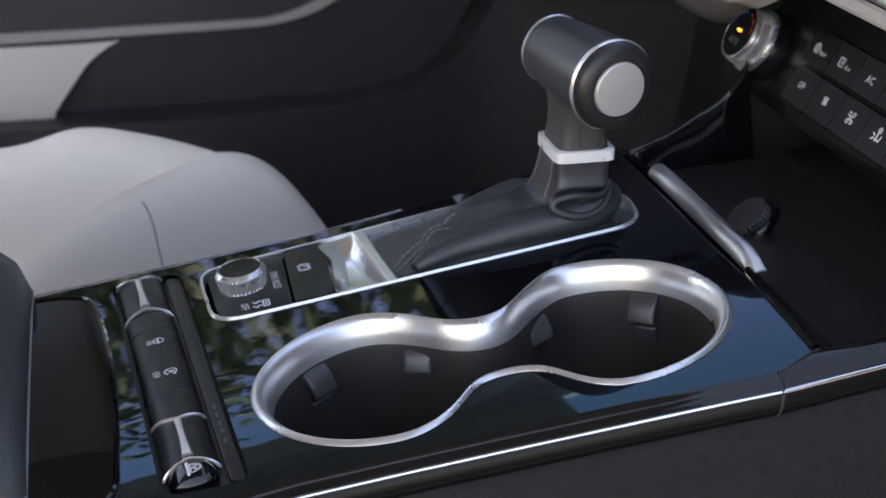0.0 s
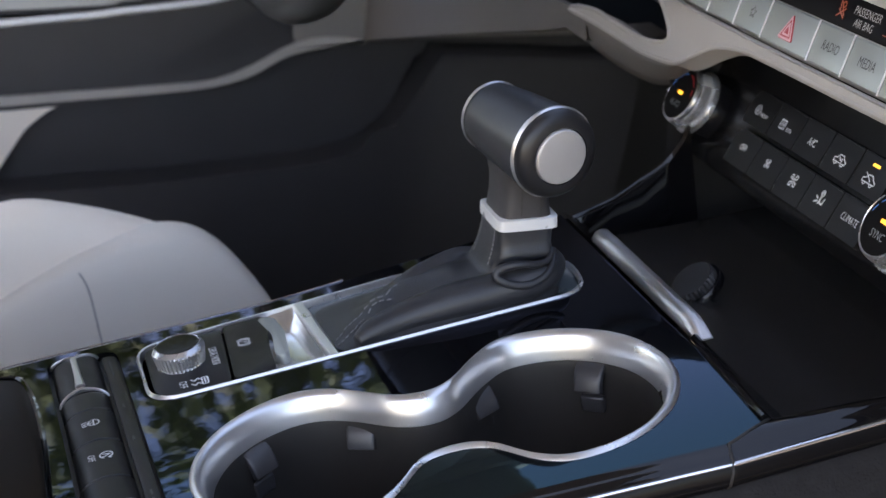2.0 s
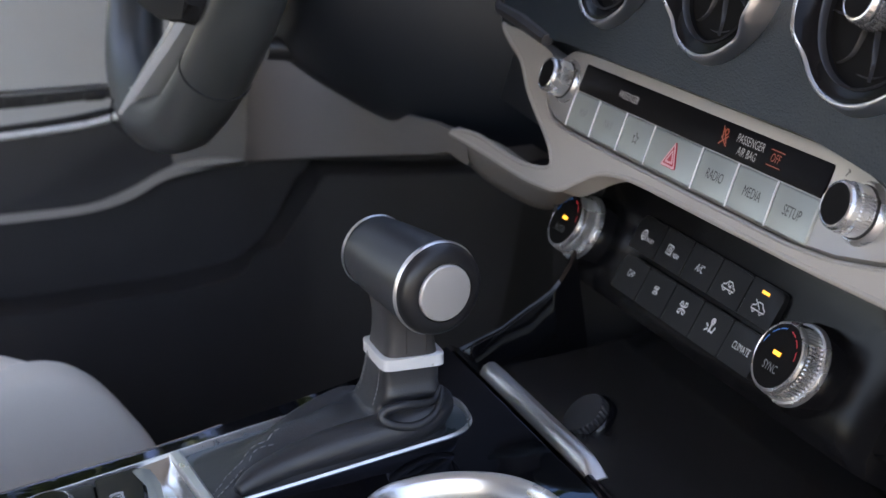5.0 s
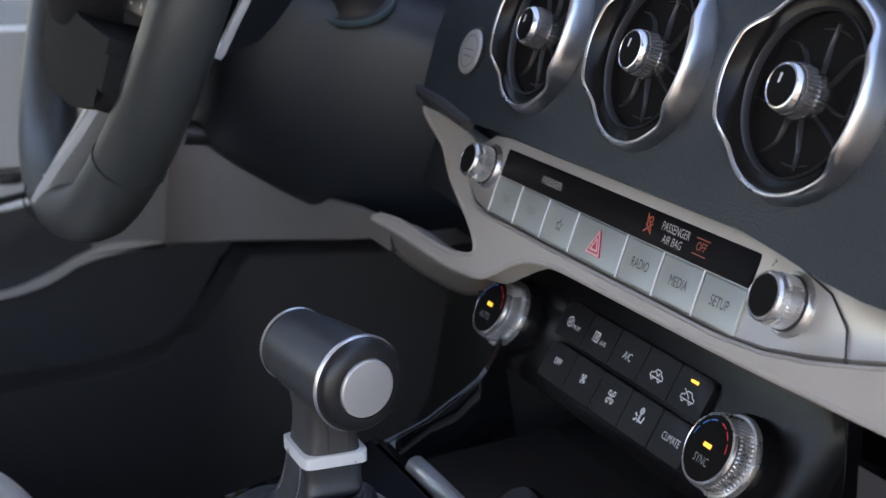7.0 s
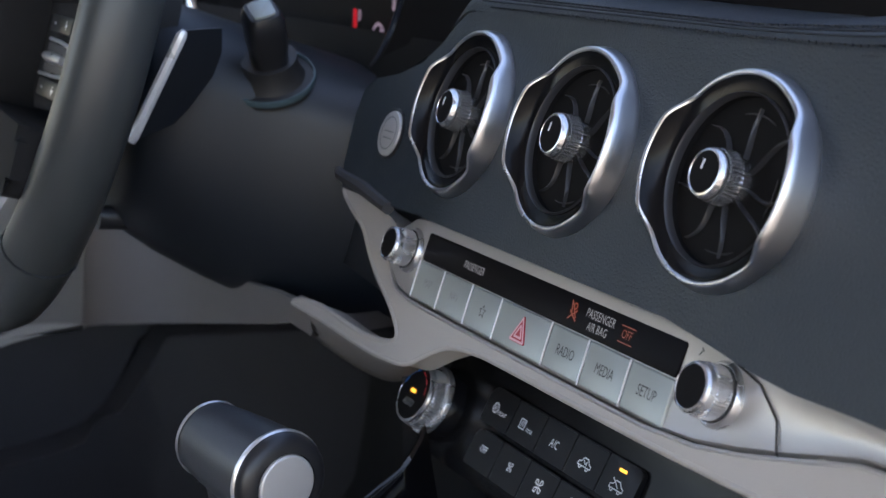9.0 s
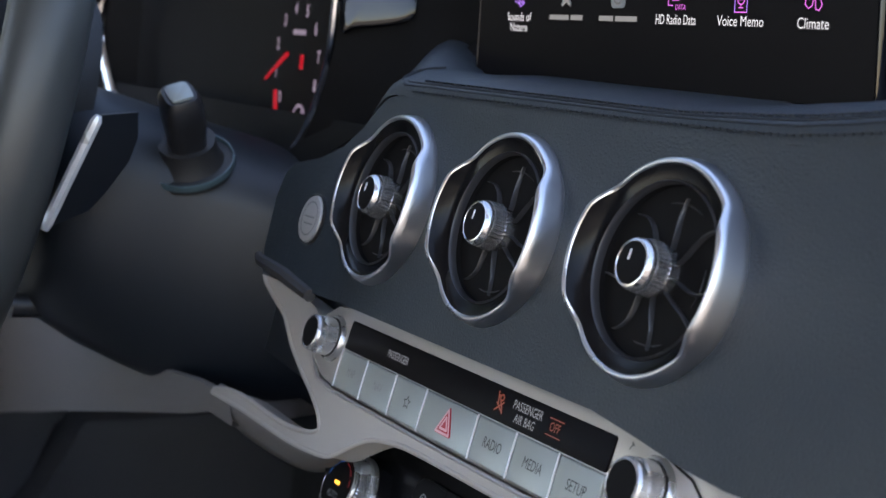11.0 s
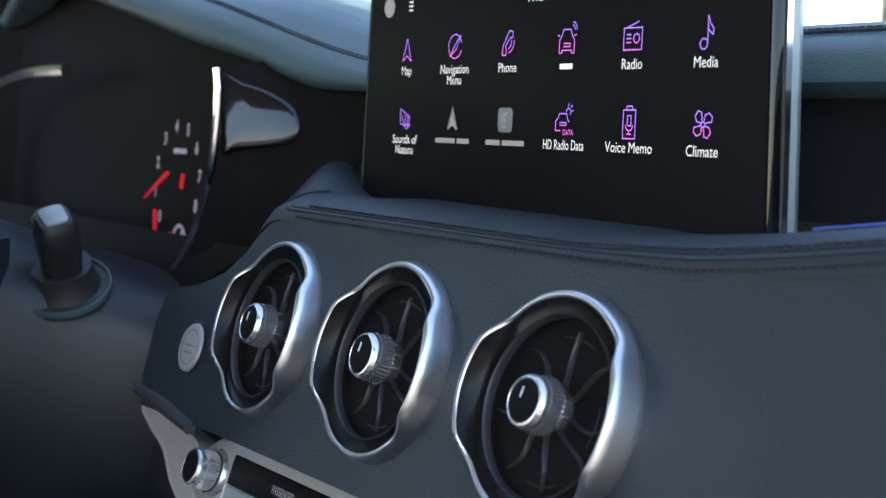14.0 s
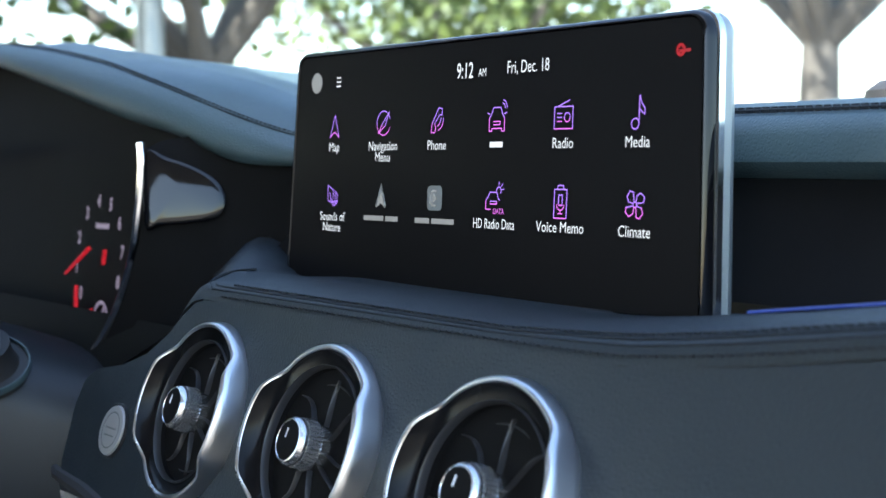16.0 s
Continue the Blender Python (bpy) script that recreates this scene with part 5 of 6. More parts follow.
# beige trims below and beside the strip
recess = [(-0.196, 0.1985), (-0.1915, 0.1957), (-0.176, 0.1905), (-0.1578, 0.1849), (-0.1403, 0.1748), (-0.1209, 0.1667), (-0.1074, 0.1616), (-0.0962, 0.1566), (-0.0896, 0.1522), (-0.0890, 0.1490), (-0.0974, 0.1462), (-0.1174, 0.1440), (-0.1378, 0.1437), (-0.161, 0.1444), (-0.1781, 0.1444), (-0.1973, 0.1426), (-0.2100, 0.1400)]
under = [(-0.2110, 0.1384), (-0.1960, 0.1386), (-0.1736, 0.1391), (-0.150, 0.1390), (-0.129, 0.1388), (-0.108, 0.1390), (-0.0897, 0.1402), (-0.0760, 0.1417), (-0.0680, 0.1442), (-0.0585, 0.1492), (-0.0500, 0.1535), (-0.0390, 0.1575), (-0.020, 0.1602), (0.0, 0.1610), (0.06, 0.1615), (0.12, 0.1622), (0.185, 0.1640), (0.26, 0.166), (0.40, 0.167), (0.70, 0.166)]
over = [(0.70, 0.1912), (0.40, 0.1908), (0.30, 0.1898), (0.20, 0.1834), (0.172, 0.1764), (0.150, 0.1714), (0.128, 0.1678), (0.10, 0.1660), (0.0, 0.1656), (-0.05, 0.1657), (-0.09, 0.1661), (-0.106, 0.1680), (-0.1165, 0.1740), (-0.121, 0.1810), (-0.1215, 0.1880), (-0.1275, 0.1935), (-0.145, 0.1960), (-0.175, 0.1985)]
flow = []
for run in (recess, under, over):
    flow += [(p.x, sv(p.y)) for p in spline([(x, z, 0) for x, z in run], 3)]
part("beige_trim", plate(flow, (), 0.0010, 0.013), beige, dash, "beige padded trim below the controls, curving round the column recess", SM)
roll = (((-0.2176, -0.109, 0.1375), (-0.1957, -0.1086, 0.1385), (-0.1737, -0.1083, 0.1392), (-0.1502, -0.1084, 0.1389), (-0.1288, -0.1085, 0.1387), (-0.108, -0.1084, 0.1389), (-0.0899, -0.108, 0.14), (-0.0768, -0.1074, 0.1414), (-0.068, -0.1064, 0.144), (-0.06, -0.1046, 0.1485)),
        ((-0.2318, -0.104, 0.1254), (-0.2144, -0.102, 0.1229), (-0.1951, -0.1, 0.1188), (-0.1761, -0.098, 0.1168), (-0.1612, -0.095, 0.1149), (-0.1433, -0.092, 0.1145), (-0.1337, -0.088, 0.1146), (-0.1284, -0.083, 0.1165), (-0.1204, -0.08, 0.1218), (-0.1135, -0.078, 0.1292)))
rows_ = []
for a_, b_ in zip(*[[Vector(p) for p in r] for r in roll]):
    rows_.append([a_ + Vector((0, 0.006, 0.003)), a_, a_.lerp(b_, 0.3) + Vector((0.0, -0.0020, 0.001)), a_.lerp(b_, 0.7) + Vector((0, -0.0012, 0)), b_, b_ + Vector((-0.004, 0.012, 0.004))])
part("trim_underside", sheet([list(c) for c in zip(*[spline([r[j] for r in rows_], 3) for j in range(6)])]), beige_half_shade, dash, "beige trim rolling under, shade put into its colour", smooth=180)
for run in (recess, under):
    part("trim_lip", tube([(p.x, sv(p.y), 0.0004) for p in spline([(x, z, 0) for x, z in run], 3)], 0.0013, 8), beige, dash, "rounded beige lip", SM)
BM = facing(-0.0985, 0.19, 0.354)
bz = lambda z: (z - 0.19) * VN
part("slate_edge", tube([(-0.195, bz(0.2095), -0.002), (-0.183, bz(0.2080), 0.0012), (-0.150, bz(0.2060), 0.0022), (-0.118, bz(0.2020), 0.0018)], [0.002, 0.003, 0.0036, 0.003], 8), soft_black, dash, "dark trim edge", BM)

# ---- climate controls ----
PM = facing(-0.08, 0.105, 0.56) @ at(0, 0, -0.0043)
PN = math.sqrt(1 + 0.56 ** 2)
def pv(z):
    return (z - 0.105) * PN


climate = thing("climate_panel", "gloss black climate control panel with two metal dials", "control panel", PM)
shell = []
for x, top, dep in ((-0.128, 0.128, -0.006), (-0.124, 0.137, -0.001), (-0.112, 0.1435, 0.001), (-0.09, 0.147, 0.002), (-0.05, 0.1500, 0.002), (0.0, 0.1545, 0.002), (0.090, 0.1545, 0.002), (0.108, 0.1530, 0.001), (0.120, 0.1470, 0.0), (0.127, 0.137, -0.003), (0.130, 0.122, -0.010), (0.131, 0.110, -0.030)):
    shell.append([(x, pv(top) + 0.002, 0.006 + dep - 0.006), (x, pv(top), 0.006 + dep), (x, pv(top) - 0.006, 0.0035 + dep), (x, pv(0.130), 0.0 + dep), (x, pv(0.105), -0.001 + dep), (x, pv(0.0955), -0.002 + dep), (x, pv(0.090), -0.006 + dep), (x, pv(0.087), -0.03 + dep)])
part("shell", sheet(shell), panel_black, climate, "gloss black shell")
dx = 0.0245


def key_row(x0, z0, z1, lean, pitch=dx):
    out = []
    for i in range(5):
        a, b_ = x0 + pitch * i + 0.0003, x0 + pitch * (i + 1) - 0.0003
        r = [0.0006] * 4
        o = [(a, pv(z0)), (b_, pv(z0)), (b_, pv(z1)), (a, pv(z1))]
        if i == 0:
            r[3] = 0.004
        if i == 4:
            r[2] = 0.003
        out.append(part("key", prism(rounded(o, r, 4), -0.002, 0.0042, 0.0008, 3), key_black, climate, "black climate key"))
    return out


up = key_row(-0.0680, 0.1142, 0.1288, 0)
lo = key_row(-0.0655, 0.0968, 0.1118, 0)
KW = 0.0044
U = lambda i: -0.0680 + dx * (i + 0.5)
L = lambda i: -0.0655 + dx * (i + 0.5)
part("defrost_symbol", strokes([arc(-0.003, 0.0, 0.0022), [(-0.0042, -0.001), (-0.0034, 0.0012)], [(-0.003, -0.0012), (-0.0022, 0.001)]], 0.0005), ink_white, up[0], "", at(U(0), pv(0.1212), KW))
lettering("FRONT", 0.0026, ink_white, up[0], at(U(0) + 0.0036, pv(0.1200), KW))
part("defrost_symbol", strokes([[(-0.0052, -0.002), (-0.0010, -0.002), (-0.0010, 0.002), (-0.0052, 0.002), (-0.0052, -0.002)], [(-0.0040, -0.0010), (-0.0034, 0.0012)], [(-0.0026, -0.0010), (-0.002, 0.0012)]], 0.0005), ink_white, up[1], "", at(U(1), pv(0.1212), KW))
lettering("REAR", 0.0026, ink_white, up[1], at(U(1) + 0.0036, pv(0.1200), KW))
lettering("A/C", 0.0050, ink_white, up[2], at(U(2), pv(0.1208), KW), sx=0.8)


def car_symbol(inner):
    body = [(-0.0046, -0.0012), (-0.0044, 0.0002), (-0.0026, 0.0006), (-0.0014, 0.0022), (0.0014, 0.0022), (0.0030, 0.0006), (0.0046, 0.0), (0.0046, -0.0012), (-0.0046, -0.0012)]
    return [body, arc(-0.0026, -0.0014, 0.0009, 180, 360, 8), arc(0.0026, -0.0014, 0.0009, 180, 360, 8), inner]


part("car_symbol", strokes(car_symbol([(-0.0012, 0.0012), (0.0004, -0.0002), (0.0012, 0.001), (0.0014, -0.0004)]), 0.0005), ink_white, up[3], "", at(U(3), pv(0.1206), KW))
part("car_symbol", strokes(car_symbol([(-0.0038, 0.0026), (-0.0006, 0.0008), (0.001, -0.0004)]), 0.0005), ink_white, up[4], "", at(U(4), pv(0.1196), KW))
part("lamp", block(0.0050, 0.0012, 0.0002, 0), glow_amber, up[4], "lit amber lamp", at(U(4) - 0.0002, pv(0.1254), KW - 0.0001))
lettering("OFF", 0.0044, ink_white, lo[0], at(L(0), pv(0.1050), KW), sx=0.8)


def fan(s):
    out = []
    for q in range(4):
        a = 90 * q + 20
        c, n_ = math.cos(radians(a)), math.sin(radians(a))
        out.append([(s * (x * c - y * n_), s * (x * n_ + y * c)) for x, y in ((0.15, 0.1), (0.9, 0.15), (1.0, 0.55), (0.6, 0.75), (0.15, 0.1))])
    return out


part("fan_symbol", strokes(fan(0.0020), 0.0005), ink_white, lo[1], "", at(L(1), pv(0.1050), KW))
part("fan_symbol", strokes(fan(0.0030), 0.0006), ink_white, lo[2], "", at(L(2), pv(0.1050), KW))
part("mode_symbol", strokes([arc(0, 0.0024, 0.0011), [(-0.0006, 0.002), (0.0006, 0.0028)], [(0, 0.001), (0.0002, -0.0018), (0.0024, -0.002), (0.003, 0.0004)], [(-0.0036, 0.0004), (-0.0020, -0.0004)], [(-0.0034, -0.0024), (-0.0016, -0.0014)], [(-0.0002, 0.0006), (-0.0004, -0.0024)]], 0.0009), ink_white, lo[3], "", at(L(3), pv(0.1050), KW))
lettering("CLIMATE", 0.0044, ink_white, lo[4], at(L(4) + 0.0002, pv(0.1042), KW), sx=0.74)


def temperature_dial(x, word):
    r, h = 0.0150, 0.0205
    v = 0.0062
    part("dial_seat", lathe([(0.0184, -0.002), (0.0180, 0.0055), (0.0168, 0.0076), (0.0158, 0.0074)], 64), panel_black, climate, "", at(x, v))
    part("dial_base", lathe([(0.0164, 0.0066), (0.0165, 0.0090), (0.0160, 0.0100), (0.0150, 0.0102)], 64), dial_silver, climate, "satin silver dial base", at(x, v))
    d = part("dial", lathe([(0.0150, 0.0098), (0.0150, 0.0104), (0.0149, 0.0108), (0.0147, 0.0156), (0.0141, 0.0164), (0.0142, 0.0174), (0.0138, 0.0186), (0.0131, 0.0190), (0.0128, 0.0187)], 432, (2, 3, 54, 0.0006)), dial_silver, climate, "fluted satin metal temperature dial", at(x, v), smooth=22)
    part("cap", lathe([(0.0129, 0.0184), (0.0127, 0.0188), (0.008, 0.0190), (0.0001, 0.0191)], 48), cluster_black, d, "black dial cap")
    part("lamp", block(0.0046, 0.0016, 0.0002, 0), glow_amber, d, "lit amber lamp", at(0, 0.0008, 0.0192))
    lettering(word, 0.0046, ink_dim, d, at(0, -0.0050, 0.01925), sx=0.78)
    for a0 in (168, 140, 116):
        part("cold_mark", strokes([arc(0, 0, 0.0106, a0, a0 - 18, 4)], 0.0005), ring_blue, d, "", at(0, 0, 0.0192))
    for a0 in (80, 54, 26):
        part("hot_mark", strokes([arc(0, 0, 0.0106, a0, a0 - 18, 4)], 0.0005), ring_red, d, "", at(0, 0, 0.0192))


temperature_dial(-0.1058, "AUTO")
temperature_dial(0.0850, "SYNC")
part("under_panel", sheet([[(x, y, z) for x in (-0.13, 0.0, 0.16)] for y, z in ((-0.075, 0.094), (-0.04, 0.09), (0.05, 0.085))]), deep_black, dash)
part("inner_wall", sheet([[(-0.118, y, z) for y in (-0.09, -0.02, 0.10)] for z in (0.17, 0.1, 0.0, -0.42)]), deep_black, dash)
part("inner_wall", sheet([[(0.172, y, z) for y in (-0.075, -0.02, 0.10)] for z in (0.15, 0.1, 0.0, -0.42)]), deep_black, dash)
part("tray_back", sheet([[(x, 0.045, z) for x in (-0.12, 0.0, 0.175)] for z in (0.12, 0.0, -0.42)]), deep_black, dash)
part("glovebox", sheet([[(x, y, z) for x in (0.172, 0.3, 0.70)] for y, z in ((-0.092, 0.145), (-0.09, 0.08), (-0.06, 0.0), (0.02, -0.06), (0.1, -0.08))]), soft_black, dash, "dark glovebox lid")


# ---- touch screen ----
TM = facing(-0.0012, 0.30, 0.05)
SH = 0.0968
screen = thing("touch_screen", "wide dark touch screen standing on the dashboard", "screen", TM)
so = lambda d: rounded([(-0.1348 + d, -0.0045 + d), (0.1295 - d, -0.0045 + d), (0.1262 - d, SH - d), (-0.1300 + d, SH - d)], [0.002, 0.002, 0.0075 - d, 0.0065 - d], 8)
part("glass", prism(so(0.0022), -0.002, 0.0002, 0.0002, 1), glass_black, screen, "black glass")
part("bezel", sheet([[(*p, -0.004) for p in so(-0.0001)], [(*p, -0.0006) for p in so(-0.0001)], [(*p, 0.0006) for p in so(0.0008)], [(*p, 0.0008) for p in so(0.0016)], [(*p, -0.0010) for p in so(0.0024)]], True), piano, screen, "gloss black rim")
part("bright_edge", sheet([[(*p, -0.0075) for p in so(0.0002)], [(*p, -0.0070) for p in so(-0.0009)], [(*p, -0.0045) for p in so(-0.0009)], [(*p, -0.0040) for p in so(0.0002)]], True), bright, screen, "bright metal band")
part("housing", sheet([[(*p, -0.0070) for p in so(0.0)], [(*p, -0.0105) for p in so(-0.0005)], [(*p, -0.0145) for p in so(0.002)], [(*p, -0.0175) for p in so(0.010)]], True, cap=True), button_silver, screen, "silver rear housing")
part("foot", block(0.18, 0.02, 0.02, 0.004, at(0, -0.012, -0.016)), deep_black, screen)
ICON = [(k - 2.5) * 0.0385 for k in range(6)]
R1, R2 = 0.0636, 0.0340
G = 0.0005


def icon(lines, x, v, width=0.00044, mat=None, split=True):
    """A line symbol, violet above and magenta below, on the glass."""
    if mat or not split:
        part("icon", strokes(lines, width), mat or glow_violet, screen, "", at(x, v, G))
        return
    hi, lo_ = [], []
    for pts in lines:
        for p, q in zip(pts, pts[1:]):
            (hi if (p[1] + q[1]) / 2 > -0.0008 else lo_).append([p, q])
    if hi:
        part("icon", strokes(hi, width), glow_violet, screen, "violet line icon", at(x, v, G))
    if lo_:
        part("icon", strokes(lo_, width), glow_magenta, screen, "magenta line icon", at(x, v, G))


def caption(text, x, v, mat=glow_white, size=0.0055, sx=0.93):
    for i, line in enumerate(text.split("|")):
        lettering(line, size, mat, screen, at(x, v - i * 0.0046, G), name="caption", sx=sx)


def bars(x, v, widths, mat):
    """A caption that is only shown as plain bars."""
    total = sum(widths) + 0.0016 * (len(widths) - 1)
    a = x - total / 2
    for w in widths:
        part("caption_bar", block(w, 0.0021, 0.00008), mat, screen, "", at(a + w / 2, v, G - 0.00005))
        a += w + 0.0016


icon([[(0, 0.0050), (0.0036, -0.0046), (0, -0.0022), (-0.0036, -0.0046), (0, 0.0050)]], ICON[0], R1)
icon([arc(0, 0, 0.0050, 20, 340, 24), [(0.004, 0.0045), (0.0006, 0.0012), (-0.0012, -0.0008), (-0.0038, -0.0042), (0.0010, -0.0012), (0.0040, 0.0045)]], ICON[1], R1 + 0.0008)
icon([[(0.0030, 0.0046), (0.0008, 0.0050), (-0.0034, -0.0010), (-0.0040, -0.0046), (-0.0014, -0.0048), (-0.0010, -0.0026), (-0.0018, -0.0012), (0.0014, 0.0022), (0.0032, 0.0022), (0.0030, 0.0046)], arc(-0.001, 0.001, 0.0052, -70, 0, 8), arc(-0.001, 0.001, 0.0034, -70, 0, 8)], ICON[2], R1 + 0.0010)
icon([[(-0.0046, -0.0046), (-0.0046, 0.0004), (-0.0034, 0.0016), (-0.0022, 0.0042), (0.0022, 0.0042), (0.0034, 0.0016), (0.0046, 0.0004), (0.0046, -0.0046), (0.0030, -0.0046), (0.0030, -0.0036), (-0.0030, -0.0036), (-0.0030, -0.0046), (-0.0046, -0.0046)], [(-0.002, -0.0010), (0.002, -0.0010), (0.002, -0.0022), (-0.002, -0.0022)],
      [(-0.0058, 0.0022), (-0.0044, 0.0018)], [(0.0058, 0.0022), (0.0044, 0.0018)], arc(0.003, 0.0040, 0.0030, 0, 80, 6), arc(0.003, 0.0040, 0.0018, 0, 80, 5)], ICON[3], R1 + 0.0008)
icon([[(-0.0050, -0.0044), (0.0050, -0.0044), (0.0050, 0.0034), (-0.0050, 0.0034), (-0.0050, -0.0044)], [(-0.0030, 0.0036), (0.0030, 0.0056)], arc(0.0020, -0.0004, 0.0016), [(-0.0034, 0.0010), (-0.0010, 0.0010)], [(-0.0034, -0.0004), (-0.0010, -0.0004)], [(-0.0034, -0.0018), (-0.0010, -0.0018)]], ICON[4], R1 + 0.0008)
icon([arc(-0.0014, -0.0036, 0.0018), [(0.0004, -0.0036), (0.0004, 0.0058)], [(0.0004, 0.0058), (0.0016, 0.0030), (0.0032, 0.0014), (0.0030, -0.0006), (0.0016, 0.0004), (0.0006, 0.0012)]], ICON[5], R1 + 0.0010, mat=glow_violet)
icon([[(-0.0040, 0.0042), (-0.0038, -0.0024), (0.0, -0.0034), (0.0008, 0.0020), (-0.0040, 0.0042)], [(-0.0026, 0.001), (-0.0006, -0.0034)], arc(0.0012, -0.0036, 0.0010), [(0.0022, -0.0036), (0.0022, 0.0016), (0.0040, 0.0002), (0.0036, -0.0014)], arc(0.0034, -0.003, 0.0007)], ICON[0], R2, mat=glow_violet)
part("icon", prism([(0, 0.0056), (0.0040, -0.0040), (0.0, -0.0014), (-0.0040, -0.0040)], 0, 0.0001), ink_dim, screen, "grey arrow icon", at(ICON[1], R2, G))
part("icon", prism([(0, 0.0026), (0.0034, -0.0046), (0.0, -0.0026), (-0.0034, -0.0046)], 0, 0.0002), glow_grey, screen, "", at(ICON[1], R2, G))
part("icon", prism(rounded([(-0.0050, -0.0048), (0.0050, -0.0048), (0.0050, 0.0050), (-0.0050, 0.0050)], 0.002, 4), 0, 0.0001), ink_dim, screen, "grey rounded icon", at(ICON[2], R2, G))
part("icon", strokes([arc(0, 0, 0.0030, 60, 300, 14), [(-0.0008, 0.0014), (0.0014, 0.0), (-0.0008, -0.0014), (-0.0008, 0.0014)]], 0.0008), glow_grey, screen, "", at(ICON[2], R2, G + 0.0002))
icon([[(-0.0020, -0.0034), (-0.0050, -0.0034), (-0.0050, 0.0), (-0.0036, 0.0012), (-0.0026, 0.0030), (0.0016, 0.0030), (0.0024, 0.0010), (0.0034, 0.0)], [(-0.0024, -0.0004), (0.0016, -0.0004), (0.0016, -0.0014), (-0.0024, -0.0014)], arc(0.0028, 0.0036, 0.0014, -40, 180, 8), [(0.0028, 0.0058), (0.0028, 0.0068)], [(0.0048, 0.0040), (0.0058, 0.0042)], [(0.0044, 0.0054), (0.0050, 0.0062)]], ICON[3], R2)
lettering("DATA", 0.0030, glow_magenta, screen, at(ICON[3] + 0.0028, R2 - 0.0042, G))
icon([[(-0.0034, -0.0056), (0.0034, -0.0056), (0.0034, 0.0046), (-0.0034, 0.0046), (-0.0034, -0.0056)], [(-0.0018, 0.0048), (-0.0014, 0.0060), (0.0014, 0.0060), (0.0018, 0.0048)], [(-0.0010, -0.0004), (-0.0010, 0.0026), (0.0010, 0.0026), (0.0010, -0.0010), (-0.0010, -0.0010)], arc(0, -0.0008, 0.0020, 180, 360, 8), [(0, -0.0028), (0, -0.0040)], [(-0.0012, -0.0040), (0.0012, -0.0040)]], ICON[4], R2)
blades = [arc(0, 0, 0.0009)]
for q in range(4):
    c, s = math.cos(radians(90 * q + 25)), math.sin(radians(90 * q + 25))
    blades.append([(x * c - y * s, x * s + y * c) for x, y in ((0.0008, 0.0006), (0.0022, 0.0024), (0.0042, 0.0024), (0.0052, 0.0004), (0.0042, -0.0010), (0.0010, 0.0))])
icon(blades, ICON[5], R2)
caption("Map", ICON[0], R1 - 0.0090)
caption("Navigation|Menu", ICON[1], R1 - 0.0088)
caption("Phone", ICON[2], R1 - 0.0088)
bars(ICON[3], R1 - 0.0088, (0.0078,), glow_white)
caption("Radio", ICON[4], R1 - 0.0088)
caption("Media", ICON[5], R1 - 0.0088)
caption("Sounds of|Nature", ICON[0], R2 - 0.0094)
bars(ICON[1], R2 - 0.0090, (0.0150, 0.0090), glow_grey)
bars(ICON[2], R2 - 0.0090, (0.0100, 0.0150), glow_grey)
caption("HD Radio Data", ICON[3], R2 - 0.0090, sx=0.74)
caption("Voice Memo", ICON[4], R2 - 0.0090)
caption("Climate", ICON[5], R2 - 0.0092)
lettering("9:12", 0.0086, glow_white, screen, at(-0.0020, 0.0830, G), name="clock", sx=0.74, bold=0.00006)
lettering("AM", 0.0044, glow_white, screen, at(0.0092, 0.0820, G), name="clock", sx=0.8)
lettering("Fri, Dec. 18", 0.0067, glow_white, screen, at(0.0365, 0.0830, G), name="date", sx=0.78)
part("round_badge", lathe([(0.0045, 0), (0.0044, 0.0001), (0.0001, 0.0001)], 28), glow_grey, screen, "pale round badge", at(-0.1127, 0.0832, G - 0.0001))
part("menu_mark", strokes([[(-0.0016, s), (0.0016, s)] for s in (-0.0018, 0, 0.0018)], 0.0006), glow_white, screen, "", at(-0.0941, 0.0829, G))
part("corner_mark", strokes([arc(0, 0, 0.0016), [(-0.0004, -0.0004), (0.0042, -0.0002)]], 0.0010), glow_red, screen, "small red mark", at(0.1150, 0.0843, G))


# ---- driver's side ----
# instrument binnacle
# per station: across, front edge, top, face, underside, and how far the top falls away behind
HOOD = ((-0.10, 0.030, 0.372, 0.350, 0.342, 0.012, 0.024, 0.045), (-0.158, 0.016, 0.3808, 0.3545, 0.3448, 0.011, 0.022, 0.042), (-0.195, 0.0, 0.390, 0.3640, 0.3476, 0.009, 0.019, 0.038),
        (-0.226, -0.015, 0.3975, 0.3765, 0.3603, 0.006, 0.014, 0.030), (-0.265, -0.028, 0.4032, 0.3880, 0.3703, 0.003, 0.010, 0.026), (-0.316, -0.038, 0.4085, 0.3995, 0.3841, 0.0005, 0.007, 0.020),
        (-0.384, -0.045, 0.4165, 0.4110, 0.4000, 0.0, 0.003, 0.012), (-0.46, -0.045, 0.4235, 0.4190, 0.4120, 0.0, 0.0, 0.006), (-0.55, -0.03, 0.425, 0.420, 0.412, 0.0, 0.0, 0.004), (-0.70, 0.0, 0.415, 0.405, 0.39, 0.0, 0.0, 0.004))
hood = []
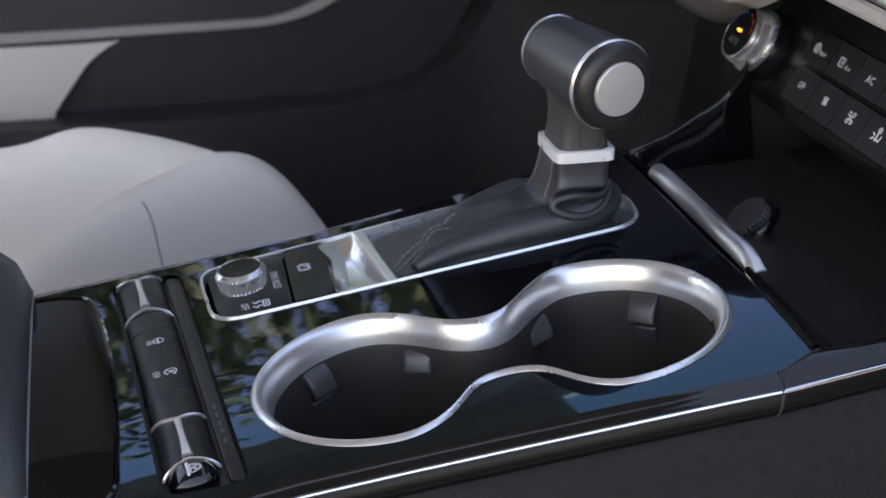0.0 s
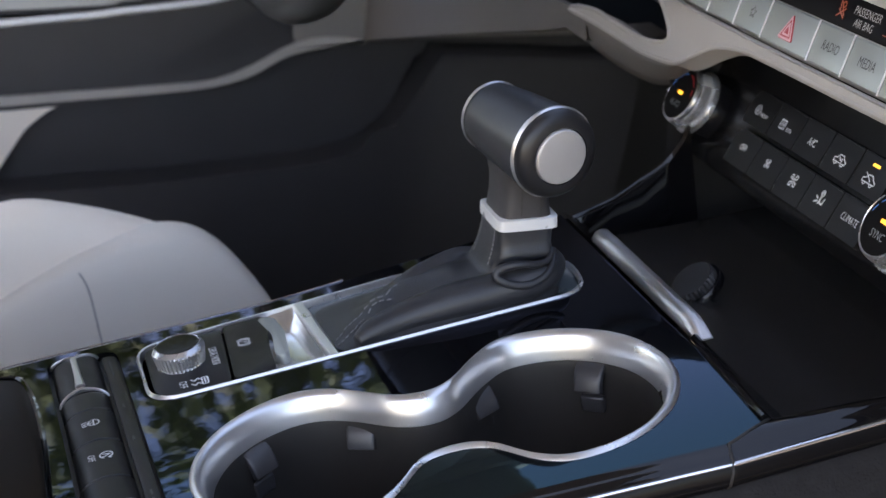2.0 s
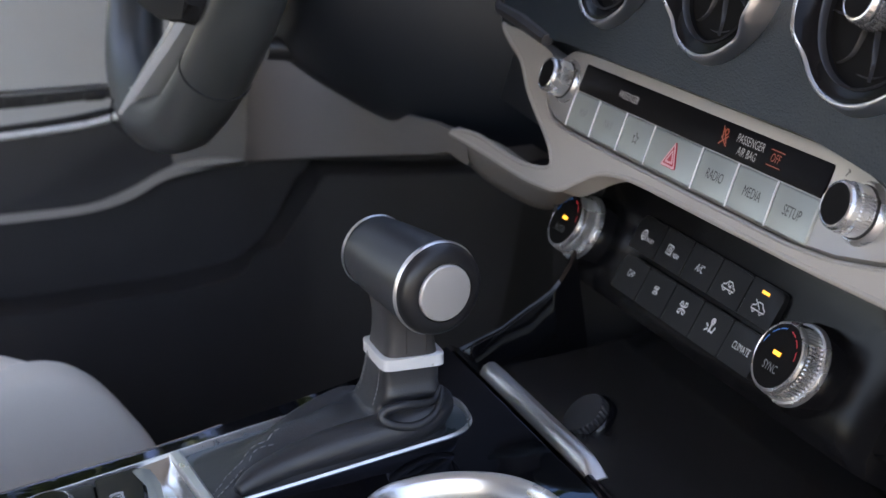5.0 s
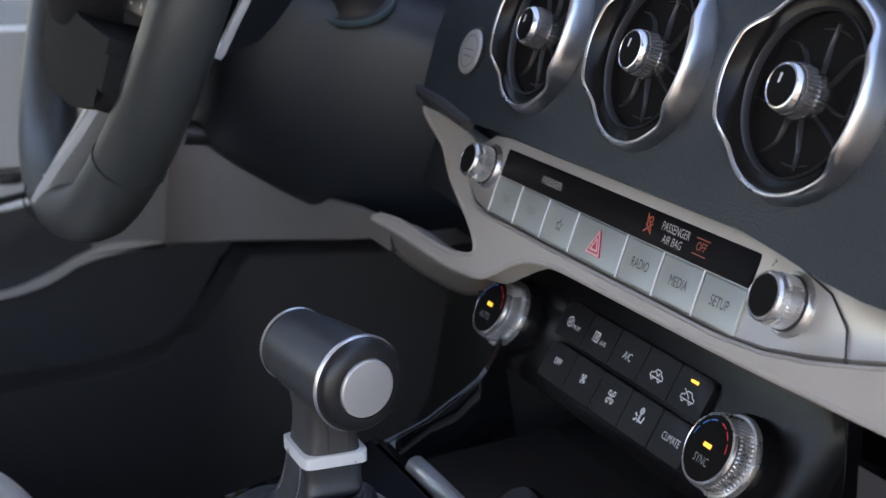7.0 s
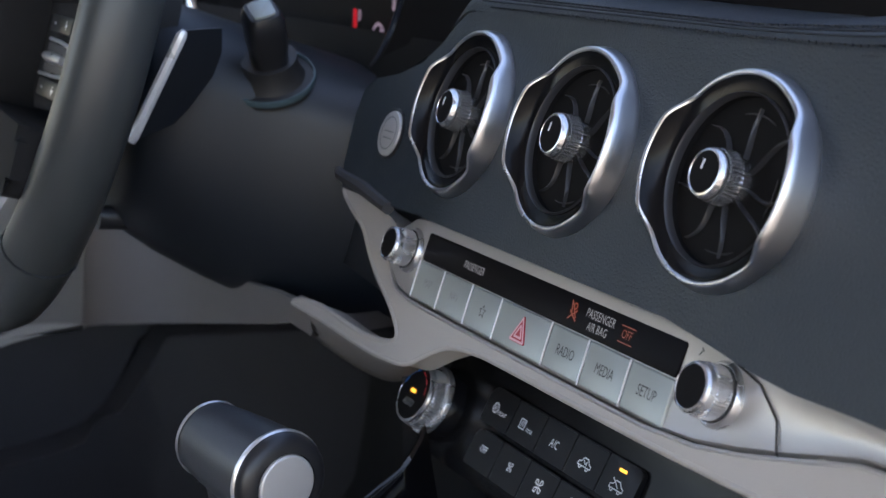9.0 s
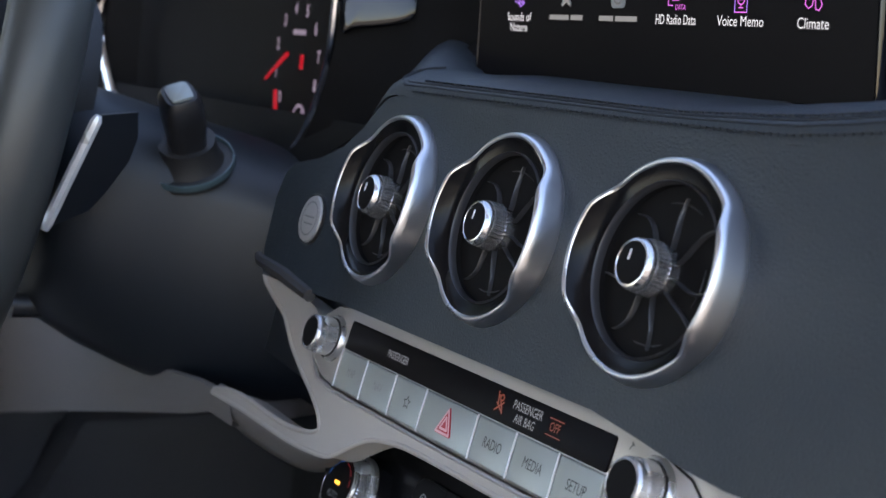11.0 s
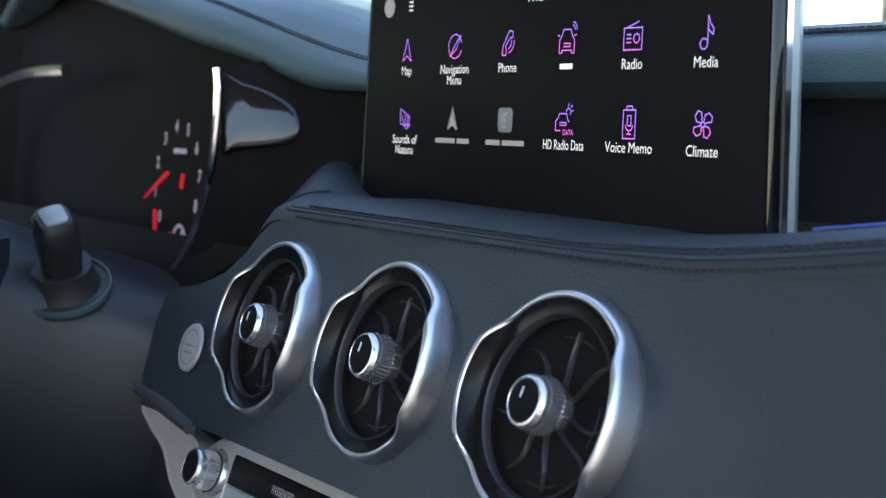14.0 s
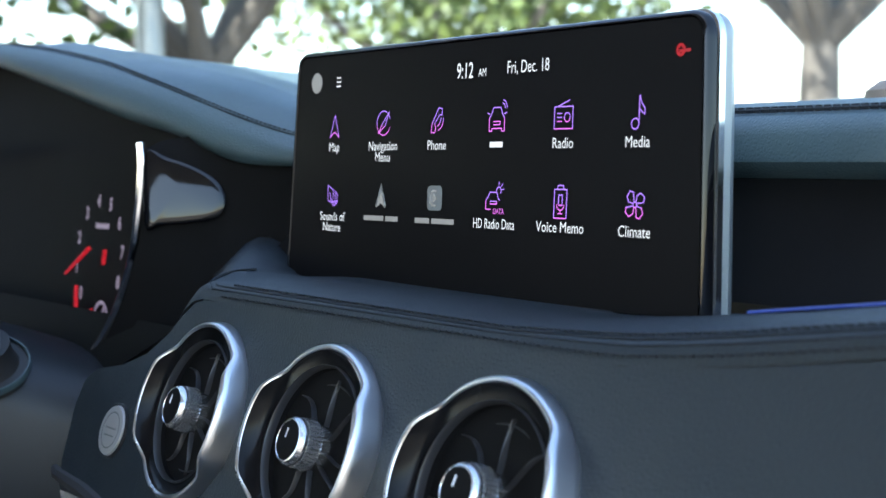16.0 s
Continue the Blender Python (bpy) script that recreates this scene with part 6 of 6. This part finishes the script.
for x, y, zt, zf, zb, d1, d2, d3 in HOOD:
    hood.append([(x, y + 0.30, zt - d3 - 0.012), (x, y + 0.14, zt - d3), (x, y + 0.075, zt + 0.001 - d2), (x, y + 0.046, zt - 0.0015 - d1), (x, y + 0.024, zt * 0.5 + zf * 0.5), (x, y + 0.007, zf), (x, y, zf * 0.5 + zb * 0.5), (x, y + 0.005, zb + 0.001), (x, y + 0.030, zb)])
rows_ = [[Vector(p) for p in r] for r in hood]
dense = []
for j in range(len(hood[0])):
    dense.append(spline([r[j] for r in rows_], 5))
hood_rows = [list(c) for c in zip(*dense)]
binnacle = thing("instrument_binnacle", "charcoal leather hood over the dark instrument cluster", "instrument cluster")
part("hood", sheet(hood_rows), dash_hide_lit, binnacle, "curved charcoal leather hood", smooth=180)
def hood_seam(r):
    """Where the seam crosses a station of the hood."""
    return r[4].lerp(r[5], float(np.interp(r[4].x, [-0.46, -0.384, -0.316, -0.265, -0.226, -0.10], [0, 0, 0.1, 0.48, 0.65, 0.7]))) + Vector((0, -0.0002, 0.0002))


line = spline([hood_seam(r) for r in hood_rows[::3]], 8)
part("seam", tube(line, 0.0004, 5), thread_dark, binnacle, "seam in the hood")
st = bmesh.new()
for i, (p, q) in enumerate(zip(line, line[1:])):
    m = Matrix.Translation(p.lerp(q, 0.5) + Vector((0, 0.0012, 0.0010))) @ (q - p).to_track_quat("X", "Z").to_matrix().to_4x4() @ Matrix.Rotation(radians(40), 4, "Z")
    bmesh.ops.create_cube(st, size=1, matrix=m @ Matrix.Diagonal(((q - p).length * 0.6, 0.0009, 0.0008, 1)))
tagged(part("stitching", st, thread_dark, binnacle, "row of slate stitches along the hood"), kind="stuff")
# filler sheet added to stop outside light showing under the hood
part("gap_filler", sheet([[(x, y + 0.034, zb + 0.014), (x, y + 0.036, zb - 0.01), (x, y + 0.036, 0.30)] for x, y, zt, zf, zb in ((-0.10, 0.030, 0.372, 0.350, 0.342), (-0.158, 0.016, 0.3808, 0.3545, 0.3448), (-0.195, 0.0, 0.390, 0.3640, 0.3476), (-0.226, -0.008, 0.3975, 0.3765, 0.3603))]), cluster_black, binnacle, "near-black filler sheet closing the gap under the hood")
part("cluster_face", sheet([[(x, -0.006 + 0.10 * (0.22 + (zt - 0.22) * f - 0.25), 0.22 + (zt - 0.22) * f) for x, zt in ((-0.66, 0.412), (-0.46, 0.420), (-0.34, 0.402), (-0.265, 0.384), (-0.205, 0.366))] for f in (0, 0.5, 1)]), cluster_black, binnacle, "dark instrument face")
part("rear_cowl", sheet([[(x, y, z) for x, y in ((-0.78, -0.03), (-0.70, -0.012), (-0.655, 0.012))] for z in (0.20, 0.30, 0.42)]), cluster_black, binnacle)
part("cluster_cowl", sheet([[(x, y, z) for x in (-0.62, -0.34, -0.215)] for y, z in ((-0.004, 0.231), (-0.03, 0.227), (-0.06, 0.222))]), column_black, binnacle)
ringpts = [(-0.2285, -0.030, 0.358), (-0.2275, -0.030, 0.346), (-0.2300, -0.031, 0.325), (-0.2380, -0.032, 0.298), (-0.2560, -0.034, 0.270), (-0.2780, -0.036, 0.250), (-0.300, -0.038, 0.242)]
part("bright_arc", tube(spline(ringpts, 6), 0.0022, 8), bright, binnacle, "bright arc beside the dial")
part("bright_arc", tube(spline([(-0.455, -0.030, 0.3605), (-0.519, -0.034, 0.359), (-0.599, -0.034, 0.348), (-0.640, -0.034, 0.325), (-0.649, -0.034, 0.298), (-0.625, -0.034, 0.262)], 6), 0.0042, 8), bright, binnacle, "bright arc round the far dial")
part("lower_arc", tube(spline([(-0.625, -0.034, 0.262), (-0.54, -0.036, 0.248), (-0.42, -0.040, 0.244), (-0.34, -0.042, 0.243), (-0.29, -0.040, 0.246)], 5), 0.0020, 8), satin, binnacle)
part("side_bezel", sheet([[(-0.2265, -0.020, 0.3590), (-0.2265, -0.030, 0.354), (-0.2255, -0.030, 0.336), (-0.229, -0.031, 0.310), (-0.245, -0.033, 0.28), (-0.27, -0.036, 0.25)],
                          [(-0.205, 0.012, 0.3655), (-0.205, 0.004, 0.348), (-0.203, 0.004, 0.338), (-0.203, 0.002, 0.322), (-0.208, -0.008, 0.285), (-0.226, -0.03, 0.25)],
                          [(-0.165, 0.036, 0.362), (-0.165, 0.026, 0.342), (-0.168, 0.026, 0.337), (-0.170, 0.022, 0.315), (-0.176, 0.000, 0.285), (-0.195, -0.045, 0.25)],
                          [(-0.100, 0.044, 0.352), (-0.100, 0.036, 0.338), (-0.105, 0.030, 0.330), (-0.115, 0.025, 0.305), (-0.150, -0.02, 0.290), (-0.185, -0.070, 0.25)]]), cluster_black, binnacle, "dark bezel beside the dials")
# gloss patch cut to a reflection's outline and tilted until it mirrors the sky
gp = [(0.0010, 0.3525), (0.012, 0.3505), (0.026, 0.3455), (0.037, 0.3380), (0.0405, 0.3290), (0.036, 0.3210), (0.022, 0.3185), (0.008, 0.3175), (0.0010, 0.3175)]
GL = Matrix.Translation((-0.2235, -0.031, 0)) @ Matrix(((0.54, 0, 0.84, 0), (0.84, 0, -0.54, 0), (0, 1, 0, 0), (0, 0, 0, 1))) @ Matrix.Translation((0, 0.33, 0)) @ Matrix.Rotation(radians(-9), 4, "X") @ Matrix.Translation((0, -0.33, 0))
loop = [(p.x, p.y) for p in spline([(a_, b_, 0) for a_, b_ in gp], 4, True)]
part("reflection_patch", sheet([[(0.018 + (a_ - 0.018) * k, 0.335 + (b_ - 0.335) * k, h) for a_, b_ in loop] for k, h in ((1.0, -0.003), (1.0, 0.0020), (0.98, 0.0023), (0.80, 0.0027), (0.55, 0.0030), (0.28, 0.0032), (0.02, 0.00325))], True, cap_last=True), patch_gloss, binnacle, "gloss black patch in the outline of the bezel's reflection", GL, smooth=50)
# tachometer: lit marks and red needle
DC = Vector((-0.328, -0.010, 0.296))
dm = Matrix.Translation(DC) @ facing(0, 0, 0.10)
for i in range(9):
    a = radians(225 - 250 * i / 8)
    lettering(str(i), 0.0095, glow_dial, binnacle, dm @ at(0.031 * math.cos(a), 0.031 * math.sin(a), 0.001), name="numeral", sx=0.9, label="lit numeral", bold=0.0004)
part("unit_bar", block(0.018, 0.003, 0.0003), glow_dial, binnacle, "", dm @ at(0.002, 0.017, 0.001))
part("needle", tube([(-0.010, 0.004, 0.003), (-0.042, -0.012, 0.003)], [0.0013, 0.0007], 6), glow_red, binnacle, "lit red needle", dm)
part("red_scale", tube([(-0.006, -0.030, 0.001), (-0.004, -0.034, 0.001)], 0.0014, 6), glow_red, binnacle, "", dm)
part("fuel_needle", tube([(-0.027, -0.018, 0.002), (-0.025, -0.030, 0.002)], 0.0012, 6), glow_red, binnacle, "lit red needle", dm)
part("red_hand", tube([(0.010, 0.004, 0.002), (0.009, -0.004, 0.002)], 0.0012, 6), glow_red, binnacle, "lit red needle", dm)
part("gauge", strokes([arc(0, 0, 0.009, -40, 220, 12), [(0.0, 0.0), (0.005, 0.007)], [(-0.004, -0.006), (0.004, -0.006)]], 0.0022), glow_dial, binnacle, "", dm @ at(0.008, -0.034, 0.001))

# steering column
COL_X = -0.335
column = thing("steering_column", "dark padded steering column shroud", "steering column")
rows_ = []
for y, zc, hx, ht, hb in ((-0.168, 0.250, 0.058, 0.040, 0.075), (-0.163, 0.250, 0.066, 0.044, 0.086), (-0.14, 0.242, 0.072, 0.044, 0.096), (-0.115, 0.234, 0.077, 0.043, 0.104), (-0.090, 0.226, 0.082, 0.042, 0.110), (-0.060, 0.218, 0.105, 0.040, 0.117), (-0.02, 0.208, 0.135, 0.035, 0.124), (0.04, 0.19, 0.11, 0.08, 0.13)):
    loop = []
    for i in range(56):
        a = 2 * math.pi * i / 56
        c, s = math.cos(a), math.sin(a)
        loop.append((COL_X + hx * math.copysign(abs(c) ** 0.8, c), y + 0.01 * s, zc + (ht if s > 0 else hb) * math.copysign(abs(s) ** 0.9, s)))
    rows_.append(loop)
part("shroud", sheet(rows_, True, cap=True), column_black, column, "smooth dark shroud", smooth=180)
sm = Matrix.Translation((-0.268, -0.098, 0.248)) @ Matrix.Rotation(radians(28), 4, "Y") @ Matrix.Rotation(radians(16), 4, "X")
part("stalk_collar", lathe([(0.0234, -0.0015), (0.0238, 0.0), (0.0234, 0.0022), (0.0226, 0.0022), (0.0222, 0.0)], 48, caps=False), dash_hide_lit, column, "slate ring round the stalk", sm)
part("stalk_boot", lathe([(0.0226, -0.004), (0.0224, 0.0004), (0.0180, 0.0012), (0.0155, 0.006), (0.0150, 0.014)], 32), deep_black, column, "", sm)
stalk = part("wiper_stalk", sheet([ring_rect(0, 0, 0.008, 0.0140, 0.0120, 3, 24), ring_rect(0.001, 0, 0.018, 0.0135, 0.0120, 3, 24), ring_rect(0.002, 0, 0.030, 0.0150, 0.0130, 4, 24), ring_rect(0.003, 0, 0.044, 0.0148, 0.0125, 4, 24), ring_rect(0.003, 0, 0.048, 0.0120, 0.0100, 4, 24)], True, cap=True), end_black, column, "black wiper stalk", sm @ Matrix.Diagonal((0.80, 0.80, 0.96, 1)))
part("stalk_end", prism(rounded([(-0.0095, -0.0075), (0.0095, -0.0075), (0.0095, 0.0075), (-0.0095, 0.0075)], 0.003, 4), 0, 0.0016, 0.0008), button_silver, stalk, "pale end of the stalk", at(0.003, 0, 0.0478))

# steering wheel
WC = Vector((-0.341, -0.2026, 0.2932))
WM = facing(WC.y, WC.z, math.tan(radians(16.0)), WC.x)
wheel = thing("steering_wheel", "black leather three-spoke steering wheel", "steering wheel", WM)
rim = []
for i in range(96):
    a = 2 * math.pi * i / 96
    fl = 0.0 if math.sin(a) > -0.86 else 0.006 * (abs(math.sin(a)) - 0.86) / 0.14
    r = 0.1745 - fl
    row = []
    for j in range(16):
        b_ = 2 * math.pi * j / 16
        row.append(((r + 0.0165 * math.cos(b_)) * math.cos(a), (r + 0.0165 * math.cos(b_)) * math.sin(a), 0.0185 * math.sin(b_)))
    rim.append(row)
part("rim", sheet(rim, True, True), wheel_hide, wheel, "grained black leather rim", smooth=180)
for a in (-43, -100, 20, 160):
    c, s = math.cos(radians(a)), math.sin(radians(a))
    part("rim_seam", tube([((0.1745 + 0.0168 * math.cos(radians(b_))) * c, (0.1745 + 0.0168 * math.cos(radians(b_))) * s, 0.0188 * math.sin(radians(b_))) for b_ in range(0, 360, 20)], 0.0006, 5, closed=True), thread_dark, wheel)
rows_ = []
for h, k in ((-0.030, 0.75), (-0.022, 0.95), (0.0, 1.0), (0.018, 0.97), (0.028, 0.88), (0.033, 0.66), (0.034, 0.3)):
    rows_.append([(0.074 * k * math.copysign(abs(math.cos(t)) ** 0.8, math.cos(t)), -0.012 + 0.064 * k * math.copysign(abs(math.sin(t)) ** 0.8, math.sin(t)), h) for t in [2 * math.pi * i / 40 for i in range(40)]])
part("hub", sheet(rows_, True, cap=True), horn_black, wheel, "soft black horn pad", smooth=180)
for sgn in (1, -1):
    part("spoke", sheet([ring_rect(0, 0, z, hx, hy, 4, 20) for z, hx, hy in ((0.0, 0.010, 0.016), (0.05, 0.010, 0.014), (0.105, 0.009, 0.012))], True, cap=True), horn_black, wheel, "black spoke", Matrix.Translation((sgn * 0.06, 0.010, 0.001)) @ Matrix.Rotation(radians(90 * sgn), 4, "Y"))
    face = [(0.074, -0.057), (0.140, -0.053), (0.142, 0.010), (0.074, 0.014)]
    face = [(sgn * a_, b_) for a_, b_ in (face if sgn > 0 else reversed(face))]
    pod = part("switch_pod", prism(rounded(face, 0.008, 4), -0.004, 0.0085, 0.003), horn_black, wheel, "black spoke switch pod")
    part("roller_well", prism(rounded([(-0.024, -0.0075), (0.024, -0.0065), (0.024, 0.0065), (-0.022, 0.0075)], 0.002, 3), 0, 0.0006, 0.0002), deep_black, pod, "", at(sgn * 0.110, -0.0300, 0.0084))
    part("roller", tube([(-0.020, 0, 0), (-0.006, 0, 0.0004), (0.006, 0, 0.0004), (0.020, 0, 0)], [0.0022, 0.0030, 0.0030, 0.0022], 10), satin, pod, "bright switch roller", at(sgn * 0.108, -0.0300, 0.0092))
    part("switch_frame", tube([(sgn * x_, y_, 0.0092) for x_, y_ in ((0.082, -0.0390), (0.110, -0.0385), (0.1350, -0.0372), (0.1355, -0.0300), (0.1345, -0.0228), (0.112, -0.0215), (0.090, -0.0213))], 0.0010, 6), satin, pod, "satin switch frame")
    for v_ in (-0.0135, -0.0450):
        part("switch", block(0.046, 0.0085, 0.0016, 0.0006), key_black, pod, "", at(sgn * 0.110, v_, 0.0084))
        part("switch_mark", strokes([[(-0.014, 0), (-0.010, 0)], [(0.010, 0), (0.014, 0)], [(0.012, -0.0018), (0.012, 0.0018)]], 0.0012), ink_white, pod, "", at(sgn * 0.110, v_, 0.0102))
# lower spoke: one tapered bright blade, with the wheel turned a little
blade = []
for y_, xa, xb in ((-0.170, -0.040, 0.010), (-0.158, -0.028, 0.024), (-0.140, -0.004, 0.050), (-0.120, 0.022, 0.082), (-0.100, 0.044, 0.110), (-0.080, 0.056, 0.120)):
    w_ = xb - xa
    blade.append([(xa, y_, 0.004), (xa + 0.002, y_, 0.0085), (xa + 0.25 * w_, y_, 0.0125), (xa + 0.62 * w_, y_, 0.0110), (xb - 0.016, y_, 0.0135), (xb - 0.012, y_, 0.0190), (xb - 0.004, y_, 0.0200), (xb, y_, 0.0165), (xb, y_, 0.004)])
part("lower_spoke", sheet(blade), spoke_silver, wheel, "bright metal lower spoke", smooth=20)
part("lower_pad", prism(rounded([(-0.055, -0.040), (-0.040, -0.088), (0.020, -0.104), (0.090, -0.103), (0.150, -0.094), (0.150, -0.062), (0.060, -0.060)], 0.006, 4), -0.010, 0.026, 0.010, 3), horn_black, wheel, "dark lower edge of the horn pad")
part("spoke_badge", block(0.022, 0.009, 0.0016, 0.0006), satin, wheel, "small metal badge plate", at(-0.008, -0.160, 0.0120, 15))
part("badge_bar", block(0.008, 0.004, 0.0006), ink_red, wheel, "", at(-0.012, -0.161, 0.0136, 15))
for sgn in (1, -1):
    edge = [Vector((0.1440, -0.002, -0.039)), Vector((0.1400, -0.0165, -0.037)), Vector((0.1358, -0.031, -0.035)), Vector((0.1316, -0.0455, -0.033)), Vector((0.1275, -0.060, -0.031))]
    back = [Vector((0.1280, 0.004, -0.062)), Vector((0.1240, -0.008, -0.066)), Vector((0.1190, -0.020, -0.066)), Vector((0.1130, -0.038, -0.060)), Vector((0.1130, -0.048, -0.054))]
    ring = [[(sgn * q.x, q.y, q.z) for q in (e_, e_ + Vector((-0.004, 0, 0.0005)), b2 + Vector((-0.004, 0, 0)), b2)] for e_, b2 in zip(edge, back)]
    pd = part("shift_paddle", sheet(ring, True, cap=True), column_black, wheel, "dark slate shift paddle")
    part("paddle_edge", tube(spline([(sgn * q.x, q.y, q.z) for q in edge], 4), [0.0016] + [0.0028] * 15 + [0.0022], 8), bright_strip, pd, "bright paddle edge")
part("hub_back", lathe([(0.060, -0.060), (0.066, -0.040), (0.070, -0.022)], 40), deep_black, wheel)
cy_ = tube([(-0.315, -0.185, 0.172), (-0.315, -0.165, 0.170)], 0.007, 16)
part("column_lever", cy_, rubber, column, "pale column adjuster")

# knee panel and footwell
knee = []
for x, yt, zt, yb, zb in ((-0.19, -0.1070, 0.1405, -0.108, 0.1255), (-0.212, -0.1085, 0.1395, -0.112, 0.1285), (-0.24, -0.1085, 0.138, -0.114, 0.1206), (-0.3, -0.108, 0.1305, -0.114, 0.1064), (-0.36, -0.104, 0.16, -0.114, 0.092), (-0.42, -0.102, 0.17, -0.114, 0.0775), (-0.47, -0.1, 0.17, -0.114, 0.0654), (-0.52, -0.1, 0.16, -0.114, 0.0532), (-0.57, -0.1, 0.15, -0.114, 0.0402), (-0.66, -0.1, 0.15, -0.114, 0.0185), (-0.77, -0.1, 0.15, -0.114, -0.01)):
    knee.append([(x, yt + 0.02 if x < -0.33 else yt + 0.003, 0.20 if x < -0.33 else zt + 0.0005), (x, yt, zt), (x, (yt + yb) / 2 - 0.001, (zt + zb) / 2), (x, yb + 0.0005, zb + 0.008 if zt - zb > 0.02 else zb + 0.003), (x, yb, zb), (x, yb + 0.010, zb - 0.001), (x, yb + 0.05, zb)])
part("knee_panel", sheet(knee), beige_shaded, dash, "beige knee panel under the column, shade in its colour", smooth=25)
part("recess_wall", sheet([[(x, y + 0.10 * max(0, -0.12 - x), z) for x in (-0.42, -0.30, -0.20, -0.12, -0.072)] for y, z in ((-0.055, 0.235), (-0.060, 0.23), (-0.072, 0.205), (-0.075, 0.18), (-0.080, 0.148))]), column_black, dash)
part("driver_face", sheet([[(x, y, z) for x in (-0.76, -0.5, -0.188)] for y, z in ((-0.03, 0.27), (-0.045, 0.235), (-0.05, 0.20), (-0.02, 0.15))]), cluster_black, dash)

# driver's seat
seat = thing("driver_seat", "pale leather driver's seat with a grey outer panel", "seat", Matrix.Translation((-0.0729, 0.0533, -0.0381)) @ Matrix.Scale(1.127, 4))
prof = [(-0.80, 0.045), (-0.62, 0.052), (-0.52, 0.050), (-0.451, 0.051), (-0.414, 0.0592), (-0.38, 0.0530), (-0.349, 0.0425), (-0.333, 0.034), (-0.318, 0.022), (-0.308, -0.002), (-0.302, -0.03), (-0.300, -0.08), (-0.30, -0.2)]
edge_of = lambda y: float(np.interp(y, [-0.80, -0.60, -0.52, -0.457, -0.427, -0.398, -0.380, -0.352, -0.330, -0.30], [-0.05, -0.045, -0.030, -0.008, 0.009, 0.025, 0.0330, 0.0405, 0.038, -0.004]))
rows_ = []
for x, dz, dy in ((-0.178, -0.012, -0.002), (-0.183, -0.003, 0.0), (-0.192, 0.000, 0.001), (-0.205, -0.006, 0.003), (-0.225, -0.022, 0.006), (-0.26, -0.045, 0.012), (-0.32, -0.068, 0.02), (-0.40, -0.10, 0.03), (-0.50, -0.12, 0.02), (-0.60, -0.15, -0.01)):
    rows_.append([(x, y + dy, z + dz) for y, z in [(p.x, p.y) for p in spline([(a, b_, 0) for a, b_ in prof], 4)]])
rows_.insert(0, [(-0.1765, p[1], min(p[2], edge_of(p[1]))) for p in rows_[0]])
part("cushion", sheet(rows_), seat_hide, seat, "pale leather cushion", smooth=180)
side_top = [(-0.80, -0.05), (-0.60, -0.045), (-0.52, -0.030), (-0.457, -0.008), (-0.427, 0.009), (-0.398, 0.025), (-0.380, 0.0330), (-0.352, 0.0412), (-0.331, 0.0402), (-0.314, 0.0295), (-0.299, 0.0110), (-0.2855, -0.0105), (-0.2765, -0.032), (-0.270, -0.06), (-0.267, -0.2)]
sp = [(p.x, p.y) for p in spline([(a, b_, 0) for a, b_ in side_top], 4)]
rows_ = []
for x, d in ((-0.186, 0.001), (-0.176, 0.0015), (-0.170, -0.001), (-0.167, -0.006), (-0.165, -0.02)):
    rows_.append([(x, y + d * max(0.0, min(1.0, (y + 0.42) / 0.10)), z + d) for y, z in sp])
for x, k in ((-0.1615, 0.25), (-0.1565, 0.5), (-0.150, 0.75), (-0.142, 1.0)):
    rows_.append([(x, y - 0.02 * max(0.0, min(1.0, (y + 0.42) / 0.10)), (z - 0.02) * (1 - k) + (min(z, 0) * 0.3 - 0.10) * k) for y, z in sp])
rows_.append([(-0.142, y - 0.02, -0.33) for y, z in sp])
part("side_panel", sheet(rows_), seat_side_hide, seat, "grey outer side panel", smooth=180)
seam_line = []
for i, row in enumerate(rows_[3:9]):
    y_ = -0.3850 + 0.0042 * i
    c = min(range(len(row)), key=lambda j: abs(row[j][1] - y_))
    c = c if row[c][1] <= y_ else c - 1
    seam_line.append(Vector(row[c]).lerp(Vector(row[c + 1]), (y_ - row[c][1]) / (row[c + 1][1] - row[c][1])))
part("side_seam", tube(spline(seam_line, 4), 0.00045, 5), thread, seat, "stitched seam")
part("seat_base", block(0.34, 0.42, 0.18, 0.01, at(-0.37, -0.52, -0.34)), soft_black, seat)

# trees and post outside
for x, y, h, s, sd, lean, nl, lo_ in TREES:
    tree(x, y, h, s, sd, lean, nl, lo_)
post = thing("lamp_post", "pale grey metal lamp post", "lamp post", at(-8.0, 3.55, -0.72))
part("shaft", lathe([(0.12, 0), (0.11, 0.3), (0.09, 0.4), (0.075, 6.0)], 20), button_silver, post)
part("foot_plate", block(0.34, 0.34, 0.03, 0.005), button_silver, post)
